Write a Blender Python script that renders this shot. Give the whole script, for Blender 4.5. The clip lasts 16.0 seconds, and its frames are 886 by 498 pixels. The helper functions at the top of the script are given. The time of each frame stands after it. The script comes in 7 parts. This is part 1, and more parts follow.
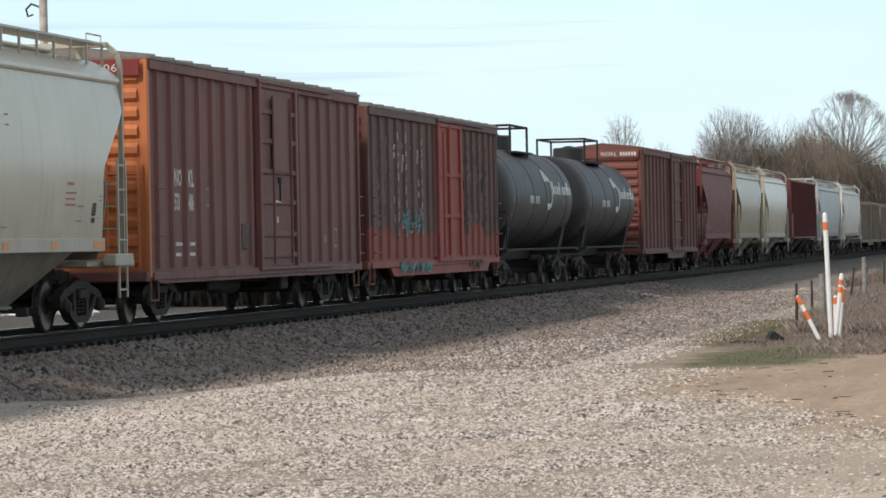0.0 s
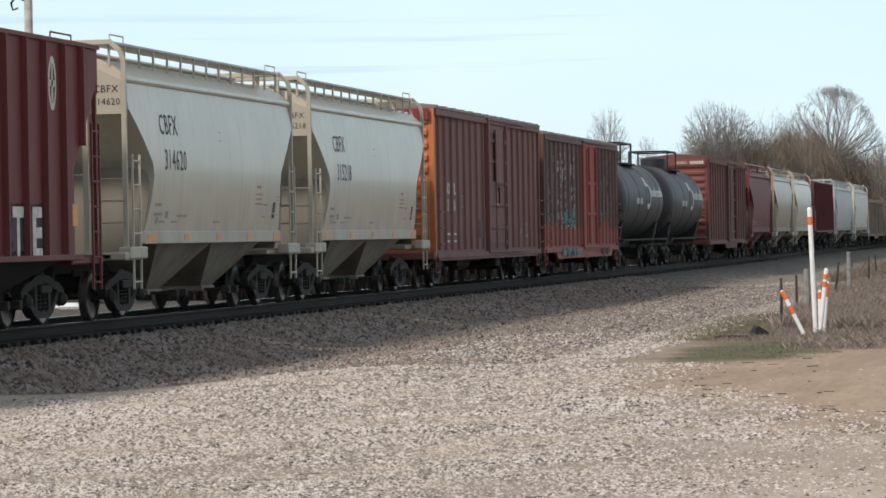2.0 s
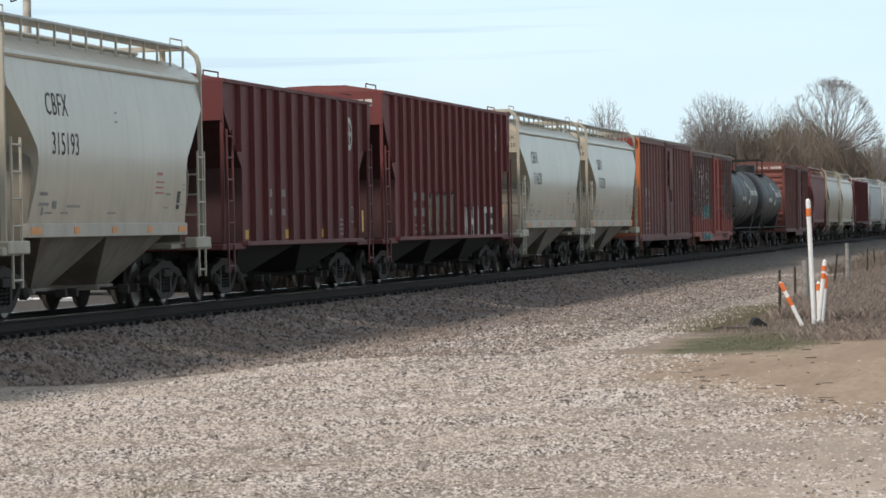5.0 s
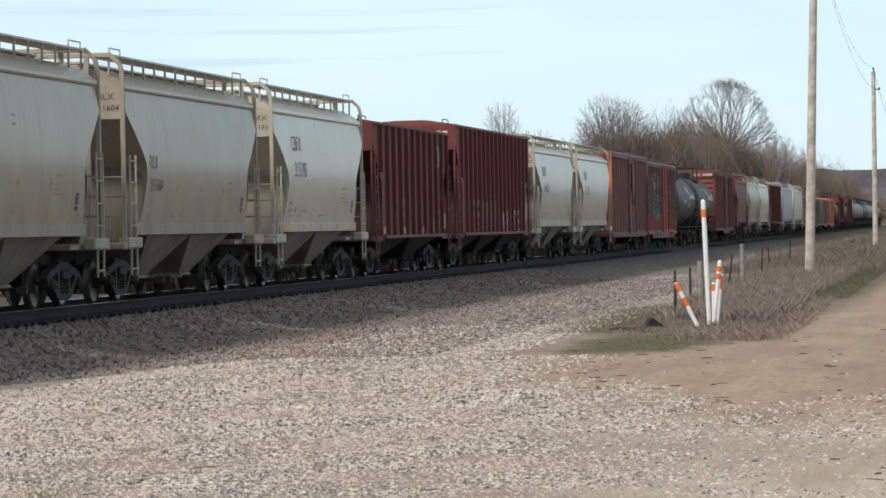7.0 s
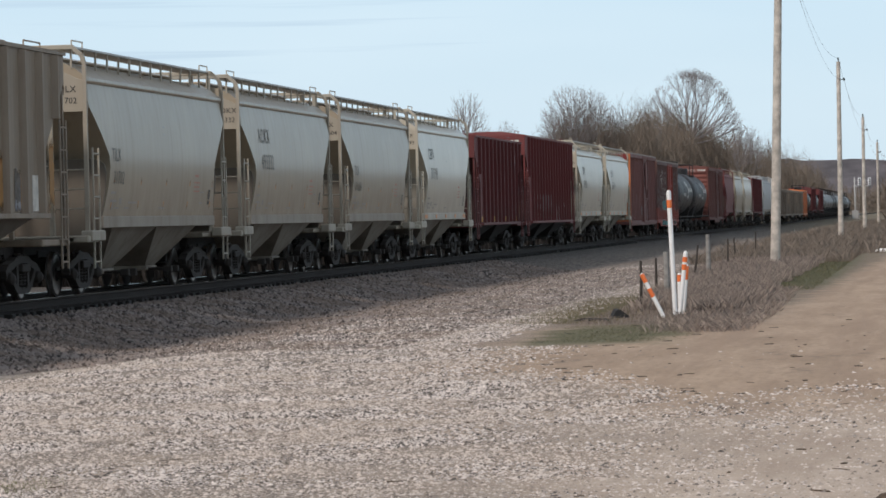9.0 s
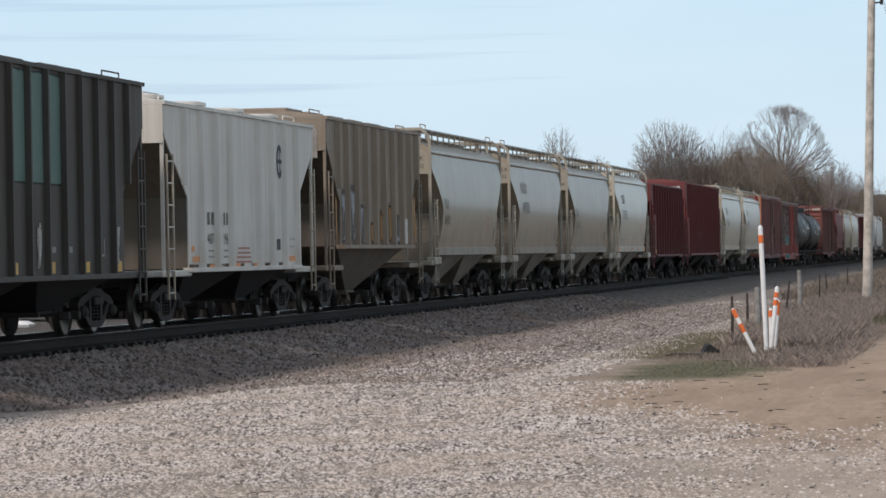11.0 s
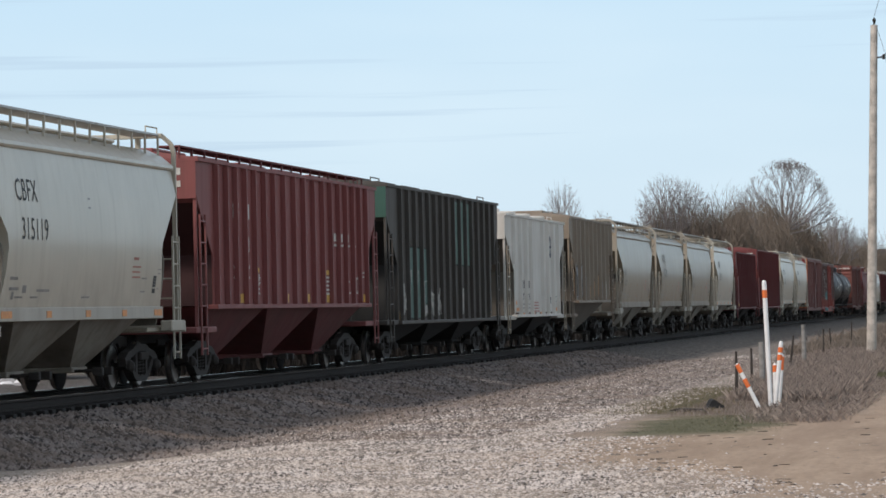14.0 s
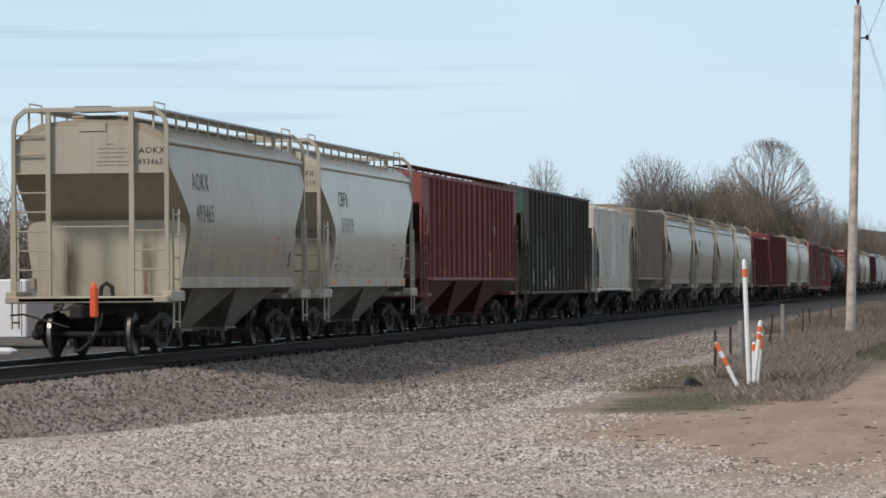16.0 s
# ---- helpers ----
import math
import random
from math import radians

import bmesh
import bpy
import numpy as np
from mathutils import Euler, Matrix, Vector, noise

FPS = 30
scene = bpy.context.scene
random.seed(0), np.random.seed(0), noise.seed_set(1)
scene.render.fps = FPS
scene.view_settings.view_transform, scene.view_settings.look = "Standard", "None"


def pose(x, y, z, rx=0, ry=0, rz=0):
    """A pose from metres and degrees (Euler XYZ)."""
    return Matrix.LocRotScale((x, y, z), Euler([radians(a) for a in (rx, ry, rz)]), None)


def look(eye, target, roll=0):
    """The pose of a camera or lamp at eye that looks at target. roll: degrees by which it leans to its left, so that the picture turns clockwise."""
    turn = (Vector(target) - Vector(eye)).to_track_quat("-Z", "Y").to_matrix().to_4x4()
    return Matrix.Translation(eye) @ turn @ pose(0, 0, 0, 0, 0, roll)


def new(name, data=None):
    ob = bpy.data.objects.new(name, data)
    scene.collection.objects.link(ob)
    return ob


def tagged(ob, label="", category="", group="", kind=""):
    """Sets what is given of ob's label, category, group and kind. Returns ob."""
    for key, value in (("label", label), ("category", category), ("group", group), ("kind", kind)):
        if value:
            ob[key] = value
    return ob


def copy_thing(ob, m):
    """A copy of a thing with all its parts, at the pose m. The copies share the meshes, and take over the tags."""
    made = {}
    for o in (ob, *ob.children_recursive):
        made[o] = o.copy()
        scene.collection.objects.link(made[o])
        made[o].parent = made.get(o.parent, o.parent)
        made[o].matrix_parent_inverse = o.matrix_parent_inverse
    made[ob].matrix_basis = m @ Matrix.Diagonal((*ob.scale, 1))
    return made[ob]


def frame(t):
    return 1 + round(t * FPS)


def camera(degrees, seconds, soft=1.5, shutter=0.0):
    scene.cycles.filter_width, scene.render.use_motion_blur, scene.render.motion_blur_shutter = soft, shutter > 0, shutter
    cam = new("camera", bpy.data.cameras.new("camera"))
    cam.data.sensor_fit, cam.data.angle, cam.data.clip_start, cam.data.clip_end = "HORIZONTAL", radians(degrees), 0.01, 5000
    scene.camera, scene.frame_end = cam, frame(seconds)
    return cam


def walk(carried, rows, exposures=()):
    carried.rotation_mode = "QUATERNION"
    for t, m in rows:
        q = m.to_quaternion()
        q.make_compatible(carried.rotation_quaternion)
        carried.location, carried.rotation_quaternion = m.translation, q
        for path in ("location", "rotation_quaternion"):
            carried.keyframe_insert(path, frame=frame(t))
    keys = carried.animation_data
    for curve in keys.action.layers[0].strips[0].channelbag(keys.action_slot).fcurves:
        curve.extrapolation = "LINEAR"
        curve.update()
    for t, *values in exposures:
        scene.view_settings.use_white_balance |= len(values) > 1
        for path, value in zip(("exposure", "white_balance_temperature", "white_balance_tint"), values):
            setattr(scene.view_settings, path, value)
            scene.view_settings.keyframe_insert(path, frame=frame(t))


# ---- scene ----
# ======== camera: a long lens on a tripod head, panned a little ========
cam = camera(15.15, 16.0, soft=1.6)
EYE = Vector((0.0, 0.0, 1.8))
# seconds, heading to the left of the track, tilt up, lean to the right (degrees)
PATH = [
    (0.0, 10.928, -0.102, 1.099),
    (0.5, 10.897, -0.136, 1.224),
    (1.0, 10.940, -0.603, 1.159),
    (1.5, 10.767, -0.384, 1.195),
    (2.0, 10.670, -0.207, 1.017),
    (2.5, 10.696, -0.177, 1.201),
    (3.0, 10.677, -0.104, 1.238),
    (3.5, 10.405, -0.006, 1.462),
    (4.0, 10.500, -0.146, 1.303),
    (6.3, 10.194, -0.544, 0.300),
    (6.5, 10.039, -0.589, 0.105),
    (7.0, 8.859, -0.366, 1.097),
    (7.5, 8.424, -0.368, 1.131),
    (8.0, 7.954, -0.637, 1.253),
    (10.5, 9.451, -0.096, 1.168),
    (11.0, 9.828, 0.090, 0.998),
    (11.5, 10.045, 0.403, 1.008),
    (12.0, 9.958, 0.759, 1.415),
    (12.5, 9.702, 1.082, 1.502),
    (13.0, 9.484, 1.163, 1.370),
    (13.5, 9.867, 1.062, 1.068),
    (14.0, 9.871, 1.058, 1.231),
    (14.5, 9.758, 1.059, 1.378),
    (15.0, 9.822, 0.740, 0.824),
    (15.5, 9.347, 0.628, 0.229),
    (16.0, 9.545, 0.617, 0.433),
]


def aim(heading, tilt, lean):
    h, p = radians(heading), radians(tilt)
    way = Vector((-math.sin(h) * math.cos(p), math.cos(h) * math.cos(p), math.sin(p)))
    return look(EYE, EYE + way * 10, -lean)


# the film camera's own exposure and white balance drift as it pans
TONE = [(0.0, 0.10, 6500, 12), (4.0, 0.02, 6430, 13), (7.0, 0.02, 6450, 12), (8.0, -0.15, 6380, 14), (11.0, -0.19, 6250, 16), (13.0, -0.14, 6260, 16), (16.0, -0.23, 6280, 15)]
walk(cam, [(t, aim(h, p, r)) for t, h, p, r in PATH], TONE)

# ======== daylight: thin high cloud, sun behind and to the left, beyond the train ========
SUN_AZ = 216.0      # degrees clockwise from the track's direction, where the sun stands
SUN_EL = 42.0


def world_sky():
    w = bpy.data.worlds.new("sky")
    scene.world = w
    w.use_nodes = True
    nt = w.node_tree
    nt.nodes.clear()
    N = Nodes(nt)
    sky = nt.nodes.new("ShaderNodeTexSky")
    sky.sky_type = "NISHITA"
    sky.sun_disc = False
    sky.sun_elevation = radians(SUN_EL)
    sky.sun_rotation = radians(SUN_AZ)
    sky.air_density, sky.dust_density, sky.ozone_density = 1.0, 1.6, 1.2
    co = nt.nodes.new("ShaderNodeTexCoord").outputs["Generated"]
    sp = nt.nodes.new("ShaderNodeSeparateXYZ")
    nt.links.new(co, sp.inputs[0])
    up = sp.outputs[2]
    mp = nt.nodes.new("ShaderNodeMapping")
    mp.inputs["Scale"].default_value = (3.0, 3.0, 130.0)
    nt.links.new(co, mp.inputs["Vector"])
    streak = N.noise(mp.outputs[0], 1.5, 4, 0.5)
    mp2 = nt.nodes.new("ShaderNodeMapping")
    mp2.inputs["Scale"].default_value = (5.0, 5.0, 26.0)
    nt.links.new(co, mp2.inputs["Vector"])
    veil = N.noise(mp2.outputs[0], 1.0, 3, 0.5)
    haze = N.mix(N.ramp(up, 0.0, 0.16), HAZE_LOW, HAZE_HIGH)
    haze = N.mix(N.mul(N.mul(N.ramp(veil, 0.35, 0.75), N.ramp(up, 0.01, 0.05)), 0.45), haze, HAZE_WHITE)
    haze = N.mix(N.mul(N.mul(N.ramp(streak, 0.57, 0.68), N.ramp(up, 0.032, 0.05)), 0.55), haze, HAZE_DARK)
    haze = N.mix(N.ramp(up, 0.10, 0.40), haze, HAZE_TOP)
    cloud = N.mix(N.ramp(up, 0.10, 0.75, 0.93, 0.72), sky.outputs[0], haze)
    bg = nt.nodes.new("ShaderNodeBackground")
    bg.inputs[1].default_value = SKY_STRENGTH
    nt.links.new(cloud, bg.inputs[0])
    out = nt.nodes.new("ShaderNodeOutputWorld")
    nt.links.new(bg.outputs[0], out.inputs[0])


SKY_STRENGTH = 0.13
HAZE_LOW = (5.9, 7.35, 7.8)
HAZE_HIGH = (4.8, 6.9, 8.0)
HAZE_TOP = (4.2, 4.6, 4.75)
HAZE_WHITE = (6.7, 8.1, 8.4)
HAZE_DARK = (4.5, 5.95, 6.9)


class Nodes:
    """Small helpers to wire shader nodes."""

    def __init__(self, nt):
        self.nt = nt

    def _set(self, sock, v):
        if isinstance(v, bpy.types.NodeSocket):
            self.nt.links.new(v, sock)
        elif isinstance(v, (tuple, list)):
            sock.default_value = tuple(v) if len(v) != 3 or sock.type != "RGBA" else (*v, 1)
        else:
            sock.default_value = v

    def math(self, op, a, b=0.0):
        n = self.nt.nodes.new("ShaderNodeMath")
        n.operation = op
        self._set(n.inputs[0], a)
        self._set(n.inputs[1], b)
        return n.outputs[0]

    def add(self, a, b):
        return self.math("ADD", a, b)

    def mul(self, a, b):
        return self.math("MULTIPLY", a, b)

    def sub(self, a, b):
        return self.math("SUBTRACT", a, b)

    def ramp(self, v, a, b, lo=0.0, hi=1.0):
        n = self.nt.nodes.new("ShaderNodeMapRange")
        n.interpolation_type = "SMOOTHSTEP"
        self._set(n.inputs[0], v)
        for i, k in enumerate((a, b, lo, hi)):
            n.inputs[i + 1].default_value = k
        return n.outputs[0]

    def mix(self, fac, a, b, mode="MIX"):
        n = self.nt.nodes.new("ShaderNodeMix")
        n.data_type, n.blend_type = "RGBA", mode
        self._set(n.inputs[0], fac)
        self._set(n.inputs[6], a)
        self._set(n.inputs[7], b)
        return n.outputs[2]

    def noise(self, vec, scale, detail=4, rough=0.55, distort=0.0):
        n = self.nt.nodes.new("ShaderNodeTexNoise")
        self._set(n.inputs["Vector"], vec)
        n.inputs["Scale"].default_value = scale
        n.inputs["Detail"].default_value = detail
        n.inputs["Roughness"].default_value = rough
        n.inputs["Distortion"].default_value = distort
        return n.outputs["Fac"]

    def voronoi(self, vec, scale, out="Distance"):
        n = self.nt.nodes.new("ShaderNodeTexVoronoi")
        self._set(n.inputs["Vector"], vec)
        n.inputs["Scale"].default_value = scale
        return n.outputs[out]

    def coords(self, which="Object", scale=(1, 1, 1), loc=(0, 0, 0)):
        n = self.nt.nodes.new("ShaderNodeTexCoord")
        m = self.nt.nodes.new("ShaderNodeMapping")
        m.inputs["Scale"].default_value = scale
        m.inputs["Location"].default_value = loc
        self.nt.links.new(n.outputs[which], m.inputs["Vector"])
        return m.outputs[0]

    def xyz(self):
        g = self.nt.nodes.new("ShaderNodeNewGeometry")
        s = self.nt.nodes.new("ShaderNodeSeparateXYZ")
        self.nt.links.new(g.outputs["Position"], s.inputs[0])
        return g.outputs["Position"], s.outputs[0], s.outputs[1], s.outputs[2]

    def island(self):
        return self.nt.nodes.new("ShaderNodeNewGeometry").outputs["Random Per Island"]

    def bump(self, height, strength, dist):
        n = self.nt.nodes.new("ShaderNodeBump")
        n.inputs["Strength"].default_value = strength
        n.inputs["Distance"].default_value = dist
        self._set(n.inputs["Height"], height)
        return n.outputs[0]


def material(name):
    m = bpy.data.materials.new(name)
    m.use_nodes = True
    nt = m.node_tree
    b = nt.nodes["Principled BSDF"]
    return m, Nodes(nt), b


world_sky()
sun = new("sun", bpy.data.lights.new("sun", "SUN"))
sun.data.energy, sun.data.angle, sun.data.color = 2.75, radians(8.0), (1.0, 0.905, 0.78)
_az, _el = radians(SUN_AZ), radians(SUN_EL)
sun.matrix_world = look((0, 0, 60), Vector((0, 0, 60)) - Vector((math.sin(_az) * math.cos(_el), math.cos(_az) * math.cos(_el), math.sin(_el))))


# ======== materials ========
def paint(name, colour, dirt=(0.10, 0.085, 0.07), grime=0.35, rough=0.45, streaks=0.5, low=0.35, faded=0.12, metallic=0.0, gloss=0.0, band=None):
    """Weathered car-body paint: fading, vertical run marks, road dirt thrown up from below, which also paints ground
    reflection on barrel hoppers.
    """
    m, N, b = material(name)
    co = N.coords("Object")
    fade = N.noise(co, 0.55, 4, 0.6)
    run = N.noise(N.coords("Object", (2.6, 2.6, 0.16)), 1.7, 5, 0.62)
    fine = N.noise(co, 14.0, 4, 0.6)
    c = N.mix(N.mul(N.ramp(fade, 0.35, 0.7), faded * 2), colour, tuple(min(1, k * 1.35 + 0.03) for k in colour))
    sep = N.nt.nodes.new("ShaderNodeSeparateXYZ")
    N.nt.links.new(co, sep.inputs[0])
    if band:
        # spray-painted lower part with a ragged upper edge
        rag = N.add(sep.outputs[2], N.mul(N.sub(N.noise(N.coords("Object", (1, 1, 0.6)), 1.1, 5, 0.7), 0.5), 1.6))
        c = N.mix(N.ramp(rag, band[0] + 0.04, band[0] - 0.04), c, band[1])
    c = N.mix(N.mul(N.ramp(run, 0.48, 0.74), streaks * grime), c, dirt)
    # lower-side dirt; on barrel hoppers it also paints the reflected ground
    dirt_and_reflection = N.mul(N.ramp(sep.outputs[2], 1.0, 2.4, 1.0, 0.0), N.ramp(N.noise(co, 1.3, 5, 0.6), 0.3, 0.7))
    c = N.mix(N.mul(dirt_and_reflection, low), c, tuple(k * 1.5 for k in dirt))
    c = N.mix(N.mul(N.ramp(fine, 0.55, 0.8), 0.25 * grime), c, dirt)
    N._set(b.inputs["Base Color"], c)
    N._set(b.inputs["Roughness"], N.add(N.mul(run, 0.25), rough - 0.1))
    b.inputs["Metallic"].default_value = metallic
    b.inputs["Coat Weight"].default_value = gloss
    b.inputs["Coat Roughness"].default_value = 0.2
    if gloss:
        N._set(b.inputs["Coat Normal"], N.bump(N.add(fade, N.mul(run, 0.35)), 0.16, 0.03))
    N._set(b.inputs["Normal"], N.bump(N.add(N.mul(fade, 1.0), N.mul(fine, 0.04 if gloss else 0.08)), 0.18 if gloss else 0.25, 0.02))
    return m


def plain(name, colour, rough=0.6, metallic=0.0, vary=0.3, scale=6.0, bump=0.2):
    m, N, b = material(name)
    co = N.coords("Object")
    n = N.noise(co, scale, 5, 0.6)
    n2 = N.noise(co, scale * 7, 3, 0.6)
    c = N.mix(N.ramp(n, 0.3, 0.7), tuple(k * (1 - vary) for k in colour), tuple(min(1, k * (1 + vary)) for k in colour))
    c = N.mix(N.mul(n2, vary * 0.6), c, tuple(k * 0.4 for k in colour))
    N._set(b.inputs["Base Color"], c)
    N._set(b.inputs["Roughness"], N.add(rough - 0.12, N.mul(n, 0.24)))
    b.inputs["Metallic"].default_value = metallic
    N._set(b.inputs["Normal"], N.bump(N.add(n, N.mul(n2, 0.3)), bump, 0.01))
    return m


# GREY, CREAM, AOK: warm low tint adds painted ground reflection to real dirt
GREY = paint("weathered grey paint", (0.325, 0.270, 0.195), dirt=(0.15, 0.112, 0.074), grime=0.4, rough=0.45, low=0.75, gloss=0.4)
CREAM = paint("weathered pale cream paint", (0.52, 0.470, 0.375), dirt=(0.17, 0.132, 0.094), grime=0.3, rough=0.40, low=0.45, gloss=0.45)
AOK = paint("weathered beige grey paint", (0.345, 0.282, 0.202), dirt=(0.14, 0.103, 0.070), grime=0.45, rough=0.45, low=0.6, gloss=0.38)
BAYGREY = paint("dark grey bay sheet with dirt runs", (0.25, 0.22, 0.178), dirt=(0.07, 0.052, 0.038), grime=0.7, rough=0.55, low=0.6)
SILLGREY = paint("dusty grey sill paint", (0.30, 0.262, 0.212), dirt=(0.13, 0.10, 0.075), grime=0.6, rough=0.6, low=0.4)
SILLCREAM = paint("dusty cream sill paint", (0.46, 0.425, 0.36), dirt=(0.17, 0.135, 0.10), grime=0.45, rough=0.55, low=0.3)
# bulkhead colours: grime, plus the shade between coupled cars painted in
LOWGREY = paint("grimy grey end sheet, recess shade painted in", (0.115, 0.098, 0.076), dirt=(0.06, 0.045, 0.033), grime=0.8, rough=0.65, low=0.5)
LOWCREAM = paint("soiled cream end sheet, recess shade painted in", (0.20, 0.182, 0.148), dirt=(0.09, 0.068, 0.05), grime=0.6, rough=0.6, low=0.4)
# cream ends darker than the CREAM sides: the difference in light is painted in
ENDDULL = paint("dull cream end paint, darkened for shaded ends", (0.34, 0.305, 0.243), dirt=(0.13, 0.10, 0.073), grime=0.55, rough=0.55, low=0.4)
ENDPALE = paint("pale cream end paint, darkened against the sides' light", (0.43, 0.392, 0.315), dirt=(0.15, 0.115, 0.085), grime=0.45, rough=0.5, low=0.35)
# dirty brown, darkened further to paint the shade of recessed ends
ENDSHADE = paint("grimy brown end sheet, recess shade painted in", (0.07, 0.058, 0.044), dirt=(0.07, 0.05, 0.035), grime=0.7, rough=0.6, low=0.6)
ENDCREAM = paint("rust streaked cream end paint", (0.40, 0.365, 0.285), dirt=(0.16, 0.09, 0.045), grime=0.5, streaks=0.5, low=0.3)
MAROON = paint("faded maroon paint", (0.155, 0.030, 0.028), dirt=(0.06, 0.030, 0.026), grime=0.55, rough=0.6, faded=0.08)
MAROON_DARK = paint("dark maroon paint", (0.125, 0.024, 0.024), dirt=(0.05, 0.028, 0.024), grime=0.55, rough=0.6, faded=0.08)
RED = paint("oxide red paint", (0.225, 0.066, 0.060), dirt=(0.09, 0.042, 0.038), grime=0.5, rough=0.6, faded=0.1)
BROWN = paint("brown oxide boxcar paint", (0.175, 0.064, 0.054), dirt=(0.055, 0.026, 0.022), grime=0.75, rough=0.6, faded=0.1)
REDBROWN = paint("red brown boxcar paint", (0.125, 0.040, 0.030), dirt=(0.05, 0.024, 0.019), grime=0.95, rough=0.62, faded=0.14)
BRIGHTRED = paint("bright red paint", (0.31, 0.060, 0.042), dirt=(0.11, 0.035, 0.024), grime=0.9, rough=0.6)
SIGNRED = paint("dark red header paint", (0.20, 0.022, 0.02), dirt=(0.08, 0.02, 0.016), grime=0.5, rough=0.6)
ORANGE = paint("rusty orange paint", (0.52, 0.165, 0.055), dirt=(0.20, 0.06, 0.02), grime=0.7, rough=0.55, streaks=0.7)
RUSTRED = paint("rust red end paint", (0.17, 0.050, 0.036), dirt=(0.10, 0.03, 0.02), grime=0.8, rough=0.55)
TAGGED = paint("red brown boxcar paint, sprayed red below", (0.118, 0.056, 0.046), dirt=(0.05, 0.026, 0.021), grime=0.7, rough=0.62, band=(1.62, (0.29, 0.070, 0.050)))
# near-black end colours that paint the recess shade on maroon and green cars
MAROON_SHADE = paint("dark maroon end sheet, recess shade painted in", (0.045, 0.012, 0.012), dirt=(0.025, 0.016, 0.014), grime=0.7, rough=0.7)
BLACKSHADE = paint("black end sheet, recess shade painted in", (0.022, 0.022, 0.02), dirt=(0.02, 0.016, 0.013), grime=0.7, rough=0.75)
GREENBLACK = paint("sooty dark green paint", (0.064, 0.057, 0.048), dirt=(0.05, 0.036, 0.028), grime=0.9, rough=0.65, faded=0.15)
GREEN = paint("green paint", (0.035, 0.10, 0.075), dirt=(0.04, 0.05, 0.04), grime=0.6, rough=0.5)
WHITE = paint("chalky white paint", (0.63, 0.60, 0.545), dirt=(0.24, 0.19, 0.14), grime=0.5, rough=0.5)
TANBAY = paint("dark brown bay sheet with dirt runs", (0.12, 0.097, 0.074), dirt=(0.05, 0.036, 0.026), grime=0.8, rough=0.6)
TAN = paint("rusty tan paint", (0.225, 0.18, 0.132), dirt=(0.12, 0.065, 0.035), grime=0.8, rough=0.55, faded=0.2)
BLACK = paint("satin black tank paint", (0.0125, 0.0105, 0.012), dirt=(0.034, 0.026, 0.024), grime=0.6, rough=0.5, low=0.2)
GREYTANK = paint("grey tank paint", (0.15, 0.148, 0.15), grime=0.6, rough=0.4)
OLDWOOD = paint("brown weathered boards", (0.20, 0.155, 0.115), dirt=(0.08, 0.06, 0.048), grime=0.9, rough=0.75, faded=0.3)
BLUEGREY = paint("pale grey paint", (0.44, 0.45, 0.45), grime=0.4, rough=0.5)
ROOFGREY = paint("galvanised roof steel", (0.42, 0.42, 0.41), dirt=(0.12, 0.08, 0.06), grime=0.6, rough=0.45, metallic=0.3)
ROOFBROWN = paint("rust spotted galvanised roof", (0.17, 0.145, 0.13), dirt=(0.08, 0.05, 0.04), grime=0.8, rough=0.55)
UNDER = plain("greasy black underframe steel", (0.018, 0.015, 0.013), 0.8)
TRUCKSTEEL = plain("dusty cast steel", (0.026, 0.021, 0.0175), 0.8, bump=0.4)
WHEELSTEEL = plain("rusty wheel steel", (0.021, 0.016, 0.013), 0.75)
TREAD = plain("polished tread steel", (0.30, 0.28, 0.26), 0.42, 1.0, vary=0.2)
RAILTOP = plain("polished rail head", (0.60, 0.59, 0.57), 0.22, 1.0, vary=0.1)
RAILSIDE = plain("rusty rail web", (0.022, 0.016, 0.013), 0.9)
LETTER_BLACK = plain("black stencil paint", (0.03, 0.03, 0.03), 0.6, vary=0.2)
LETTER_WHITE = plain("worn white stencil paint", (0.62, 0.60, 0.55), 0.6, vary=0.2)
LETTER_GREY = plain("faded grey stencil paint", (0.27, 0.25, 0.23), 0.6, vary=0.2)
LETTER_DIM = plain("worn dark stencil paint", (0.11, 0.10, 0.09), 0.6, vary=0.3)
LETTER_BLUE = plain("faded blue black stencil paint", (0.045, 0.045, 0.075), 0.6, vary=0.2)
LETTER_RED = plain("faded red stencil paint", (0.42, 0.17, 0.13), 0.6, vary=0.2)
REFLECT = plain("orange reflector tape", (0.72, 0.28, 0.07), 0.45, vary=0.15)
REFLECT_Y = plain("yellow reflector tape", (0.62, 0.36, 0.06), 0.45, vary=0.15)
DOORSHEET = plain("grey brown bare sheet steel", (0.115, 0.076, 0.066), 0.8)
TEAL = plain("teal spray paint", (0.20, 0.42, 0.42), 0.5)
DEVICE = plain("signal red plastic", (0.75, 0.10, 0.035), 0.4, vary=0.1)
POSTWHITE = plain("white plastic post", (0.80, 0.80, 0.79), 0.4, vary=0.06)
PALEWOOD = plain("silver grey post wood", (0.26, 0.25, 0.235), 0.9)
POSTORANGE = plain("orange plastic sleeve", (0.78, 0.18, 0.045), 0.45, vary=0.1)
POLEWOOD = plain("weathered pole wood", (0.50, 0.455, 0.40), 0.85, vary=0.3, scale=3)
FENCEWOOD = plain("dark fence post wood", (0.05, 0.042, 0.036), 0.9)
TIEWOOD = plain("creosoted tie wood", (0.018, 0.015, 0.013), 0.9)
BARK = plain("grey brown bark", (0.20, 0.175, 0.155), 0.9)
TWIG = plain("bare twigs", (0.235, 0.21, 0.20), 0.9)
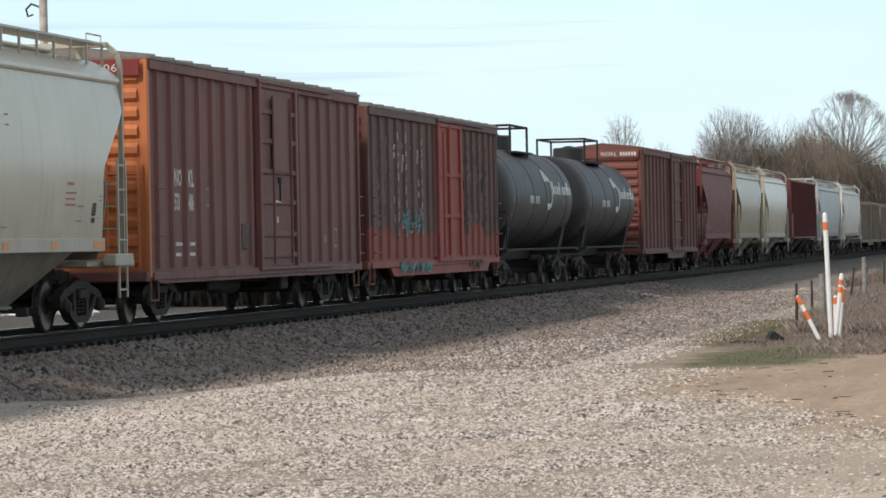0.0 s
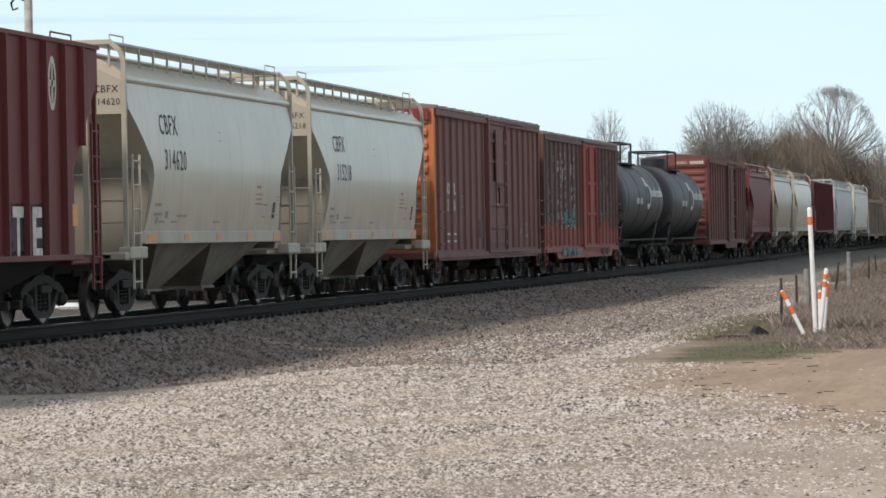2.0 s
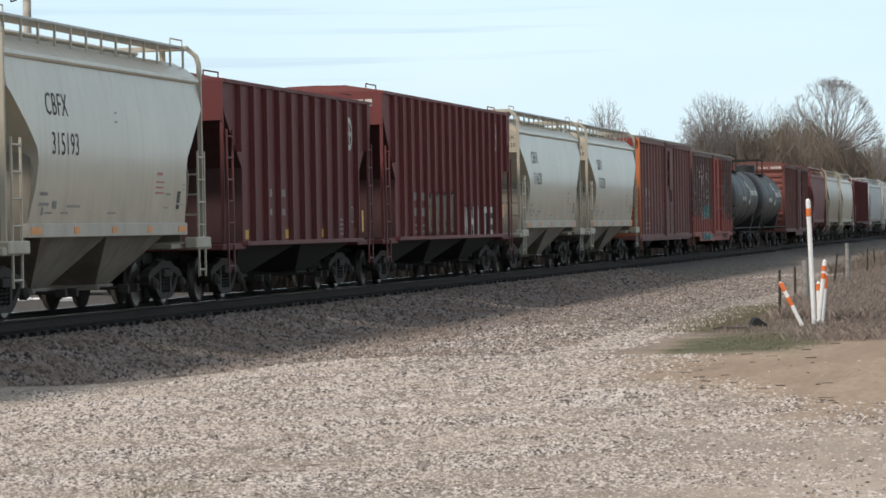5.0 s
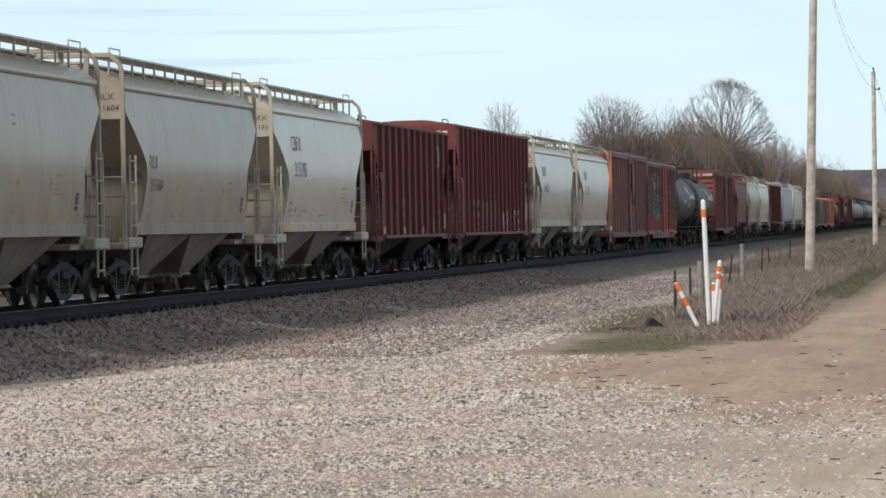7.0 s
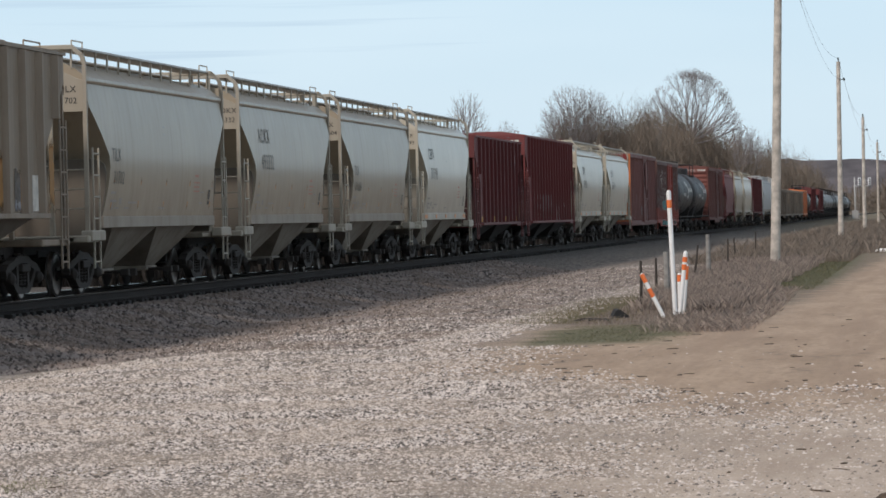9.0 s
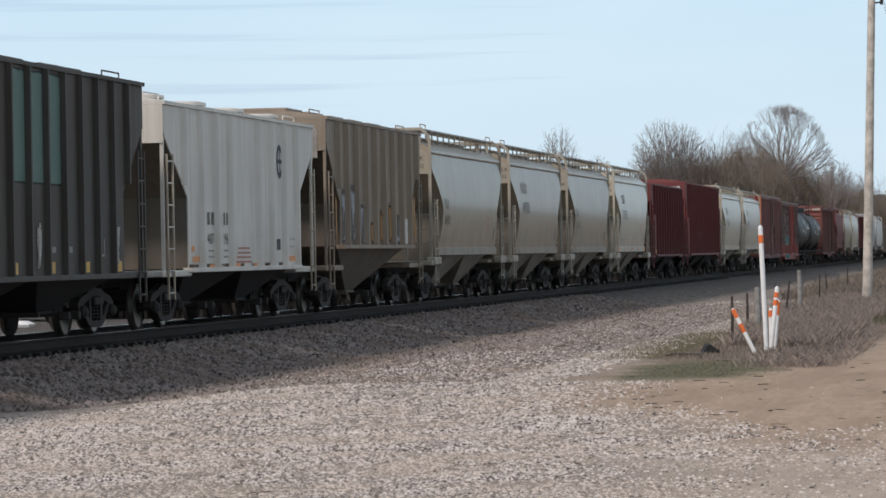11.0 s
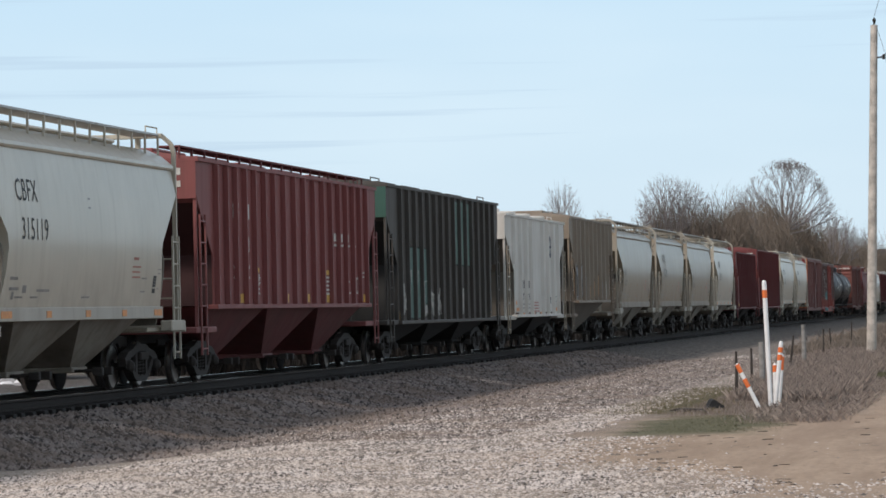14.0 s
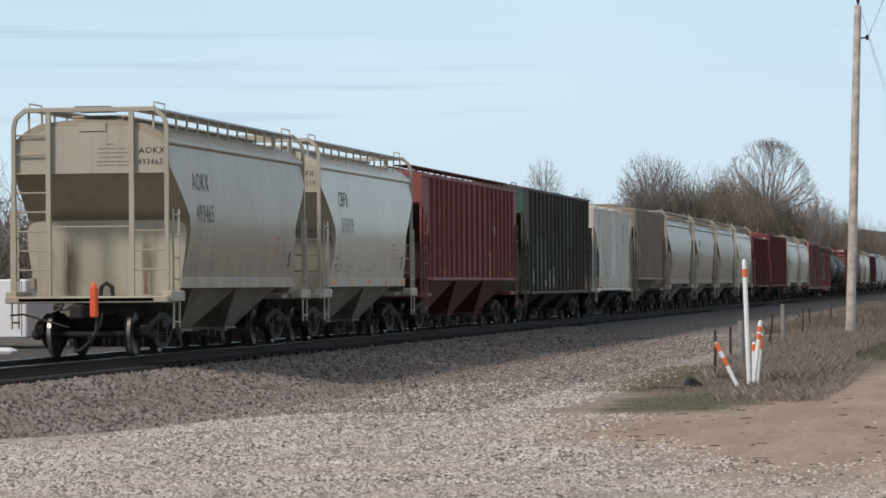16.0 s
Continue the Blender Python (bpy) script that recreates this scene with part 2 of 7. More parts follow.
SCRUB = plain("brown scrub twigs", (0.175, 0.140, 0.108), 0.9, scale=0.12, vary=0.4)
HILL = plain("distant wooded ridge", (0.098, 0.088, 0.094), 0.95, vary=0.5, scale=0.03)
BARNWHITE = plain("white trailer skin", (0.75, 0.76, 0.78), 0.4, vary=0.05, scale=1)
EARTH = plain("dark damp earth", (0.11, 0.078, 0.052), 0.95, vary=0.5, scale=14, bump=0.8)
RUBBER = plain("black rubber", (0.02, 0.02, 0.02), 0.7)


def stones_material(name, dark, light, warm):
    """Loose stone: each island takes its own tone."""
    m, N, b = material(name)
    i = N.island()
    c = N.mix(N.add(N.mul(N.ramp(i, 0.13, 0.5), 0.75), N.mul(i, 0.25)), dark, light)
    n = N.noise(N.coords("Object"), 0.7, 3)
    n2 = N.noise(N.coords("Object"), 2.6, 4, 0.65)
    hue = N.math("FRACT", N.mul(i, 37.7))
    c = N.mix(N.ramp(hue, 0.55, 0.6), c, N.mix(1.0, c, (0.80, 0.795, 0.80), "MULTIPLY"))
    c = N.mix(N.ramp(hue, 0.85, 0.87), c, N.mix(1.0, c, (1.2, 1.18, 1.15), "MULTIPLY"))
    c = N.mix(N.mul(N.ramp(n, 0.38, 0.62), 0.65), c, N.mix(i, tuple(k * 0.6 for k in warm), warm))
    c = N.mix(N.mul(N.ramp(n2, 0.5, 0.72), 0.35), c, N.mix(i, tuple(k * 0.7 for k in dark), tuple(k * 0.55 for k in light)))
    N._set(b.inputs["Base Color"], c)
    b.inputs["Roughness"].default_value = 0.85
    return m


def grass_material(name, a, c2):
    m, N, b = material(name)
    N._set(b.inputs["Base Color"], N.mix(N.island(), a, c2))
    b.inputs["Roughness"].default_value = 0.8
    return m


def decal(name, colour, cover=0.75, edge=0.12, scale=7.0, rough=0.6):
    """Thin paint or stain with broken, soft edges on what lies beneath."""
    m, N, b = material(name)
    n = N.nt.nodes.new("ShaderNodeTexCoord")
    s = N.nt.nodes.new("ShaderNodeSeparateXYZ")
    N.nt.links.new(n.outputs["Generated"], s.inputs[0])
    gy, gz = s.outputs[1], s.outputs[2]
    near = N.math("MINIMUM", N.math("MINIMUM", gy, N.sub(1.0, gy)), N.math("MINIMUM", gz, N.sub(1.0, gz)))
    grain = N.noise(N.coords("Object"), scale, 5, 0.65)
    a = N.mul(N.ramp(N.add(near, N.mul(N.sub(grain, 0.5), edge * 2)), 0.0, edge), N.ramp(grain, 0.75 - cover, 0.95 - cover))
    N._set(b.inputs["Base Color"], N.mix(grain, tuple(k * 0.7 for k in colour), tuple(min(1, k * 1.25) for k in colour)))
    N._set(b.inputs["Alpha"], a)
    b.inputs["Roughness"].default_value = rough
    return m


def end_stain(name, colour):
    m, N, b = material(name)
    n = N.nt.nodes.new("ShaderNodeTexCoord")
    s = N.nt.nodes.new("ShaderNodeSeparateXYZ")
    N.nt.links.new(n.outputs["Generated"], s.inputs[0])
    gx = s.outputs[0]
    near = N.math("MINIMUM", gx, N.sub(1.0, gx))
    run = N.noise(N.coords("Object", (6, 1, 0.5)), 2.0, 5, 0.7)
    N._set(b.inputs["Alpha"], N.mul(N.mul(N.ramp(near, 0.0, 0.45), N.ramp(s.outputs[2], 1.0, 0.5)), N.ramp(run, 0.25, 0.65)))
    b.inputs["Base Color"].default_value = (*colour, 1)
    b.inputs["Roughness"].default_value = 0.85
    return m


RUSTEND = end_stain("brown rust running down", (0.12, 0.062, 0.032))
RUSTRUN = decal("running rust stain", (0.14, 0.075, 0.04), 0.55, 0.4, 3.0, 0.8)
ORANGERUN = decal("orange rust run", (0.50, 0.22, 0.08), 0.65, 0.25, 5.0, 0.7)
PATCHGREEN = decal("pale green repaint", (0.095, 0.165, 0.14), 0.66, 0.03, 3.0)
SILVERFILL = decal("silver and ochre spray paint", (0.15, 0.12, 0.095), 0.6, 0.15, 4.0)
SILVERFILL2 = decal("faded silver spray paint", (0.33, 0.34, 0.37), 0.5, 0.2, 4.0)
OCHRERUN = decal("ochre rust run", (0.33, 0.17, 0.05), 0.6, 0.25, 4.0, 0.7)
DARKFILL = decal("black spray paint", (0.03, 0.026, 0.035), 0.65, 0.2, 6.0)


BALLASTSTONE = stones_material("grey brown ballast stone", (0.030, 0.025, 0.023), (0.315, 0.272, 0.245), (0.22, 0.162, 0.122))
LOTSTONE = stones_material("pale limestone gravel", (0.060, 0.051, 0.045), (0.745, 0.67, 0.61), (0.57, 0.475, 0.39))
DRYGRASS = grass_material("dry grass", (0.135, 0.105, 0.090), (0.35, 0.290, 0.245))
OLIVEGRASS = grass_material("olive brown grass", (0.10, 0.09, 0.045), (0.20, 0.165, 0.095))
DEADGRASS = grass_material("dead field grass", (0.11, 0.088, 0.070), (0.25, 0.205, 0.165))
# near-black so that the gap beneath the cars reads as shade
GAPWEED = grass_material("near-black weeds, underbody shade in the colour", (0.006, 0.005, 0.004), (0.018, 0.014, 0.011))
TUFTGRASS = grass_material("fresh green weeds", (0.10, 0.105, 0.045), (0.24, 0.235, 0.11))
GREENGRASS = grass_material("short green grass", (0.065, 0.062, 0.030), (0.15, 0.138, 0.075))


def ground_material():
    """One sheet: pale gravel lot, tan dirt track, ballast, verge, fields."""
    m, N, b = material("gravel, dirt and verge")
    P, x, y, z = N.xyz()
    wob = N.mul(N.sub(N.noise(P, 0.22, 4), 0.5), 5.0)
    wob2 = N.mul(N.sub(N.noise(P, 0.9, 4), 0.5), 2.0)
    fine = N.noise(P, 26.0, 3, 0.65)
    mid = N.noise(P, 3.0, 4, 0.6)
    cell = N.voronoi(P, 40.0, "Color")
    gap = N.ramp(N.voronoi(P, 40.0), 0.45, 0.75)
    sep = N.nt.nodes.new("ShaderNodeSeparateColor")
    N.nt.links.new(cell, sep.inputs[0])
    chip = sep.outputs[0]
    gravel = N.mix(chip, (0.22, 0.178, 0.146), (0.51, 0.435, 0.36))
    gravel = N.mix(N.mul(gap, 0.8), gravel, (0.06, 0.047, 0.038))
    gravel = N.mix(N.mul(N.ramp(mid, 0.4, 0.7), 0.3), gravel, (0.40, 0.32, 0.255))
    gravel = N.mix(N.mul(N.ramp(N.noise(N.coords("Object", (1.0, 0.4, 1.0)), 0.55, 5, 0.7), 0.48, 0.62), 0.6), gravel, N.mix(fine, (0.34, 0.262, 0.195), (0.56, 0.455, 0.355)))
    soil = N.noise(N.coords("Object", (1.0, 0.16, 1.0)), 1.1, 6, 0.7)
    grit = N.noise(N.coords("Object", (1.0, 0.2, 1.0)), 11.0, 4, 0.75)
    dirt = N.mix(N.ramp(soil, 0.32, 0.68), (0.295, 0.208, 0.138), (0.425, 0.312, 0.216))
    dirt = N.mix(N.mul(N.ramp(grit, 0.42, 0.68), 0.45), dirt, (0.20, 0.150, 0.108))
    dirt = N.mix(N.mul(N.ramp(fine, 0.5, 0.75), 0.25), dirt, (0.50, 0.41, 0.32))
    ballast = N.mix(N.mul(gap, 0.7), N.mix(chip, (0.04, 0.034, 0.03), (0.17, 0.148, 0.125)), (0.015, 0.013, 0.011))
    ballast = N.mix(N.mul(N.mul(N.ramp(y, 55.0, 95.0), N.ramp(x, -15.0, -13.0)), 0.55), ballast, N.mix(N.ramp(N.noise(N.coords("Object", (6.0, 0.45, 1.0)), 1.6, 6, 0.8), 0.35, 0.65), (0.04, 0.033, 0.027), (0.44, 0.37, 0.30)))
    verge = N.mix(N.noise(N.coords("Object", (2.5, 0.5, 1.0)), 1.5, 5, 0.7), (0.12, 0.092, 0.062), (0.235, 0.185, 0.128))
    green = N.mix(fine, (0.055, 0.060, 0.026), (0.135, 0.132, 0.064))
    olive = N.mix(mid, (0.085, 0.076, 0.040), (0.18, 0.155, 0.092))
    # dirt: a worn band across the lot, and the track that runs on beside the poles
    xw, yw = N.add(x, N.mul(wob2, 0.8)), N.add(y, wob)
    yd = N.sub(yw, N.ramp(x, -2.0, -5.2, 0.0, 6.0))
    band = N.mul(N.mul(N.ramp(yd, 28.5, 34.0), N.ramp(yw, 58.0, 52.0)), N.ramp(N.add(xw, N.mul(wob, 0.3)), -7.4, -4.6))
    lane = N.ramp(N.add(xw, N.mul(N.sub(y, 50.0), -0.012)), -3.6, -2.2)
    near = N.mul(N.ramp(N.add(x, wob), -4.6, -1.4), 0.9)
    worn = N.math("MAXIMUM", band, N.math("MAXIMUM", N.mul(lane, N.ramp(y, 34.0, 40.0)), near))
    rut = N.mul(N.ramp(N.noise(N.coords("Object", (1.5, 0.07, 1.0)), 1.0, 4, 0.6), 0.48, 0.62), 0.55)
    dirt = N.mix(rut, dirt, (0.27, 0.188, 0.128))
    smear = N.noise(N.coords("Object", (0.9, 0.36, 1.0)), 0.9, 5, 0.75)
    dirt = N.mix(N.mul(N.ramp(smear, 0.57, 0.68), 0.6), dirt, (0.17, 0.125, 0.088))
    dust = N.mix(N.ramp(soil, 0.35, 0.65), (0.38, 0.298, 0.228), (0.54, 0.45, 0.365))
    dust = N.mix(N.mul(N.ramp(grit, 0.45, 0.7), 0.4), dust, (0.30, 0.232, 0.178))
    c = N.mix(N.mul(worn, 0.95), gravel, N.mix(N.ramp(yd, 27.5, 33.0), dust, dirt))
    shoulder = N.mul(N.mul(N.ramp(N.add(y, N.mul(wob, 1.6)), 30.0, 54.0), N.ramp(N.add(xw, wob2), -5.8, -8.5)), 0.75)
    c = N.mix(shoulder, c, N.mix(N.ramp(N.noise(N.coords("Object", (5.0, 0.6, 1.0)), 1.5, 6, 0.8), 0.35, 0.65), (0.075, 0.063, 0.054), (0.32, 0.272, 0.232)))
    # verge of dry grass between the track and the railway
    inx = N.mul(N.ramp(N.add(xw, N.mul(N.sub(y, 52.0), 0.03)), -6.4, -5.4), N.ramp(N.add(xw, N.mul(N.sub(y, 52.0), -0.02)), -2.5, -3.3))
    c = N.mix(N.mul(inx, N.ramp(N.add(y, wob2), 51.5, 55.0)), c, verge)
    patch = N.mul(N.ramp(xw, -6.1, -5.4), N.ramp(xw, -3.3, -4.2))
    c = N.mix(N.mul(N.mul(patch, N.mul(N.ramp(yw, 45.0, 47.0), N.ramp(yw, 55.0, 52.0))), 0.9), c, green)
    rough = N.mul(N.mul(N.ramp(xw, -7.4, -6.6), N.ramp(xw, -5.0, -5.6)), N.mul(N.ramp(yw, 55.0, 58.0), N.ramp(yw, 76.0, 70.0)))
    c = N.mix(N.mul(rough, N.ramp(soil, 0.3, 0.55)), c, olive)
    c = N.mix(N.mul(N.mul(N.ramp(x, -4.6, -4.0), N.ramp(xw, -2.0, -2.9)), N.mul(N.ramp(y, 74.0, 84.0), N.ramp(y, 150.0, 110.0))), c, green)
    # ballast
    foot = N.add(N.add(N.ramp(y, 38.5, 46.0, -13.25, -11.35), N.ramp(y, 46.0, 52.0, 0.0, -0.75)), N.add(N.ramp(y, 54.0, 62.0, 0.0, 0.4), N.ramp(y, 62.0, 76.0, 0.0, -0.9)))
    toe = N.sub(N.add(x, N.mul(N.add(wob2, wob), N.ramp(y, 43.0, 56.0, 0.05, 0.55))), foot)
    silt = N.mul(N.mul(N.ramp(N.sub(toe, N.mul(wob2, 0.4)), 1.9, 0.7), N.ramp(toe, -0.3, -0.1)), N.ramp(y, 52.0, 45.0))
    c = N.mix(N.mul(silt, 0.85), c, N.mix(N.mul(chip, N.ramp(soil, 0.3, 0.7)), (0.36, 0.305, 0.25), (0.60, 0.53, 0.45)))
    c = N.mix(N.ramp(N.add(toe, N.mul(N.sub(fine, 0.5), 0.35)), 0.04, -0.10), c, ballast)
    # beyond the railway and far off: rough grass
    field = N.mix(N.noise(P, 0.15, 4), (0.105, 0.09, 0.055), (0.20, 0.165, 0.115))
    c = N.mix(N.ramp(x, -24.5, -26.0), c, field)
    c = N.mix(N.mul(N.ramp(x, 3.0, 5.5), N.ramp(y, 20.0, 60.0)), c, field)
    c = N.mix(N.ramp(y, 260.0, 420.0), c, field)
    N._set(b.inputs["Base Color"], c)
    b.inputs["Roughness"].default_value = 0.92
    N._set(b.inputs["Normal"], N.bump(N.mul(N.sub(N.add(N.mul(chip, 0.5), N.mul(fine, 0.6)), gap), N.sub(1.0, N.mul(worn, 0.9))), 0.8, 0.02))
    return m


# ======== mesh building ========
class MB:
    """Collects vertices and faces of one mesh."""

    def __init__(self):
        self.v, self.f = [], []

    def add(self, verts, faces):
        o = len(self.v)
        self.v += [tuple(p) for p in verts]
        self.f += [tuple(i + o for i in q) for q in faces]
        return self

    def box(self, x0, x1, y0, y1, z0, z1):
        v = [(x, y, z) for z in (z0, z1) for y in (y0, y1) for x in (x0, x1)]
        return self.add(v, [(0, 2, 3, 1), (4, 5, 7, 6), (0, 1, 5, 4), (2, 6, 7, 3), (0, 4, 6, 2), (1, 3, 7, 5)])

    def cbox(self, x0, x1, y0, y1, z0, z1, c=0.01):
        """A box with chamfered edges."""
        v = []
        for sx, X in ((1, x0), (-1, x1)):
            for sy, Y in ((1, y0), (-1, y1)):
                for sz, Z in ((1, z0), (-1, z1)):
                    v += [(X, Y + sy * c, Z + sz * c), (X + sx * c, Y, Z + sz * c), (X + sx * c, Y + sy * c, Z)]
        g = lambda i, j, k: 3 * (4 * i + 2 * j + k)
        F = []
        for i in (0, 1):
            F.append(tuple(g(i, j, k) for j, k in ((0, 0), (0, 1), (1, 1), (1, 0))))
            F.append(tuple(g(j, i, k) + 1 for j, k in ((0, 0), (0, 1), (1, 1), (1, 0))))
            F.append(tuple(g(j, k, i) + 2 for j, k in ((0, 0), (0, 1), (1, 1), (1, 0))))
            for j in (0, 1):
                F.append((g(i, j, 0), g(i, j, 0) + 1, g(i, j, 1) + 1, g(i, j, 1)))
                F.append((g(i, 0, j), g(i, 0, j) + 2, g(i, 1, j) + 2, g(i, 1, j)))
                F.append((g(0, i, j) + 1, g(0, i, j) + 2, g(1, i, j) + 2, g(1, i, j) + 1))
                for k in (0, 1):
                    F.append((g(i, j, k), g(i, j, k) + 1, g(i, j, k) + 2))
        return self.add(v, F)

    def bar(self, p0, p1, w, h, up=(0, 0, 1)):
        """A rectangular bar from p0 to p1."""
        p0, p1 = Vector(p0), Vector(p1)
        d = (p1 - p0).normalized()
        s = d.cross(Vector(up))
        s = s.normalized() if s.length > 1e-4 else Vector((1, 0, 0))
        u = s.cross(d)
        v = [p + s * a * w / 2 + u * c * h / 2 for p in (p0, p1) for a, c in ((-1, -1), (1, -1), (1, 1), (-1, 1))]
        return self.add(v, [(0, 1, 2, 3), (7, 6, 5, 4), (0, 4, 5, 1), (1, 5, 6, 2), (2, 6, 7, 3), (3, 7, 4, 0)])

    def tube(self, pts, r, seg=6, r1=None):
        pts = [Vector(p) for p in pts]
        n, o = len(pts), len(self.v)
        side = None
        for i, p in enumerate(pts):
            d = (pts[min(i + 1, n - 1)] - pts[max(i - 1, 0)]).normalized()
            if side is None:
                side = d.cross(Vector((0.31, 0.2, 0.93)))
                side = side if side.length > 1e-3 else d.cross(Vector((1, 0, 0)))
            side = (side - d * side.dot(d)).normalized()
            u = d.cross(side)
            rr = r if r1 is None else r + (r1 - r) * i / max(1, n - 1)
            self.v += [tuple(p + (side * math.cos(a) + u * math.sin(a)) * rr) for a in (2 * math.pi * k / seg for k in range(seg))]
        for i in range(n - 1):
            for k in range(seg):
                a, c = o + i * seg + k, o + i * seg + (k + 1) % seg
                self.f.append((a, c, c + seg, a + seg))
        self.f.append(tuple(o + k for k in reversed(range(seg))))
        self.f.append(tuple(o + (n - 1) * seg + k for k in range(seg)))
        return self

    def lathe(self, prof, axis="x", at=(0, 0, 0), seg=20, closed=False):
        """prof: (along, radius) pairs, turned round an axis."""
        o, n = len(self.v), len(prof)
        for a, r in prof:
            for k in range(seg):
                t = 2 * math.pi * k / seg
                q = {"x": (a, r * math.cos(t), r * math.sin(t)), "y": (r * math.sin(t), a, r * math.cos(t)), "z": (r * math.cos(t), r * math.sin(t), a)}[axis]
                self.v.append((q[0] + at[0], q[1] + at[1], q[2] + at[2]))
        for i in range(n - 1):
            for k in range(seg):
                a, c = o + i * seg + k, o + i * seg + (k + 1) % seg
                self.f.append((a, c, c + seg, a + seg))
        self.f.append(tuple(o + k for k in reversed(range(seg))))
        self.f.append(tuple(o + (n - 1) * seg + k for k in range(seg)))
        return self

    def prism(self, poly, axis, a0, a1):
        """A polygon (2D) carried along an axis; the polygon's plane is the two other axes in order."""
        put = {"x": lambda p, a: (a, p[0], p[1]), "y": lambda p, a: (p[0], a, p[1]), "z": lambda p, a: (p[0], p[1], a)}[axis]
        n = len(poly)
        v = [put(p, a) for a in (a0, a1) for p in poly]
        F = [(i, (i + 1) % n, (i + 1) % n + n, i + n) for i in range(n)]
        return self.add(v, F + [tuple(reversed(range(n))), tuple(range(n, 2 * n))])

    def frustum(self, lo, hi):
        """Between two rectangles (x0, x1, y0, y1, z)."""
        v = []
        for x0, x1, y0, y1, z in (lo, hi):
            v += [(x0, y0, z), (x1, y0, z), (x1, y1, z), (x0, y1, z)]
        return self.add(v, [(0, 3, 2, 1), (4, 5, 6, 7), (0, 1, 5, 4), (1, 2, 6, 5), (2, 3, 7, 6), (3, 0, 4, 7)])

    def loft(self, levels):
        """A closed body: levels of (z, half width, y rear, y front) from below upward."""
        v, n = [], len(levels)
        for z, hx, ya, yb in levels:
            v += [(-hx, ya, z), (hx, ya, z), (hx, yb, z), (-hx, yb, z)]
        F = [(3, 2, 1, 0), tuple(4 * n - 4 + k for k in range(4))]
        for i in range(n - 1):
            for k in range(4):
                a, c = 4 * i + k, 4 * i + (k + 1) % 4
                F.append((a, c, c + 4, a + 4))
        return self.add(v, F)

    def mesh(self, name, mat, smooth=0.0):
        me = bpy.data.meshes.new(name)
        me.from_pydata(self.v, [], self.f)
        bm = bmesh.new()
        bm.from_mesh(me)
        bmesh.ops.recalc_face_normals(bm, faces=bm.faces)
        bm.to_mesh(me)
        bm.free()
        for mm in mat if isinstance(mat, (list, tuple)) else [mat]:
            me.materials.append(mm)
        if smooth:
            me.shade_smooth()
            me.set_sharp_from_angle(angle=radians(smooth))
        return me


def part(name, mb, mat, parent, label="", smooth=0.0):
    """One mesh object under a thing or a part."""
    ob = new(name, mb.mesh(name, mat, smooth))
    ob.parent = parent
    return tagged(ob, label)


def thing(name, label, category, group="", at=None):
    ob = new(name)
    ob.empty_display_size = 0.3
    if at is not None:
        ob.matrix_basis = at
    return tagged(ob, label, category, group)


def quick_mesh(name, verts, faces, mat):
    """A mesh from arrays: faces all of one size."""
    verts, faces = np.asarray(verts, np.float32), np.asarray(faces, np.int32)
    me = bpy.data.meshes.new(name)
    k = faces.shape[1]
    me.vertices.add(len(verts))
    me.vertices.foreach_set("co", verts.ravel())
    me.loops.add(faces.size)
    me.loops.foreach_set("vertex_index", faces.ravel())
    me.polygons.add(len(faces))
    me.polygons.foreach_set("loop_start", np.arange(0, faces.size, k, dtype=np.int32))
    me.update(calc_edges=True)
    me.materials.append(mat)
    return me


def lettering(parent, text, size, y, z, mat, xs, squeeze=0.8, face="side", name="lettering", align="LEFT", bold=0.0):
    """Stencilled words on a car's side (xs gives the side's x at a height) or on its rear end (xs gives y)."""
    cu = bpy.data.curves.new(name, "FONT")
    cu.body, cu.size, cu.align_x, cu.resolution_u = text, size, align, 2
    cu.space_character = 1.08
    cu.offset = bold
    tmp = new(name, cu)
    me = bpy.data.meshes.new_from_object(tmp)
    bpy.data.objects.remove(tmp)
    for v in me.vertices:
        a, c = v.co.x * squeeze, v.co.y
        v.co = (xs(z + c), y + a, z + c) if face == "side" else (y + a, xs(z + c), z + c)
    me.materials.clear()
    me.materials.append(mat)
    ob = new(name, me)
    ob.parent = parent
    return tagged(ob, kind="stuff") if len(text) > 1 else ob


def bars(parent, rows, mat, xs, name="stencil_block", face="side"):
    """Writing too small to read: plain bars (y0, y1, z0, z1)."""
    mb = MB()
    for y0, y1, z0, z1 in rows:
        if face == "side":
            mb.add([(xs(z0), y0, z0), (xs(z0), y1, z0), (xs(z1), y1, z1), (xs(z1), y0, z1)], [(0, 1, 2, 3)])
        else:
            mb.add([(y0, xs(z0), z0), (y1, xs(z0), z0), (y1, xs(z1), z1), (y0, xs(z1), z1)], [(0, 1, 2, 3)])
    ob = part(name, mb, mat, parent)
    return tagged(ob, kind="stuff") if len(rows) > 1 else ob


def oval(parent, y, z, ry, rz, mat, xs, name="emblem", hole=0.0, seg=24):
    mb = MB()
    ring = lambda k: [(xs(z + rz * k * math.sin(a)), y + ry * k * math.cos(a), z + rz * k * math.sin(a)) for a in (2 * math.pi * i / seg for i in range(seg))]
    if hole:
        mb.add(ring(1) + ring(hole), [(i, (i + 1) % seg, (i + 1) % seg + seg, i + seg) for i in range(seg)])
    else:
        mb.add(ring(1), [tuple(range(seg))])
    return part(name, mb, mat, parent)


# ======== ground ========
RAIL_Z = 0.51       # rail head over the lot
TRACK_X = -16.77


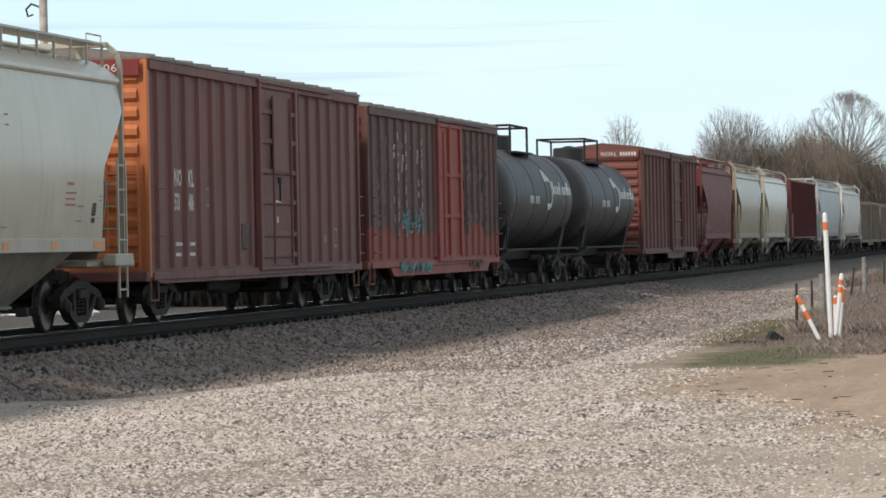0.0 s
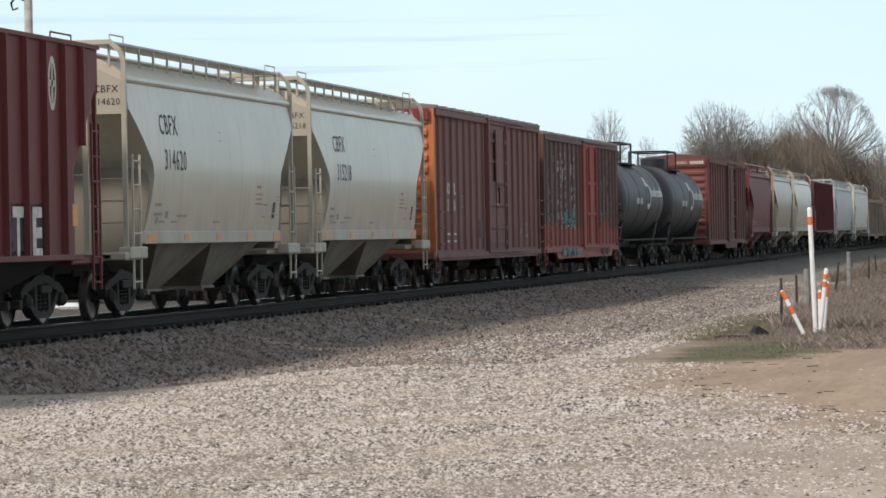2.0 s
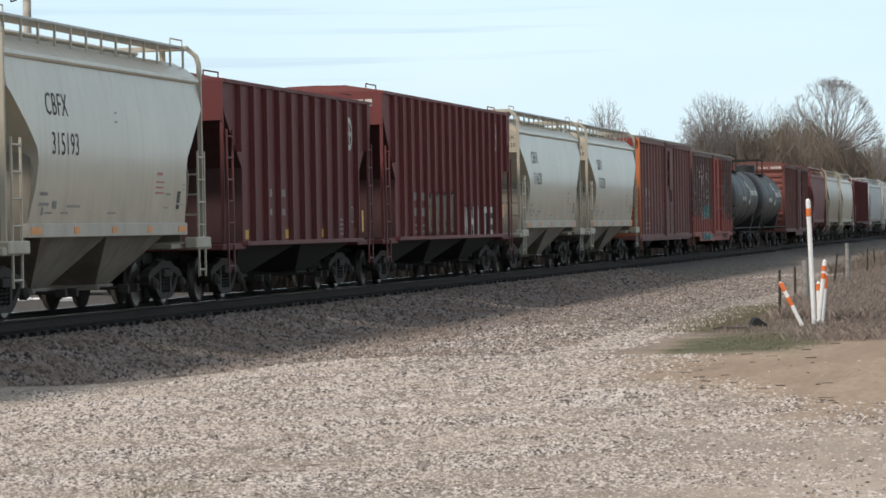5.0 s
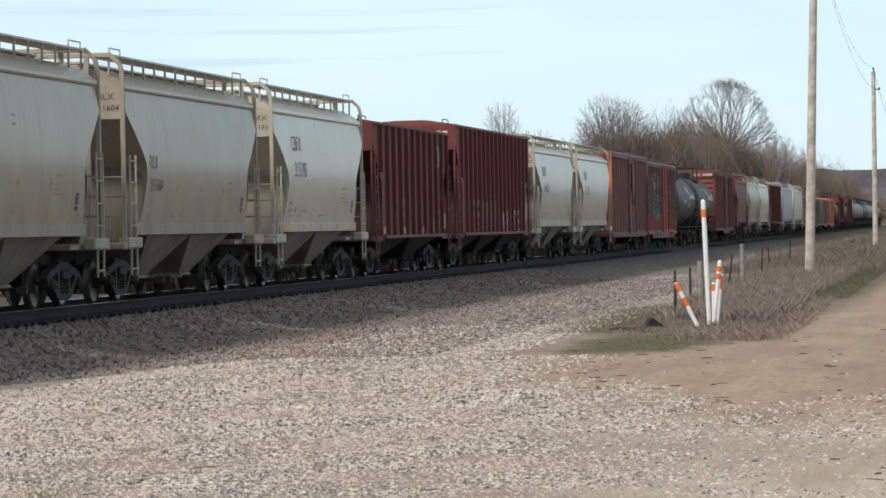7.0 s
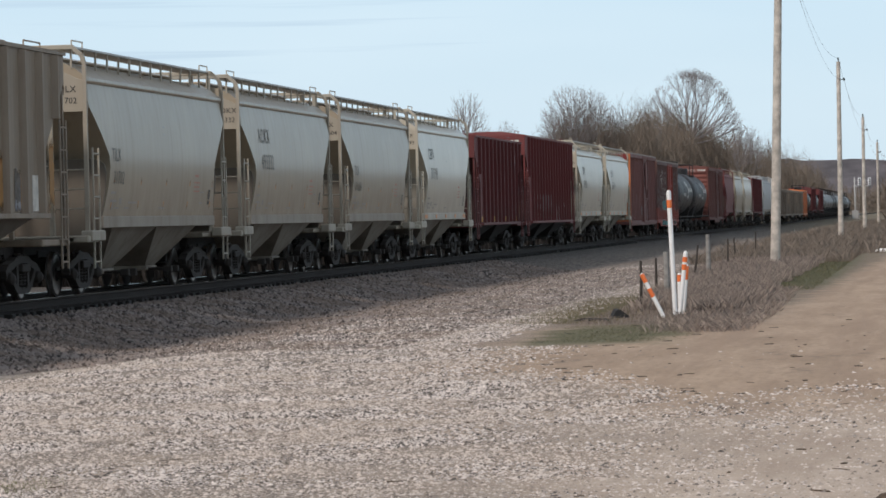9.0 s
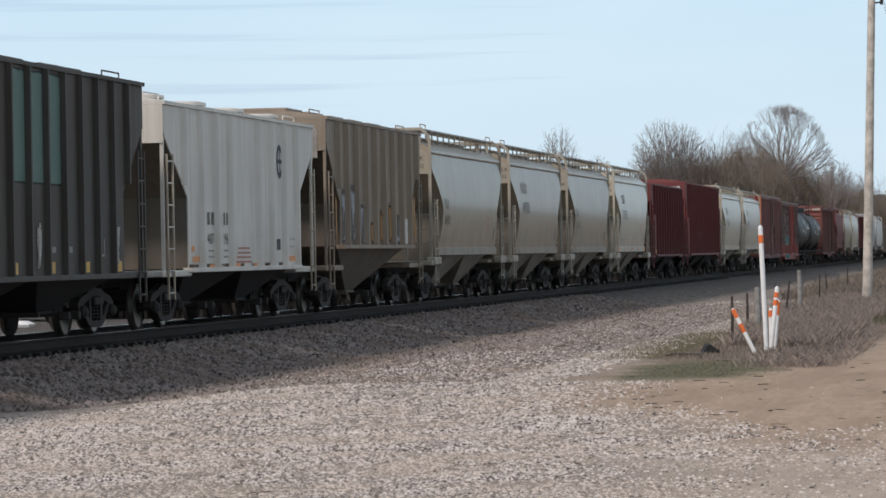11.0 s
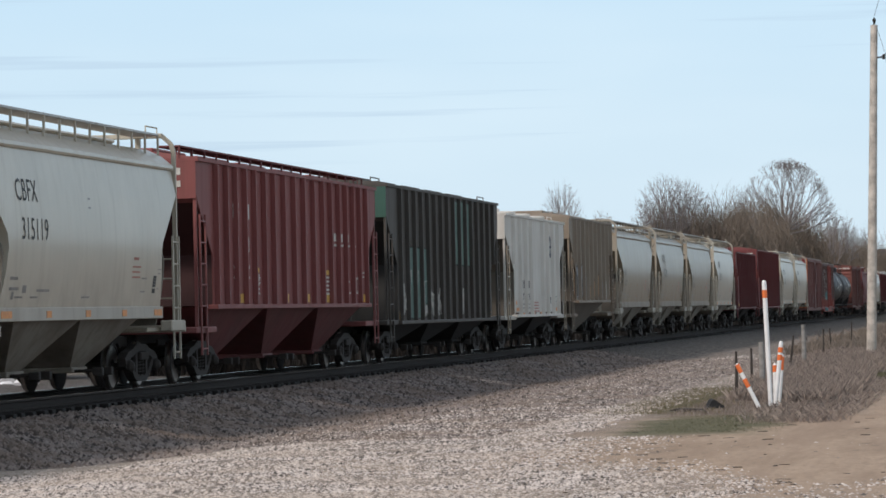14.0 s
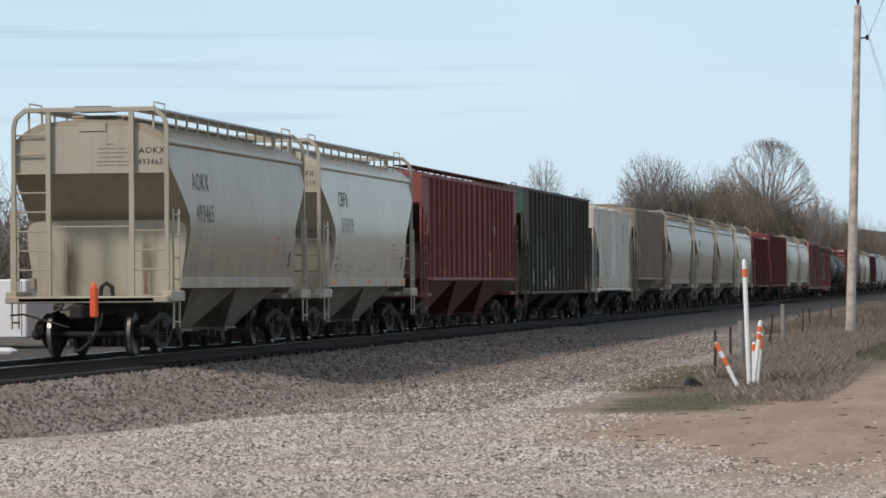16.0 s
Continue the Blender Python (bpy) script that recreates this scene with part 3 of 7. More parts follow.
def ground_z(x, y):
    def s(a, b, v):
        k = np.clip((v - a) / (b - a), 0, 1)
        return k * k * (3 - 2 * k)
    z = -0.15 * s(-9.3, -12.2, x)
    z = z + 0.40 * s(-12.4, -15.1, x)
    z = z + 0.06 * s(-22.0, -26.0, x)
    return z


def build_ground():
    xs = np.concatenate([[-4500, -2500, -1200, -600, -300, -150, -90, -60, -45, -35], np.arange(-28, 8.01, 0.4), [12, 20, 35, 60, 120, 300, 700, 1500, 3000, 4500]])
    ys = np.concatenate([[-900, -300, -120, -60, -30, -10, 0, 8], np.arange(14, 150, 1.0), np.arange(150, 420, 10), [500, 650, 900, 1300, 2000, 3000, 4600]])
    X, Y = np.meshgrid(xs, ys)
    Z = ground_z(X, Y)
    v = np.stack([X, Y, Z], -1).reshape(-1, 3)
    n, m = len(ys), len(xs)
    a = (np.arange(n - 1)[:, None] * m + np.arange(m - 1)[None]).ravel()
    f = np.stack([a, a + 1, a + m + 1, a + m], -1)
    me = quick_mesh("ground", v, f, ground_material())
    me.shade_smooth()
    tagged(new("ground", me), "gravel lot, dirt track, ballast shoulder and rough verge", "ground", kind="structure")


def scatter_stones(name, n, draw, size, mat, label, seed, keep=None, flat=0.5):
    """Loose stones, half sunk: only their upper facets."""
    rng = np.random.RandomState(seed)
    x, y = draw(rng, n)
    if keep is not None:
        k = keep(x, y, rng)
        x, y = x[k], y[k]
    n = len(x)
    s = size * (0.45 + 1.35 * rng.rand(n) ** 2.6) * np.clip(y / 33, 0.62, 1.0)
    base = np.array([(1, 0, 0), (0, 1, 0), (-1, 0, 0), (0, -1, 0), (0, 0, 1)], np.float32)
    t = rng.rand(n) * 6.283
    jit = 1 + (rng.rand(n, 5, 3) - 0.5) * 0.7
    v = base[None] * jit + (rng.rand(n, 5, 3) - 0.5) * 0.7
    v[..., 2] *= flat
    v[..., 0] *= 1.25
    v[:, :4, 2] -= 0.25
    c, q = np.cos(t)[:, None], np.sin(t)[:, None]
    vx, vy = v[..., 0] * c - v[..., 1] * q, v[..., 0] * q + v[..., 1] * c
    v = np.stack([vx, vy, v[..., 2]], -1) * s[:, None, None]
    z = ground_z(x, y) + s * 0.18
    v += np.stack([x, y, z], -1)[:, None]
    F = np.array([(0, 1, 4), (1, 2, 4), (2, 3, 4), (3, 0, 4)], np.int32)
    f = (F[None] + (np.arange(n) * 5)[:, None, None]).reshape(-1, 3)
    tagged(new(name, quick_mesh(name, v.reshape(-1, 3), f, mat)), label, "gravel", kind="stuff")


def build_track():
    rail_prof = [(-0.036, 0.0), (-0.036, -0.035), (-0.010, -0.05), (-0.010, -0.135), (-0.07, -0.155), (-0.07, -0.17),
                 (0.07, -0.17), (0.07, -0.155), (0.010, -0.135), (0.010, -0.05), (0.036, -0.035), (0.036, 0.0)]
    tr = thing("track", "railway track of two rusty rails on dark timber ties in ballast", "railway track")
    tr["kind"] = "structure"
    for sx in (-1, 1):
        x = TRACK_X + sx * 0.7535
        r = part("rail", MB().prism([(a + x, c + RAIL_Z) for a, c in rail_prof], "y", -60, 1500), RAILSIDE, tr, "rusty steel rail with a polished head")
        part("rail_head", MB().box(x - 0.03, x + 0.03, -60, 1500, RAIL_Z - 0.002, RAIL_Z + 0.003), RAILTOP, r, "bright worn running surface")
    me = MB().cbox(-1.3, 1.3, -0.11, 0.11, -0.17, 0.0, 0.012).mesh("tie", TIEWOOD)
    rng = random.Random(3)
    for i in range(290):
        t = new("tie", me)
        t.parent = tr
        t.matrix_basis = pose(TRACK_X + rng.uniform(-0.04, 0.04), 26 + i * 0.53, RAIL_Z - 0.172, 0, 0, rng.uniform(-1, 1))


build_ground()
build_track()
# ======== railway cars ========
# A car's own space: x across (+x the lit lot's side), y along the track (+y ahead), z up from the rail head.
SPIN = []           # wheel sets, turned in motions()
CARS = []           # (car, place along the track at the start)
STRETCH = 1.0134    # true car lengths over the nominal ones below


def make_wheel_set():
    mb = MB()
    for s in (-1, 1):
        mb.lathe([(s * 0.665, 0.10), (s * 0.68, 0.30), (s * 0.685, 0.425), (s * 0.70, 0.445), (s * 0.715, 0.425), (s * 0.722, 0.42), (s * 0.735, 0.385),
                  (s * 0.75, 0.36), (s * 0.735, 0.28), (s * 0.73, 0.16), (s * 0.80, 0.13), (s * 0.80, 0.02)], "x", seg=22)
    mb.lathe([(-1.05, 0.07), (1.05, 0.07)], "x", seg=12)
    return mb.mesh("wheel_set", WHEELSTEEL, 40)


def make_tread():
    # wheel rims: rusty faces, polished running surface
    out = {}
    for s in (-1, 1):
        rim = MB().lathe([(s * 0.735, 0.372), (s * 0.7225, 0.40), (s * 0.724, 0.4185), (s * 0.80, 0.4165), (s * 0.81, 0.405), (s * 0.811, 0.375), (s * 0.74, 0.37)], "x", seg=24)
        run = MB().lathe([(s * 0.726, 0.4185), (s * 0.726, 0.4215), (s * 0.795, 0.4195), (s * 0.795, 0.4165)], "x", seg=24)
        out[s] = (rim.mesh("rim", WHEELSTEEL, 40), run.mesh("tread", TREAD, 40))
    return out


WHEEL_ME, TREAD_ME = make_wheel_set(), make_tread()


def side_frame_mesh(sx):
    x0, x1 = sx * 0.93, sx * 1.09
    mb = MB()
    xc, w = (x0 + x1) / 2, abs(x1 - x0)
    top = [(-1.08, 0.50), (-0.90, 0.60), (-0.55, 0.66), (-0.33, 0.74), (0.33, 0.74), (0.55, 0.66), (0.90, 0.60), (1.08, 0.50)]
    for a, c in zip(top, top[1:]):
        mb.bar((xc, *a), (xc, *c), w, 0.13, (0, 0, 1))
    low = [(-0.80, 0.52), (-0.46, 0.26), (-0.30, 0.20), (0.30, 0.20), (0.46, 0.26), (0.80, 0.52)]
    for a, c in zip(low, low[1:]):
        mb.bar((xc, *a), (xc, *c), w, 0.12, (0, 0, 1))
    for y in (-0.34, 0.34):
        mb.bar((xc, y, 0.22), (xc, y, 0.72), w, 0.13, (0, 1, 0))
    for y in (-0.89, 0.89):
        mb.cbox(min(x0, x1), max(x0, x1), y - 0.15, y + 0.15, 0.40, 0.56, 0.02)
    return mb.mesh("side_frame", TRUCKSTEEL)


def spring_mesh(sx):
    mb = MB()
    for y in (-0.12, 0.12):
        pts = [(sx * 1.01 + 0.085 * math.cos(a), y + 0.085 * math.sin(a), 0.25 + 0.27 * a / (2 * math.pi * 4.5)) for a in (2 * math.pi * k / 9 for k in range(41))]
        mb.tube(pts, 0.018, 4)
    mb.cbox(min(sx * 0.86, sx * 1.16), max(sx * 0.86, sx * 1.16), -0.27, 0.27, 0.52, 0.66, 0.02)
    return mb.mesh("spring_nest", TRUCKSTEEL)


SIDE_ME = {s: side_frame_mesh(s) for s in (-1, 1)}
SPRING_ME = {s: spring_mesh(s) for s in (-1, 1)}
BEARING_ME = {s: MB().lathe([(s * 1.05, 0.11), (s * 1.14, 0.11), (s * 1.18, 0.075), (s * 1.20, 0.05)], "x", seg=14).mesh("bearing_cap", TRUCKSTEEL, 40) for s in (-1, 1)}
BOLSTER_ME = MB().cbox(-1.0, 1.0, -0.2, 0.2, 0.50, 0.74, 0.03).cbox(-0.3, 0.3, -0.3, 0.3, 0.72, 0.86, 0.02).mesh("bolster", TRUCKSTEEL)
BRAKE_ME = MB().cbox(-0.85, 0.85, -0.46, -0.40, 0.34, 0.44, 0.01).cbox(-0.85, 0.85, 0.40, 0.46, 0.34, 0.44, 0.01).mesh("brake_beam", UNDER)


def piece(name, me, parent, at=(0, 0, 0)):
    ob = new(name, me)
    ob.parent = parent
    ob.location = at
    return ob


def truck(car, y):
    t = new("truck", BOLSTER_ME)
    t.parent = car
    t.location = (0, y, 0)
    for s in (-1, 1):
        piece("side_frame", SIDE_ME[s], t)
        piece("spring_nest", SPRING_ME[s], t)
        for a in (-0.89, 0.89):
            piece("bearing_cap", BEARING_ME[s], t, (0, a, 0.42))
    piece("brake_beam", BRAKE_ME, t)
    for a in (-0.89, 0.89):
        w = piece("wheel_set", WHEEL_ME, car, (0, y + a, 0.42))
        for s in (-1, 1):
            piece("rim", TREAD_ME[s][0], w)
            piece("tread", TREAD_ME[s][1], w)
        SPIN.append((w, y + a))


def coupler_mesh(s, y):
    mb = MB()
    mb.cbox(-0.09, 0.09, min(y - s * 0.9, y - s * 0.15), max(y - s * 0.9, y - s * 0.15), 0.74, 0.94, 0.02)
    mb.cbox(-0.16, 0.10, min(y - s * 0.22, y + s * 0.02), max(y - s * 0.22, y + s * 0.02), 0.70, 0.98, 0.04)
    mb.tube([(0.28, y - s * 0.7, 0.80), (0.30, y - s * 0.45, 0.62), (0.26, y - s * 0.2, 0.42), (0.2, y, 0.36)], 0.028, 6)
    return mb


def running_gear(car, LC, off):
    for s in (-1, 1):
        truck(car, s * (LC / 2 - off))
        part("coupler", coupler_mesh(s, s * LC / 2), UNDER, car)
    part("centre_sill", MB().cbox(-0.27, 0.27, -LC / 2 + 0.75, LC / 2 - 0.75, 0.78, 1.10, 0.02), UNDER, car)


def ladder(car, x, y0, y1, z0, z1, mat, step=0.40, name="ladder", r=0.019):
    """Two stiles and rungs, along the side (y0..y1)."""
    mb = MB()
    for y in (y0, y1):
        mb.bar((x, y, z0), (x, y, z1), 0.03, 0.05, (0, 1, 0))
    z = z0 + 0.12
    while z < z1:
        mb.tube([(x, y0, z), (x, y1, z)], r, 5)
        z += step
    return part(name, mb, mat, car)


RUNGS = {}


def end_ladder(car, y, x0, x1, z0, z1, mat, step=0.36):
    """Rungs across an end, each a part."""
    key = (round(x1 - x0, 3), mat.name)
    if key not in RUNGS:
        RUNGS[key] = MB().tube([(0, 0, 0), (x1 - x0, 0, 0)], 0.018, 5).mesh("rung", mat)
    z = z0
    while z <= z1:
        piece("rung", RUNGS[key], car, (x0, y, z))
        z += step


def bays(car, centres, width, mat, top, bottom=0.36, hx=1.38, gate=True):
    for yc in centres:
        mb = MB()
        mb.frustum((-0.75, 0.75, yc - 0.42, yc + 0.42, bottom + 0.1), (-hx, hx, yc - width / 2, yc + width / 2, top))
        mb.cbox(-0.8, 0.8, yc - 0.47, yc + 0.47, bottom, bottom + 0.1, 0.015)
        b = part("discharge_bay", mb, mat, car)
        if gate:
            g = MB().tube([(-1.1, yc - 0.3, bottom + 0.03), (1.25, yc - 0.3, bottom + 0.03)], 0.03, 6).tube([(-1.1, yc + 0.3, bottom + 0.03), (1.25, yc + 0.3, bottom + 0.03)], 0.03, 6)
            g.cbox(1.12, 1.3, yc - 0.36, yc - 0.24, bottom - 0.05, bottom + 0.09, 0.015).cbox(1.12, 1.3, yc + 0.24, yc + 0.36, bottom - 0.05, bottom + 0.09, 0.015)
            part("gate_shaft", g, TRUCKSTEEL, b)


def interp(tab, z):
    return float(np.interp(z, [a for a, _ in tab], [c for _, c in tab]))


def curved_hopper(LC, body, end, opts):
    """Two-bay covered hopper with barrel sides, recessed ends and a railed roof walk."""
    LC = LC * STRETCH
    car = thing("hopper_car", opts["label"], "hopper car", "cars of the train")
    H = LC / 2 - 0.98
    side = [(1.47, 1.46), (1.7, 1.50), (2.0, 1.545), (2.3, 1.575), (2.55, 1.585), (2.75, 1.583), (3.0, 1.57), (3.3, 1.545), (3.6, 1.505), (3.95, 1.44)]
    inset = [(1.47, 1.05), (2.0, 1.22), (2.4, 1.30), (2.62, 1.22), (3.0, 0.72), (3.35, 0.22), (3.5, 0.0), (4.5, 0.0)]
    zs = [1.47, 1.6, 1.8, 2.0, 2.2, 2.4, 2.62, 2.8, 3.0, 3.2, 3.35, 3.5, 3.7, 3.95]
    lev = [(z, interp(side, z), -H + interp(inset, z), H - interp(inset, z)) for z in zs]
    part("body", MB().loft(lev), body, car, smooth=35)
    part("roof", MB().loft([(3.952, 1.47, -H, H), (3.99, 1.49, -H, H), (4.05, 1.48, -H, H), (4.09, 1.42, -H, H), (4.22, 1.26, -H, H), (4.34, 1.02, -H, H), (4.41, 0.55, -H, H), (4.43, 0.0, -H, H)]), opts.get("roof", body), car, smooth=30)
    xs = lambda z: interp(side, z) + 0.006
    # side sills with reflectors
    for s in (-1, 1):
        sl = part("side_sill", MB().cbox(min(s * 1.40, s * 1.50), max(s * 1.40, s * 1.50), -H + 1.0, H - 1.0, 1.26, 1.475, 0.01), opts.get("sill", SILLCREAM if body is CREAM else SILLGREY), car)
        if opts.get("reflect"):
            n = 5
            for i in range(n):
                yc = -H + 1.35 + (2 * H - 2.7) * i / (n - 1)
                w = 0.27 if i in (0, n - 1) else 0.14
                part("reflector", MB().box(min(s * 1.5, s * 1.507), max(s * 1.5, s * 1.507), yc - w, yc + w, 1.31, 1.42), REFLECT, sl)
    for s in (-1, 1):
        y = s * H
        ye = s * (LC / 2 - 0.55)
        yi = s * (H - 1.35)
        part("end_platform", MB().cbox(-1.56, 1.56, min(y - s * 0.5, ye), max(y - s * 0.5, ye), 1.0, 1.13, 0.02).cbox(-1.3, 1.3, min(yi, ye), max(yi, ye), 1.02, 1.10, 0.01)
             .cbox(1.38, 1.60, min(y - s * 0.75, y + s * 0.25), max(y - s * 0.75, y + s * 0.25), 1.02, 1.22, 0.02).cbox(-1.60, -1.38, min(y - s * 0.75, y + s * 0.25), max(y - s * 0.75, y + s * 0.25), 1.02, 1.22, 0.02), end, car)
        yo = y + s * 0.09
        for x in (-1.47, -0.80, 0.80, 1.47):
            big = abs(x) < 1
            pts = [(x, yo, 1.1), (x, yo, 4.57 if big else 4.28)]
            if not big:
                pts += [(x * 0.97, yo, 4.45), (x * 0.85, yo, 4.605)]
            mb = MB()
            for a, c in zip(pts, pts[1:]):
                mb.bar(a, c, 0.09 if big else 0.075, 0.08, (0, 1, 0))
            part("corner_post", mb, end, car)
        part("top_beam", MB().cbox(-1.27, 1.27, min(yo - 0.045, yo + 0.045), max(yo - 0.045, yo + 0.045), 4.56, 4.65, 0.01), end, car)
        part("end_plate", MB().prism([(-1.44, 3.42), (1.44, 3.42), (1.44, 3.97), (0.75, 4.30), (-0.75, 4.30), (-1.44, 3.97)], "y", min(y, y + s * 0.025), max(y, y + s * 0.025)), end, car)
        # the lower bulkhead: rounded shoulders, follows the barrel side; default colours hold the gap's shade
        bl = [(1.13, 1.38), (1.5, 1.455), (2.0, 1.535), (2.3, 1.555), (2.46, 1.52), (2.53, 1.42), (2.56, 1.25)]
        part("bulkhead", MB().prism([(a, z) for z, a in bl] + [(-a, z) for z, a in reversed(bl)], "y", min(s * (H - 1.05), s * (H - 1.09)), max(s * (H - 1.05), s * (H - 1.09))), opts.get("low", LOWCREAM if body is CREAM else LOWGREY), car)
        end_ladder(car, yo, -1.47, -0.80, 1.62, 4.3, end)
        end_ladder(car, yo, 0.80, 1.47, 1.62, 2.5, end)
        part("grab_rail", MB().tube([(-0.80, yo + s * 0.02, 2.42), (0.80, yo + s * 0.02, 2.42)], 0.016, 5), end, car)
        for sx in (-1, 1):
            ladder(car, sx * 1.56, y - s * 0.02, y - s * 0.46, 0.52, 2.75, end)
        for gx in (-1.2, 1.2):
            part("roof_grab", MB().tube([(gx, y - s * 0.05, 4.62), (gx, y - s * 0.05, 4.74), (gx, y - s * 0.85, 4.74), (gx, y - s * 0.85, 4.62)], 0.014, 5), end, car)
    # roof walk
    for sx in (-1, 1):
        wk = part("running_board", MB().cbox(min(sx * 0.70, sx * 1.22), max(sx * 0.70, sx * 1.22), -H, H, 4.59, 4.635, 0.008), ROOFGREY, car)
        n = int(2 * H / 0.85)
        for i in range(n + 1):
            y = -H + 2 * H * i / n
            part("walk_bracket", MB().bar((sx * 1.20, y, 4.22), (sx * 1.20, y, 4.61), 0.035, 0.04, (0, 1, 0)), end, wk)
    hb = part("hatch_trough", MB().cbox(-0.5, 0.5, -H + 0.5, H - 0.5, 4.36, 4.47, 0.03), body, car)
    for i in range(4):
        yc = -H + 0.5 + (2 * H - 1.0) * (i + 0.5) / 4
        part("hatch_cover", MB().cbox(-0.54, 0.54, yc - (2 * H - 1) / 8 + 0.03, yc + (2 * H - 1) / 8 - 0.03, 4.46, 4.53, 0.03), body, hb)
    # bays default to a grey darker than the body paints
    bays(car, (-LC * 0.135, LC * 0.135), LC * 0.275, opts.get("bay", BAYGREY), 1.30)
    running_gear(car, LC, 2.0)
    # lettering
    L = opts.get("mark")
    ink = opts.get("ink", LETTER_BLACK)
    ly = -H + opts.get("ly", 1.75)
    if L:
        k = opts.get("letter", 0.50)
        lettering(car, L[0], k, ly, opts.get("lz", 3.13), ink, xs, 0.9)
        lettering(car, L[1], k, ly + 0.4 * k, opts.get("lz", 3.13) - 1.2 * k, ink, xs, 0.9)
        e = lambda z: -H - 0.031
        lettering(car, L[0], 0.17, 0.92, 3.78, LETTER_BLACK, e, 1.0, "rear")
        lettering(car, L[1], 0.16, 0.90, 3.57, LETTER_BLACK, e, 0.95, "rear")
    yb = H - 1.5
    bars(car, [(yb - 1.7, yb - 1.35, 2.28, 2.33), (yb - 1.75, yb - 1.2, 2.15, 2.18), (yb - 1.75, yb - 1.25, 2.06, 2.09), (yb - 1.75, yb - 1.2, 1.97, 2.0)], LETTER_RED, xs)
    bars(car, [(yb - 0.3, yb - 0.1, 1.82, 2.02), (yb - 0.3, yb - 0.1, 1.71, 1.79)], LETTER_BLACK, xs, "test_panel")
    bars(car, [(yb - 0.26, yb - 0.15, 1.86, 1.875), (yb - 0.26, yb - 0.15, 1.91, 1.925), (yb - 0.26, yb - 0.15, 1.96, 1.975)], LETTER_GREY, lambda z: xs(z) + 0.004, "test_panel_text")
    bars(car, [(yb - 0.02, yb + 0.2, 2.12, 2.14), (yb - 0.02, yb + 0.15, 2.05, 2.07), (yb + 0.0, yb + 0.12, 1.78, 1.8), (-H + 1.6, -H + 1.72, 1.6, 1.72), (-H + 1.78, -H + 2.2, 1.62, 1.65), (-H + 2.6, -H + 3.0, 1.62, 1.65), (-0.4, 0.1, 1.62, 1.65), (-0.1, 0.05, 3.25, 3.28), (-0.1, 0.05, 3.1, 3.13)], LETTER_GREY, xs)
    bars(car, [(-H + 1.45, -H + 1.85, 1.9, 1.95), (-H + 1.45, -H + 1.95, 1.74, 1.79), (-H + 2.15, -H + 2.35, 1.7, 1.82), (-H + 2.9, -H + 3.6, 1.72, 1.76), (yb - 1.1, yb - 0.75, 1.95, 1.98), (yb - 1.1, yb - 0.8, 1.72, 1.75)], LETTER_GREY, xs)
    if opts.get("rust_lines"):
        for i in range(5):
            y0 = -H + 1.55 + (2 * H - 3.1) * i / 4
            part("rust_run", MB().add([(xs(1.55), y0 - 0.035, 1.55), (xs(1.55), y0 + 0.03, 1.55), (xs(2.25), y0 + 0.16, 2.25), (xs(2.25), y0 + 0.09, 2.25)], [(0, 1, 2, 3)]), ORANGERUN, car)
    return car


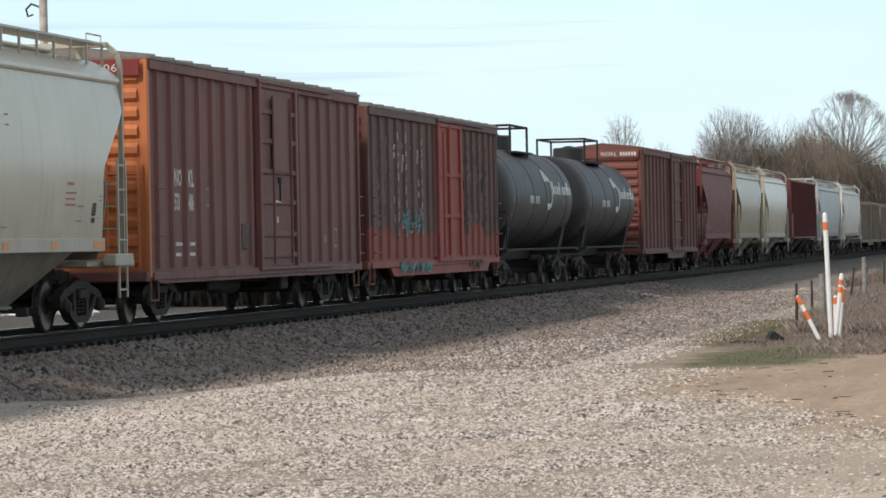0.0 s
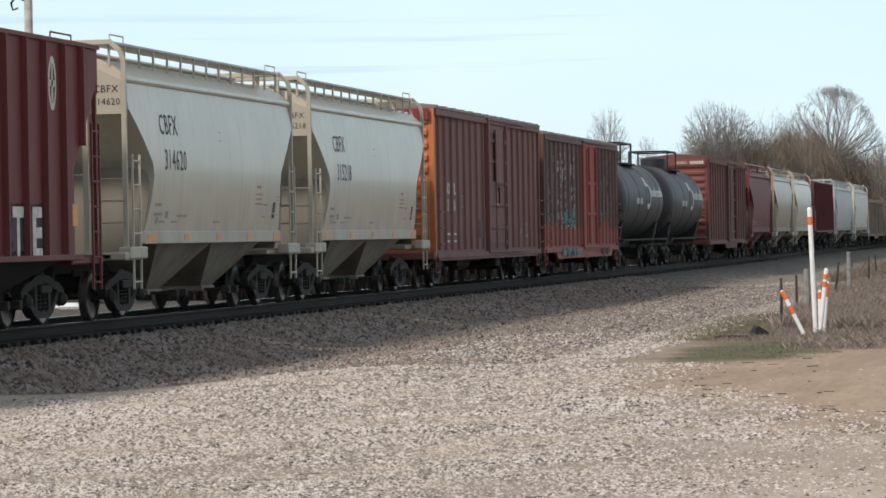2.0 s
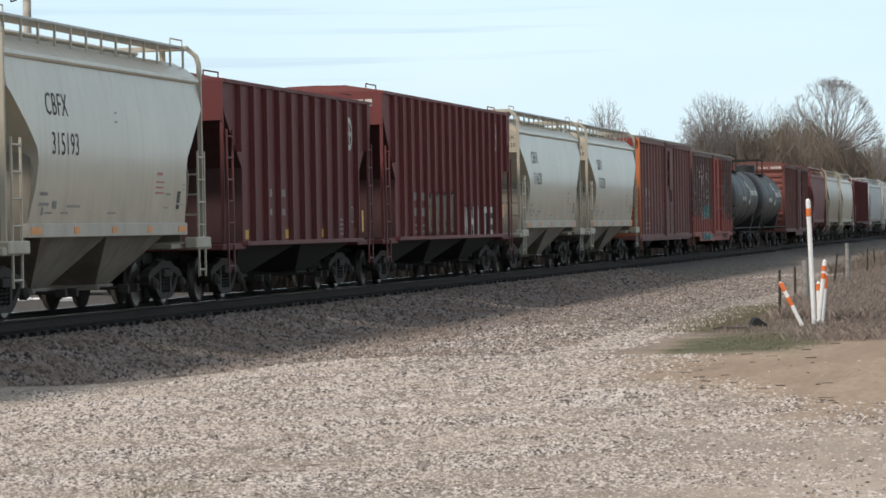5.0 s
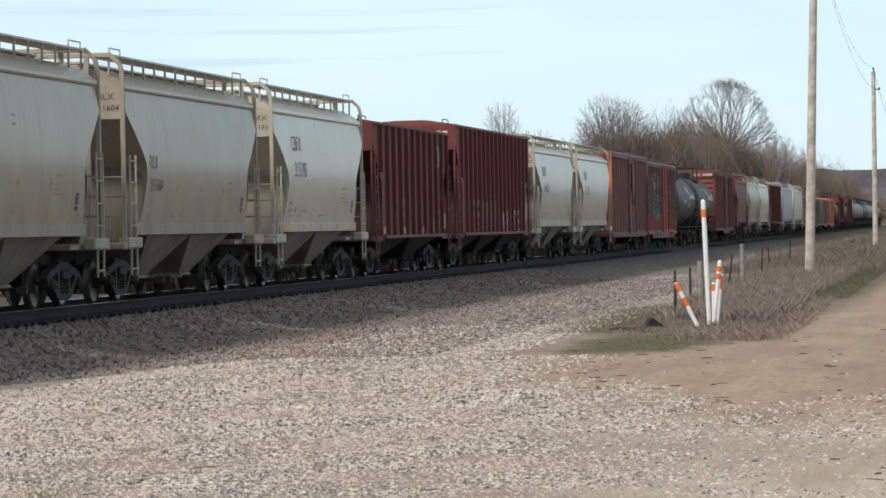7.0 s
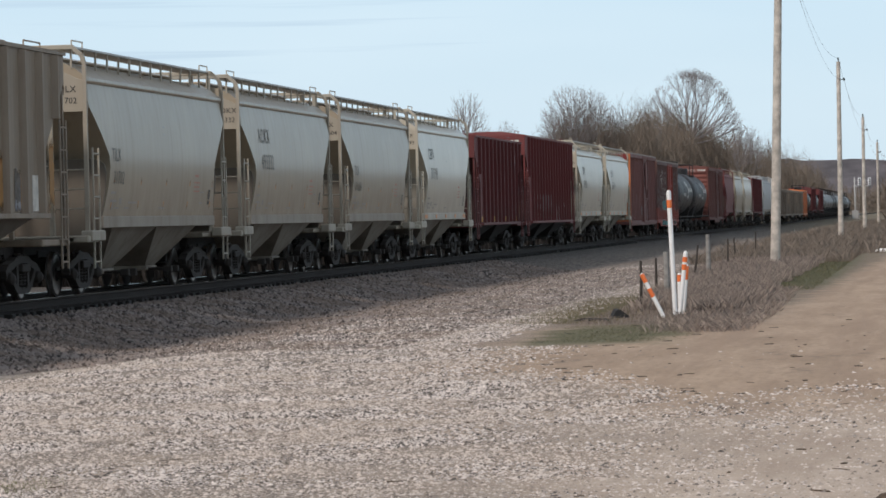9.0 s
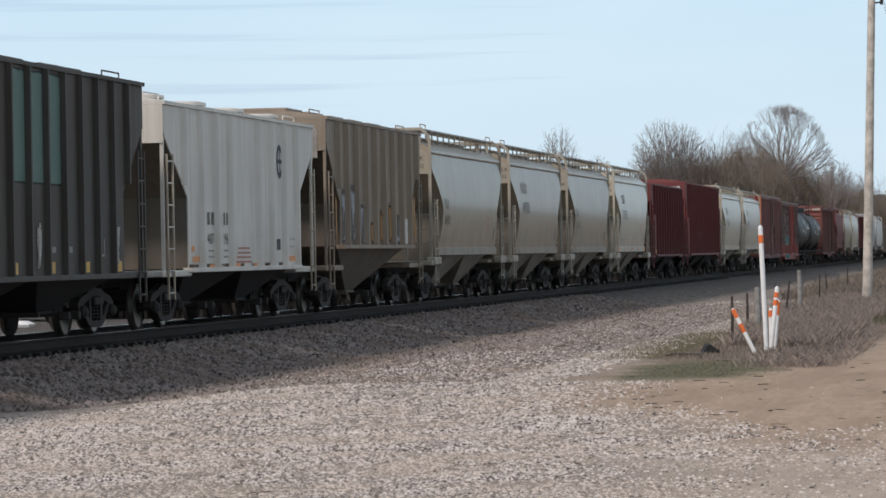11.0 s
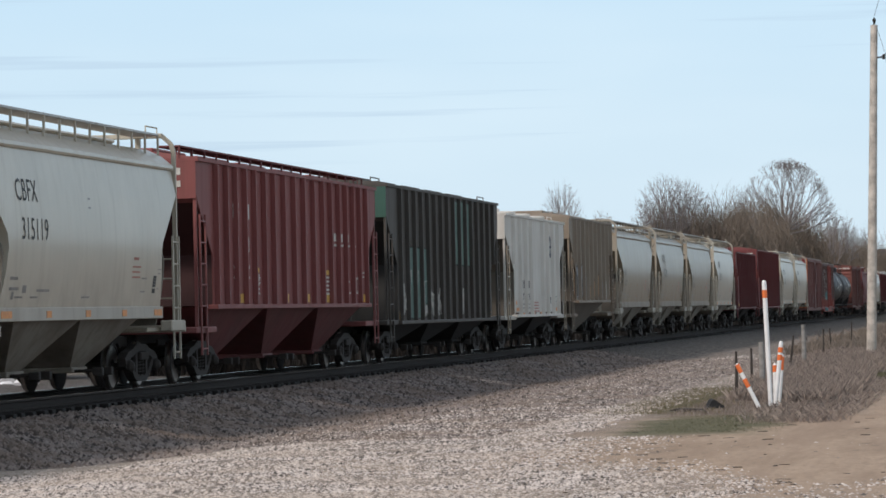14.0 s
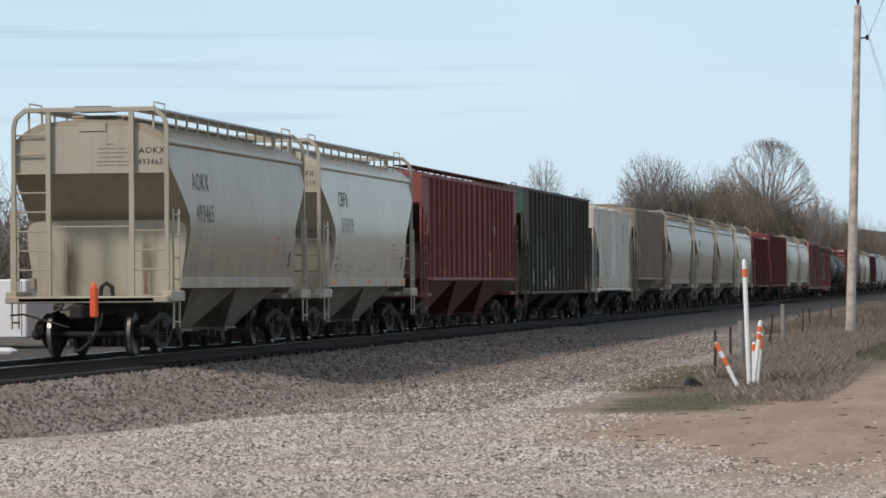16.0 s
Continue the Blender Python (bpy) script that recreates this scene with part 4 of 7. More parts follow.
def ribbed_hopper(LC, body, opts):
    """Covered hopper with flat sides stiffened by outside ribs."""
    LC = LC * STRETCH
    car = thing("hopper_car", opts["label"], "hopper car", "cars of the train")
    H = LC / 2 - 0.72
    zt, zb, hx = opts.get("top", 4.38), opts.get("bottom", 1.10), 1.49
    ins = opts.get("inset", 1.35)
    z1, z2 = opts.get("z1", zt - 0.32), opts.get("z2", 2.25)
    inset = [(zb, ins), (z2, ins), (z1, 0.12), (z1 + 0.15, 0.0), (9, 0.0)]
    zs = sorted({zb, z2, (z1 + z2) / 2, z1, z1 + 0.15, zt})
    lev = [(z, hx, -H + interp(inset, z), H - interp(inset, z)) for z in zs]
    part("body", MB().loft(lev), body, car)
    part("roof", MB().loft([(zt + 0.002, hx + 0.05, -H - 0.02, H + 0.02), (zt + 0.07, hx + 0.05, -H - 0.02, H + 0.02), (zt + 0.20, 0.7, -H, H), (zt + 0.22, 0.0, -H, H)]), opts.get("roof", body), car)
    xs = lambda z: hx + 0.006
    rib_d, rib_w = opts.get("rib_depth", 0.10), opts.get("rib_width", 0.07)
    n = opts.get("ribs", 14)
    rib_at = opts.get("rib_at", [-H + 0.06 + (2 * H - 0.12) * i / n for i in range(n + 1)])
    for s in (-1, 1):
        for y in rib_at:
            e = min(y + H, H - y)
            z0 = zb if e >= ins else float(np.interp(e, [0.12, ins], [z1, z2]))
            if e < 0.2 or zt - z0 < 0.6:
                continue
            mb = MB()
            if rib_w > 0.1:
                mb.prism([(s * hx, y - rib_w), (s * (hx + rib_d), y - rib_w * 0.45), (s * (hx + rib_d), y + rib_w * 0.45), (s * hx, y + rib_w)], "z", z0 + 0.01, zt - 0.02)
            else:
                mb.box(min(s * hx, s * (hx + rib_d)), max(s * hx, s * (hx + rib_d)), y - rib_w / 2, y + rib_w / 2, z0 + 0.01, zt - 0.002)
            part("side_rib", mb, body, car)
        part("side_sill", MB().cbox(min(s * (hx - 0.1), s * (hx + 0.11)), max(s * (hx - 0.1), s * (hx + 0.11)), -H + ins - 0.05, H - ins + 0.05, zb - 0.07, zb + 0.02, 0.01), opts.get("sill", body), car)
    for s in (-1, 1):
        y = s * H
        part("end_plate", MB().box(-hx, hx, min(y, y + s * 0.02), max(y, y + s * 0.02), min(z1 + 0.1, zt - 0.7), zt), opts.get("end", body), car)
        # dark sheet over the recessed end: the recess's shade painted as colour
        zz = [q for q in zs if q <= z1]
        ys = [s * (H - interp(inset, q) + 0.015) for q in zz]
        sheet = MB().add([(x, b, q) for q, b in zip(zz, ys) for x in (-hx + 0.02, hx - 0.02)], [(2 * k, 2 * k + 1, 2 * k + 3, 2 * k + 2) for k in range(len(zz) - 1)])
        part("end_sheet", sheet, opts.get("end_low", ENDSHADE), car)
        part("end_platform", MB().cbox(-1.5, 1.5, min(s * (H - ins - 0.2), s * (LC / 2 - 0.55)), max(s * (H - ins - 0.2), s * (LC / 2 - 0.55)), 0.96, 1.08, 0.02), body, car)
        for x in (-1.45, 1.45):
            part("corner_post", MB().bar((x, y - s * 0.05, 1.0), (x, y - s * 0.05, zt - 0.6), 0.06, 0.08, (0, 1, 0)), body, car)
        for x in (-0.5, 0.5):
            part("end_post", MB().bar((x, y - s * 0.1, 1.0), (x, y - s * 0.1, zt - 0.6), 0.08, 0.08, (0, 1, 0)), body, car)
        end_ladder(car, y + s * 0.03, -1.45, -0.85, 1.4, zt - 0.2, body)
        for sx in (-1, 1):
            ladder(car, sx * 1.53, y - s * 0.08, y - s * 0.50, 0.55, min(z1 + 0.05, 3.2), opts.get("ladder", body))
        part("roof_grab", MB().tube([(1.1, y - s * 0.1, zt + 0.1), (1.1, y - s * 0.1, zt + 0.24), (1.1, y - s * 1.2, zt + 0.24), (1.1, y - s * 1.2, zt + 0.1)], 0.016, 5), body, car)
    if opts.get("walk"):
        for sx in (-1, 1):
            wk = part("running_board", MB().cbox(min(sx * 0.75, sx * 1.2), max(sx * 0.75, sx * 1.2), -H, H, zt + 0.27, zt + 0.31, 0.008), opts.get("walk"), car)
            for i in range(19):
                yy = -H + 2 * H * i / 18
                part("walk_bracket", MB().bar((sx * 1.18, yy, zt + 0.06), (sx * 1.18, yy, zt + 0.28), 0.035, 0.04, (0, 1, 0)), opts.get("walk"), wk)
    for i in range(opts.get("hatches", 5)):
        k = opts.get("hatches", 5)
        yc = -H + 2 * H * (i + 0.5) / k
        if opts.get("round_hatch"):
            part("hatch_cover", MB().lathe([(zt + 0.02, 0.40), (zt + 0.17, 0.40), (zt + 0.18, 0.47), (zt + 0.24, 0.47), (zt + 0.27, 0.34)], "z", (0.62, yc, 0), 20), body, car, smooth=40)
            continue
        part("hatch_cover", MB().cbox(-0.55, 0.55, yc - H / k * 0.72, yc + H / k * 0.72, zt + 0.16, zt + opts.get("hatch_h", 0.30), 0.03), body, car)
    nb = opts.get("bays", 3)
    span = 2 * (H - ins)
    # bays take a darker colour than the body where opts give one
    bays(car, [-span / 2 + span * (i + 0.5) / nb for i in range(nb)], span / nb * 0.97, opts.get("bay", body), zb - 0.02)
    running_gear(car, LC, opts.get("truck", 2.25))
    for i in range(opts.get("reflect", 0)):
        y0 = -H + ins + 0.3 + (2 * H - 2 * ins - 0.6) * i / max(1, opts["reflect"] - 1)
        part("reflector", MB().box(hx, hx + 0.006, y0 - 0.13, y0 + 0.13, zb + 0.05, zb + 0.23), REFLECT_Y, car)
    car["_h"] = H
    return car


def boxcar(LC, body, end, door, opts):
    """Fifty-foot boxcar with outside posts, corrugated ends and one wide door a side."""
    LC = LC * STRETCH
    car = thing("boxcar", opts["label"], "boxcar", "cars of the train")
    H = LC / 2 - 0.62
    zt, zb, hx = opts.get("top", 4.46), 0.86, 1.40
    part("body", MB().cbox(-hx, hx, -H, H, zb, zt, 0.015), body, car)
    mb = MB()
    mb.loft([(zt + 0.002, hx + 0.10, -H - 0.04, H + 0.04), (zt + 0.05, hx + 0.10, -H - 0.04, H + 0.04), (zt + 0.20, 0.0, -H - 0.02, H + 0.02)])
    rf = part("roof", mb, opts.get("roof", body), car)
    for i in range(14):
        y = -H + 0.3 + (2 * H - 0.6) * i / 13
        part("roof_rib", MB().prism([(-hx - 0.10, zt + 0.04), (0, zt + 0.20), (hx + 0.10, zt + 0.04), (hx + 0.10, zt + 0.09), (0, zt + 0.26), (-hx - 0.10, zt + 0.09)], "y", y - 0.05, y + 0.05), opts.get("roof", body), rf)
    dc, dw = opts.get("door_y", 0.0), opts.get("door_w", 3.1)
    n = len(opts["rib_at"]) - 1 if "rib_at" in opts else opts.get("ribs", 16)
    drop = opts.get("drop", 0.3)
    k0, k1 = opts.get("skirt", (dc - dw / 2 - 1.2, dc + dw / 2 + 1.2))
    for s in (-1, 1):
        for i in range(n + 1):
            y = opts["rib_at"][i % len(opts["rib_at"])] if "rib_at" in opts else -H + 0.05 + (2 * H - 0.1) * i / n
            if abs(y - dc) < dw / 2 + 0.12:
                continue
            part("side_post", MB().prism([(s * hx, y - 0.085), (s * (hx + 0.062), y - 0.05), (s * (hx + 0.062), y + 0.05), (s * hx, y + 0.085)], "z", zb + 0.1, zt - 0.16), body, car)
        part("side_sill", MB().cbox(min(s * (hx - 0.05), s * (hx + 0.09)), max(s * (hx - 0.05), s * (hx + 0.09)), -H + 0.1, H - 0.1, zb - 0.10, zb + 0.03, 0.01)
             .prism([(k0, zb - 0.09), (k1, zb - 0.09), (k1 - 0.4, zb - drop), (k0 + 0.4, zb - drop)], "x", min(s * (hx - 0.03), s * (hx + 0.05)), max(s * (hx - 0.03), s * (hx + 0.05))), opts.get("sill", body), car)
        # door with its rails, frames and panels
        d0, d1 = dc - dw / 2, dc + dw / 2
        d = part("door", MB().cbox(min(s * hx, s * (hx + 0.06)), max(s * hx, s * (hx + 0.06)), d0, d1, zb + 0.05, zt - 0.10, 0.01), door, car)
        for y in (d0, d1, *((dc,) if opts.get("double") else ())):
            part("door_stile", MB().cbox(min(s * hx, s * (hx + 0.13)), max(s * hx, s * (hx + 0.13)), y - 0.09, y + 0.09, zb + 0.02, zt - 0.05, 0.015), door, d)
        part("top_chord", MB().cbox(min(s * hx, s * (hx + 0.095)), max(s * hx, s * (hx + 0.095)), -H + 0.02, H - 0.02, zt - 0.17, zt - 0.002, 0.012), body, car)
        for z in opts.get("rails", [zb + 0.05 + (zt - zb - 0.15) * i / 5 for i in range(6)]):
            part("door_rail", MB().cbox(min(s * hx, s * (hx + 0.11)), max(s * hx, s * (hx + 0.11)), d0, d1, z - 0.05, z + 0.05, 0.012), door, d)
        for z0, z1 in ((zb - 0.02, zb + 0.05), (zt - 0.08, zt - 0.01)):
            part("door_track", MB().cbox(min(s * hx, s * (hx + 0.15)), max(s * hx, s * (hx + 0.15)), d0 - 0.2, d1 + dw, z0, z1, 0.01), body, car)
        for y in opts.get("rods", (d0 + 0.35, d1 - 0.35)):
            part("lock_rod", MB().tube([(s * (hx + 0.16), y, zb + 0.1), (s * (hx + 0.16), y, zt - 0.3)], 0.022, 6), door, d)
    for s in (-1, 1):
        y = s * H
        ep = part("end_wall", MB().box(-hx - 0.02, hx + 0.02, min(y, y + s * 0.03), max(y, y + s * 0.03), zb - 0.02, zt + 0.02), end, car)
        for i in range(11):
            z = zb + 0.25 + (zt - zb - 0.55) * i / 10
            part("corrugation", MB().prism([(y + s * 0.03, z - 0.12), (y + s * 0.085, z - 0.05), (y + s * 0.085, z + 0.05), (y + s * 0.03, z + 0.12)], "x", -hx + 0.1, hx - 0.12), end, ep)
        part("corner_angle", MB().cbox(hx - 0.02, hx + 0.06, min(y - s * 0.08, y + s * 0.05), max(y - s * 0.08, y + s * 0.05), zb - 0.05, zt, 0.01), end if opts.get("bright_corner") and s < 0 else body, car)
        part("end_beam", MB().cbox(-1.45, 1.45, min(y, y + s * 0.2), max(y, y + s * 0.2), zb - 0.12, zb + 0.06, 0.02), body, car)
        for sx in (-1, 1):
            for z in (zb + 0.25, zb + 0.65, zb + 1.05, zb + 1.45):
                part("grab_iron", MB().tube([(sx * (hx + 0.12), y - s * 0.1, z), (sx * (hx + 0.17), y - s * 0.1, z), (sx * (hx + 0.17), y - s * 0.6, z), (sx * (hx + 0.12), y - s * 0.6, z)], 0.017, 5), body, car)
            part("stirrup_step", MB().tube([(sx * 1.42, y - s * 0.1, zb - 0.02), (sx * 1.42, y - s * 0.1, 0.42), (sx * 1.42, y - s * 0.55, 0.42), (sx * 1.42, y - s * 0.55, zb - 0.02)], 0.022, 5), body, car)
        lx = MB()
        for x in (0.75, 1.3):
            lx.bar((x, y + s * 0.13, zb - 0.05), (x, y + s * 0.13, zb + 1.9), 0.04, 0.04, (0, 1, 0))
        for i in range(5):
            lx.bar((0.73, y + s * 0.13, zb + 0.1 + 0.4 * i), (1.32, y + s * 0.13, zb + 0.1 + 0.4 * i), 0.03, 0.03)
        part("end_ladder", lx, end, car)
    part("brake_gear", MB().cbox(-0.5, 0.9, -2.4, -1.4, 0.5, 0.8, 0.04).lathe([(-1.2, 0.18), (0.2, 0.18)], "y", (0.5, 0.6, 0.58), 12).tube([(0.3, -4.5, 0.62), (0.3, 4.5, 0.62)], 0.03, 6)
         .cbox(0.9, 1.2, 2.0, 2.6, 0.45, 0.8, 0.03), UNDER, car)
    running_gear(car, LC, 2.45)
    car["_h"] = H
    return car


def tank_car(LC, body, opts):
    LC = LC * STRETCH
    car = thing("tank_car", opts["label"], "tank car", "cars of the train")
    H = LC / 2 - 0.75
    zc, R = 2.52, 1.46
    prof = [(-H + 0.0, 0.02), (-H + 0.06, 0.6), (-H + 0.2, 1.05), (-H + 0.42, 1.32), (-H + 0.72, R)]
    prof += [(y, R) for y in np.linspace(-H + 1.6, H - 1.6, 4)]
    prof += [(-a, r) for a, r in reversed(prof[:5])]
    part("shell", MB().lathe(prof, "y", (0, 0, zc), 40), body, car, smooth=40)
    for y in np.linspace(-H + 1.9, H - 1.9, 4):
        part("weld_band", MB().lathe([(y - 0.05, R + 0.001), (y - 0.045, R + 0.010), (y + 0.045, R + 0.010), (y + 0.05, R + 0.001)], "y", (0, 0, zc), 40), body, car, smooth=40)
    part("nozzle_dome", MB().lathe([(zc + R - 0.05, 0.52), (zc + R + 0.34, 0.52), (zc + R + 0.38, 0.46)], "z", (0, 0.2, 0), 24), body, car, smooth=40)
    part("manway", MB().lathe([(zc + R - 0.05, 0.2), (zc + R + 0.40, 0.2), (zc + R + 0.44, 0.12)], "z", (0, 0.2, 0), 16), body, car, smooth=40)
    zp, zr, rx, ry = zc + R - 0.05, zc + R + 0.62, 0.78, 1.45
    hoop = MB()
    for a, b in (((-rx, -ry), (rx, -ry)), ((rx, -ry), (rx, ry)), ((rx, ry), (-rx, ry)), ((-rx, ry), (-rx, -ry))):
        hoop.tube([(*a, zr), (*b, zr)], 0.035, 6)
    part("handrail", hoop, UNDER, car)
    for a, b in ((-rx, -ry), (rx, -ry), (rx, ry), (-rx, ry)):
        part("rail_post", MB().tube([(a, b, zp - 0.25), (a, b, zr)], 0.035, 6), UNDER, car)
    for sx in (-1, 1):
        part("platform", MB().cbox(min(sx * 0.5, sx * 0.95), max(sx * 0.5, sx * 0.95), -ry, ry, zp - 0.12, zp - 0.06, 0.01), UNDER, car)
        part("side_walk", MB().cbox(min(sx * 1.25, sx * 1.5), max(sx * 1.25, sx * 1.5), -H - 0.05, H + 0.05, 1.04, 1.10, 0.01), UNDER, car)
    for s in (-1, 1):
        y = s * (LC / 2 - 2.2)
        part("saddle", MB().prism([(-1.1, 0.9), (1.1, 0.9), (1.3, 1.75), (0.9, 1.4), (0.4, 1.15), (-0.4, 1.15), (-0.9, 1.4), (-1.3, 1.75)], "y", y - 0.25, y + 0.25), UNDER, car)
        part("end_platform", MB().cbox(-1.5, 1.5, min(s * (H - 0.4), s * (LC / 2 - 0.55)), max(s * (H - 0.4), s * (LC / 2 - 0.55)), 1.0, 1.08, 0.01), UNDER, car)
        part("end_rail", MB().tube([(-1.5, s * (LC / 2 - 0.6), 1.05), (-1.5, s * (LC / 2 - 0.6), 2.1), (1.5, s * (LC / 2 - 0.6), 2.1), (1.5, s * (LC / 2 - 0.6), 1.05)], 0.02, 5), UNDER, car)
    running_gear(car, LC, 2.2)
    xs = lambda z: math.sqrt(max(0.01, R * R - (z - zc) ** 2)) + 0.012
    if opts.get("marks"):
        # white leaf-like emblem and the maker's words, as plain shapes
        mb = MB()
        arc = [(1.1 + 0.75 * math.sin(k), 2.78 + 0.60 * math.cos(k)) for k in (math.pi * i / 9 for i in range(10))]
        arc += [(1.1 - 0.40 * math.sin(k), 2.78 - 0.60 * math.cos(k)) for k in (math.pi * i / 9 for i in range(1, 9))]
        mb.add([(xs(z), y, z) for y, z in arc], [tuple(range(len(arc)))])
        part("emblem", mb, LETTER_WHITE, car, "white crescent emblem")
        bars(car, [(2.0 + 0.34 * i, 2.0 + 0.34 * i + (0.25 if i != 4 else 0.14), 2.66, 2.90 if i % 4 else 3.04) for i in range(10)], LETTER_WHITE, xs, "word_block")
        bars(car, [(-2.2 + 0.24 * i, -2.2 + 0.24 * i + 0.16, 2.36, 2.58) for i in range(7) if i != 3], LETTER_WHITE, xs, "number_block")
        bars(car, [(-2.4, -1.0, 2.12, 2.14), (-2.4, -1.2, 1.98, 2.0), (2.5, 3.6, 2.2, 2.22), (2.5, 3.5, 2.1, 2.12)], LETTER_DIM, xs)
        for y in (-H + 1.35, H - 2.4):
            bars(car, [(y, y + 0.05, 2.0, 2.5)], REFLECT_Y, xs, "reflector")
    return car


def along(b):
    return 65.2 + (b - 65.0) * STRETCH


def place(car, rear, front):
    y = along((rear + front) / 2)
    car.matrix_basis = pose(TRACK_X, y, RAIL_Z)
    CARS.append((car, y))
    return car
# ======== the train, from its last car forward ========
# bounds: coupling faces along the track at the clip's start
def train():
    LBL = "light grey covered hopper car with curved sides and roof walkway"
    c = curved_hopper(13.8, AOK, ENDCREAM, dict(label="dusty beige-grey covered hopper, last car, with rust-streaked cream end", mark=("AOKX", "493465"), reflect=False, ink=LETTER_DIM, sill=AOK, ly=1.55, low=ENDCREAM))
    place(c, -151.8, -138.0)
    H = 13.8 * STRETCH / 2 - 0.98
    e = lambda z: -H - 0.031
    bars(c, [(0.30, 0.45, 3.955, 3.975), (0.14, 0.66, 3.87, 3.89), (0.10, 0.72, 3.79, 3.81), (0.16, 0.66, 3.71, 3.73), (0.08, 0.74, 3.63, 3.65), (0.12, 0.70, 3.56, 3.58)], LETTER_GREY, e, face="rear")
    part("placard_board", MB().cbox(-0.22, 0.30, -H - 0.05, -H - 0.02, 4.20, 4.36, 0.01), ENDCREAM, c)
    dev = part("end_of_train_device", MB().cbox(0.22, 0.36, -6.99, -6.85, 0.73, 1.31, 0.03), DEVICE, c, "red-orange end-of-train device")
    part("strobe", MB().lathe([(1.31, 0.05), (1.36, 0.045), (1.38, 0.02)], "z", (0.29, -6.92, 0), 12), POSTORANGE, dev)
    part("uncoupling_arch", MB().tube([(0.24, -6.3, 1.12), (0.26, -6.3, 1.30), (0.36, -6.3, 1.37), (0.46, -6.3, 1.30), (0.48, -6.3, 1.12)], 0.04, 6), UNDER, c)
    part("uncoupling_lever", MB().tube([(-1.45, -6.45, 0.78), (-1.2, -6.45, 0.80), (-0.3, -6.5, 0.55)], 0.02, 6), TRUCKSTEEL, c)
    part("brake_hose", MB().tube([(0.32, -6.83, 0.74), (0.31, -6.86, 0.5), (0.22, -6.9, 0.3), (0.02, -6.85, 0.14), (-0.14, -6.7, 0.12)], 0.035, 8), RUBBER, c)
    part("roof_hatch", MB().cbox(-0.35, 0.35, -H + 0.05, -H + 0.6, 4.58, 4.68, 0.03), UNDER, c)
    for rx, rw in ((-0.86, 0.30), (0.68, 0.26)):
        me = MB().add([(rx, -H + 0.93, 1.16), (rx + rw, -H + 0.93, 1.16), (rx + rw * 0.8, -H + 0.93, 2.45), (rx + rw * 0.2, -H + 0.93, 2.45)], [(0, 1, 2, 3)])
        part("rust_run", me, RUSTEND, c, "brown rust running down the end")

    c = curved_hopper(13.5, CREAM, ENDPALE, dict(label=LBL, mark=("CBFX", "315119"), reflect=True))
    place(c, -138.0, -124.6)

    c = ribbed_hopper(18.7, RED, dict(label="oxide red ribbed hopper car with railed roof walkway", top=4.2, bottom=1.48, rib_at=[k * y for y in (0.48, 1.47, 2.43, 3.29, 4.17, 4.98, 5.79, 6.56, 7.38) for k in (-1, 1)], inset=1.2, walk=MAROON_DARK, end_low=MAROON_SHADE, bays=3, bay=MAROON_DARK, reflect=8, z1=3.42, z2=2.45, hatches=5, truck=2.5))
    place(c, -124.6, -105.9)
    dress_red(c)

    c = ribbed_hopper(18.6, GREENBLACK, dict(label="sooty dark green ribbed hopper car with pale patches and graffiti", rib_at=[-7.14 + 0.977 * i for i in range(16)], z1=3.5, z2=2.45, top=4.35, bottom=1.04, end=GREEN, end_low=BLACKSHADE, reflect=8, bays=3, bay=UNDER, truck=2.5))
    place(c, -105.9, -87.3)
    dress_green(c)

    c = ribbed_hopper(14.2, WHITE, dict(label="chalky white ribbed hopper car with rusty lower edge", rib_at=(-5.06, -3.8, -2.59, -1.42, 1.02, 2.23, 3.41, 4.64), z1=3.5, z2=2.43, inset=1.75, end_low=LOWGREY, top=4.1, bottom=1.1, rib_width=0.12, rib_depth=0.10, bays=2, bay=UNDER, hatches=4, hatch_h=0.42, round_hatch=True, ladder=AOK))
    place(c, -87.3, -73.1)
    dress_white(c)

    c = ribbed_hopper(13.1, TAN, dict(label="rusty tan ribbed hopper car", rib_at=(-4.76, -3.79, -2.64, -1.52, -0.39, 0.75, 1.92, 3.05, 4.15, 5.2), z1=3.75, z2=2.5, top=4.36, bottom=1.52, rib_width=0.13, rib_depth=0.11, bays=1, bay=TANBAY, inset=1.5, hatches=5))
    place(c, -73.1, -60.0)
    dress_tan(c)

    for a, b, body, end, mark, extra in (
            (-60.0, -46.4, GREY, ENDDULL, ("TILX", "31702"), dict(rust_lines=True, lz=2.52, letter=0.36, ly=1.42, ink=LETTER_DIM)),
            (-46.4, -33.45, GREY, ENDDULL, ("AOKX", "493332"), dict(rust_lines=True, ink=LETTER_DIM)),
            (-33.45, -20.2, GREY, ENDDULL, ("TILX", "331604"), dict(rust_lines=True, lz=2.52, letter=0.36, ly=1.42, ink=LETTER_DIM)),
            (-20.2, -7.3, CREAM, ENDPALE, ("CBFX", "315193"), dict(reflect=True))):
        place(curved_hopper(b - a, body, end, dict(label=LBL, mark=mark, **extra)), a, b)

    c = ribbed_hopper(14.35, MAROON_DARK, dict(label="dark maroon ribbed hopper car with small emblem", top=4.06, end_low=MAROON_SHADE, rib_at=[-5.57 + 1.04 * i for i in range(12)], z1=3.45, z2=2.5, bays=2, bay=UNDER, reflect=4, hatch_h=0.26, hatches=4))
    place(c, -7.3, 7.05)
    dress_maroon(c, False)
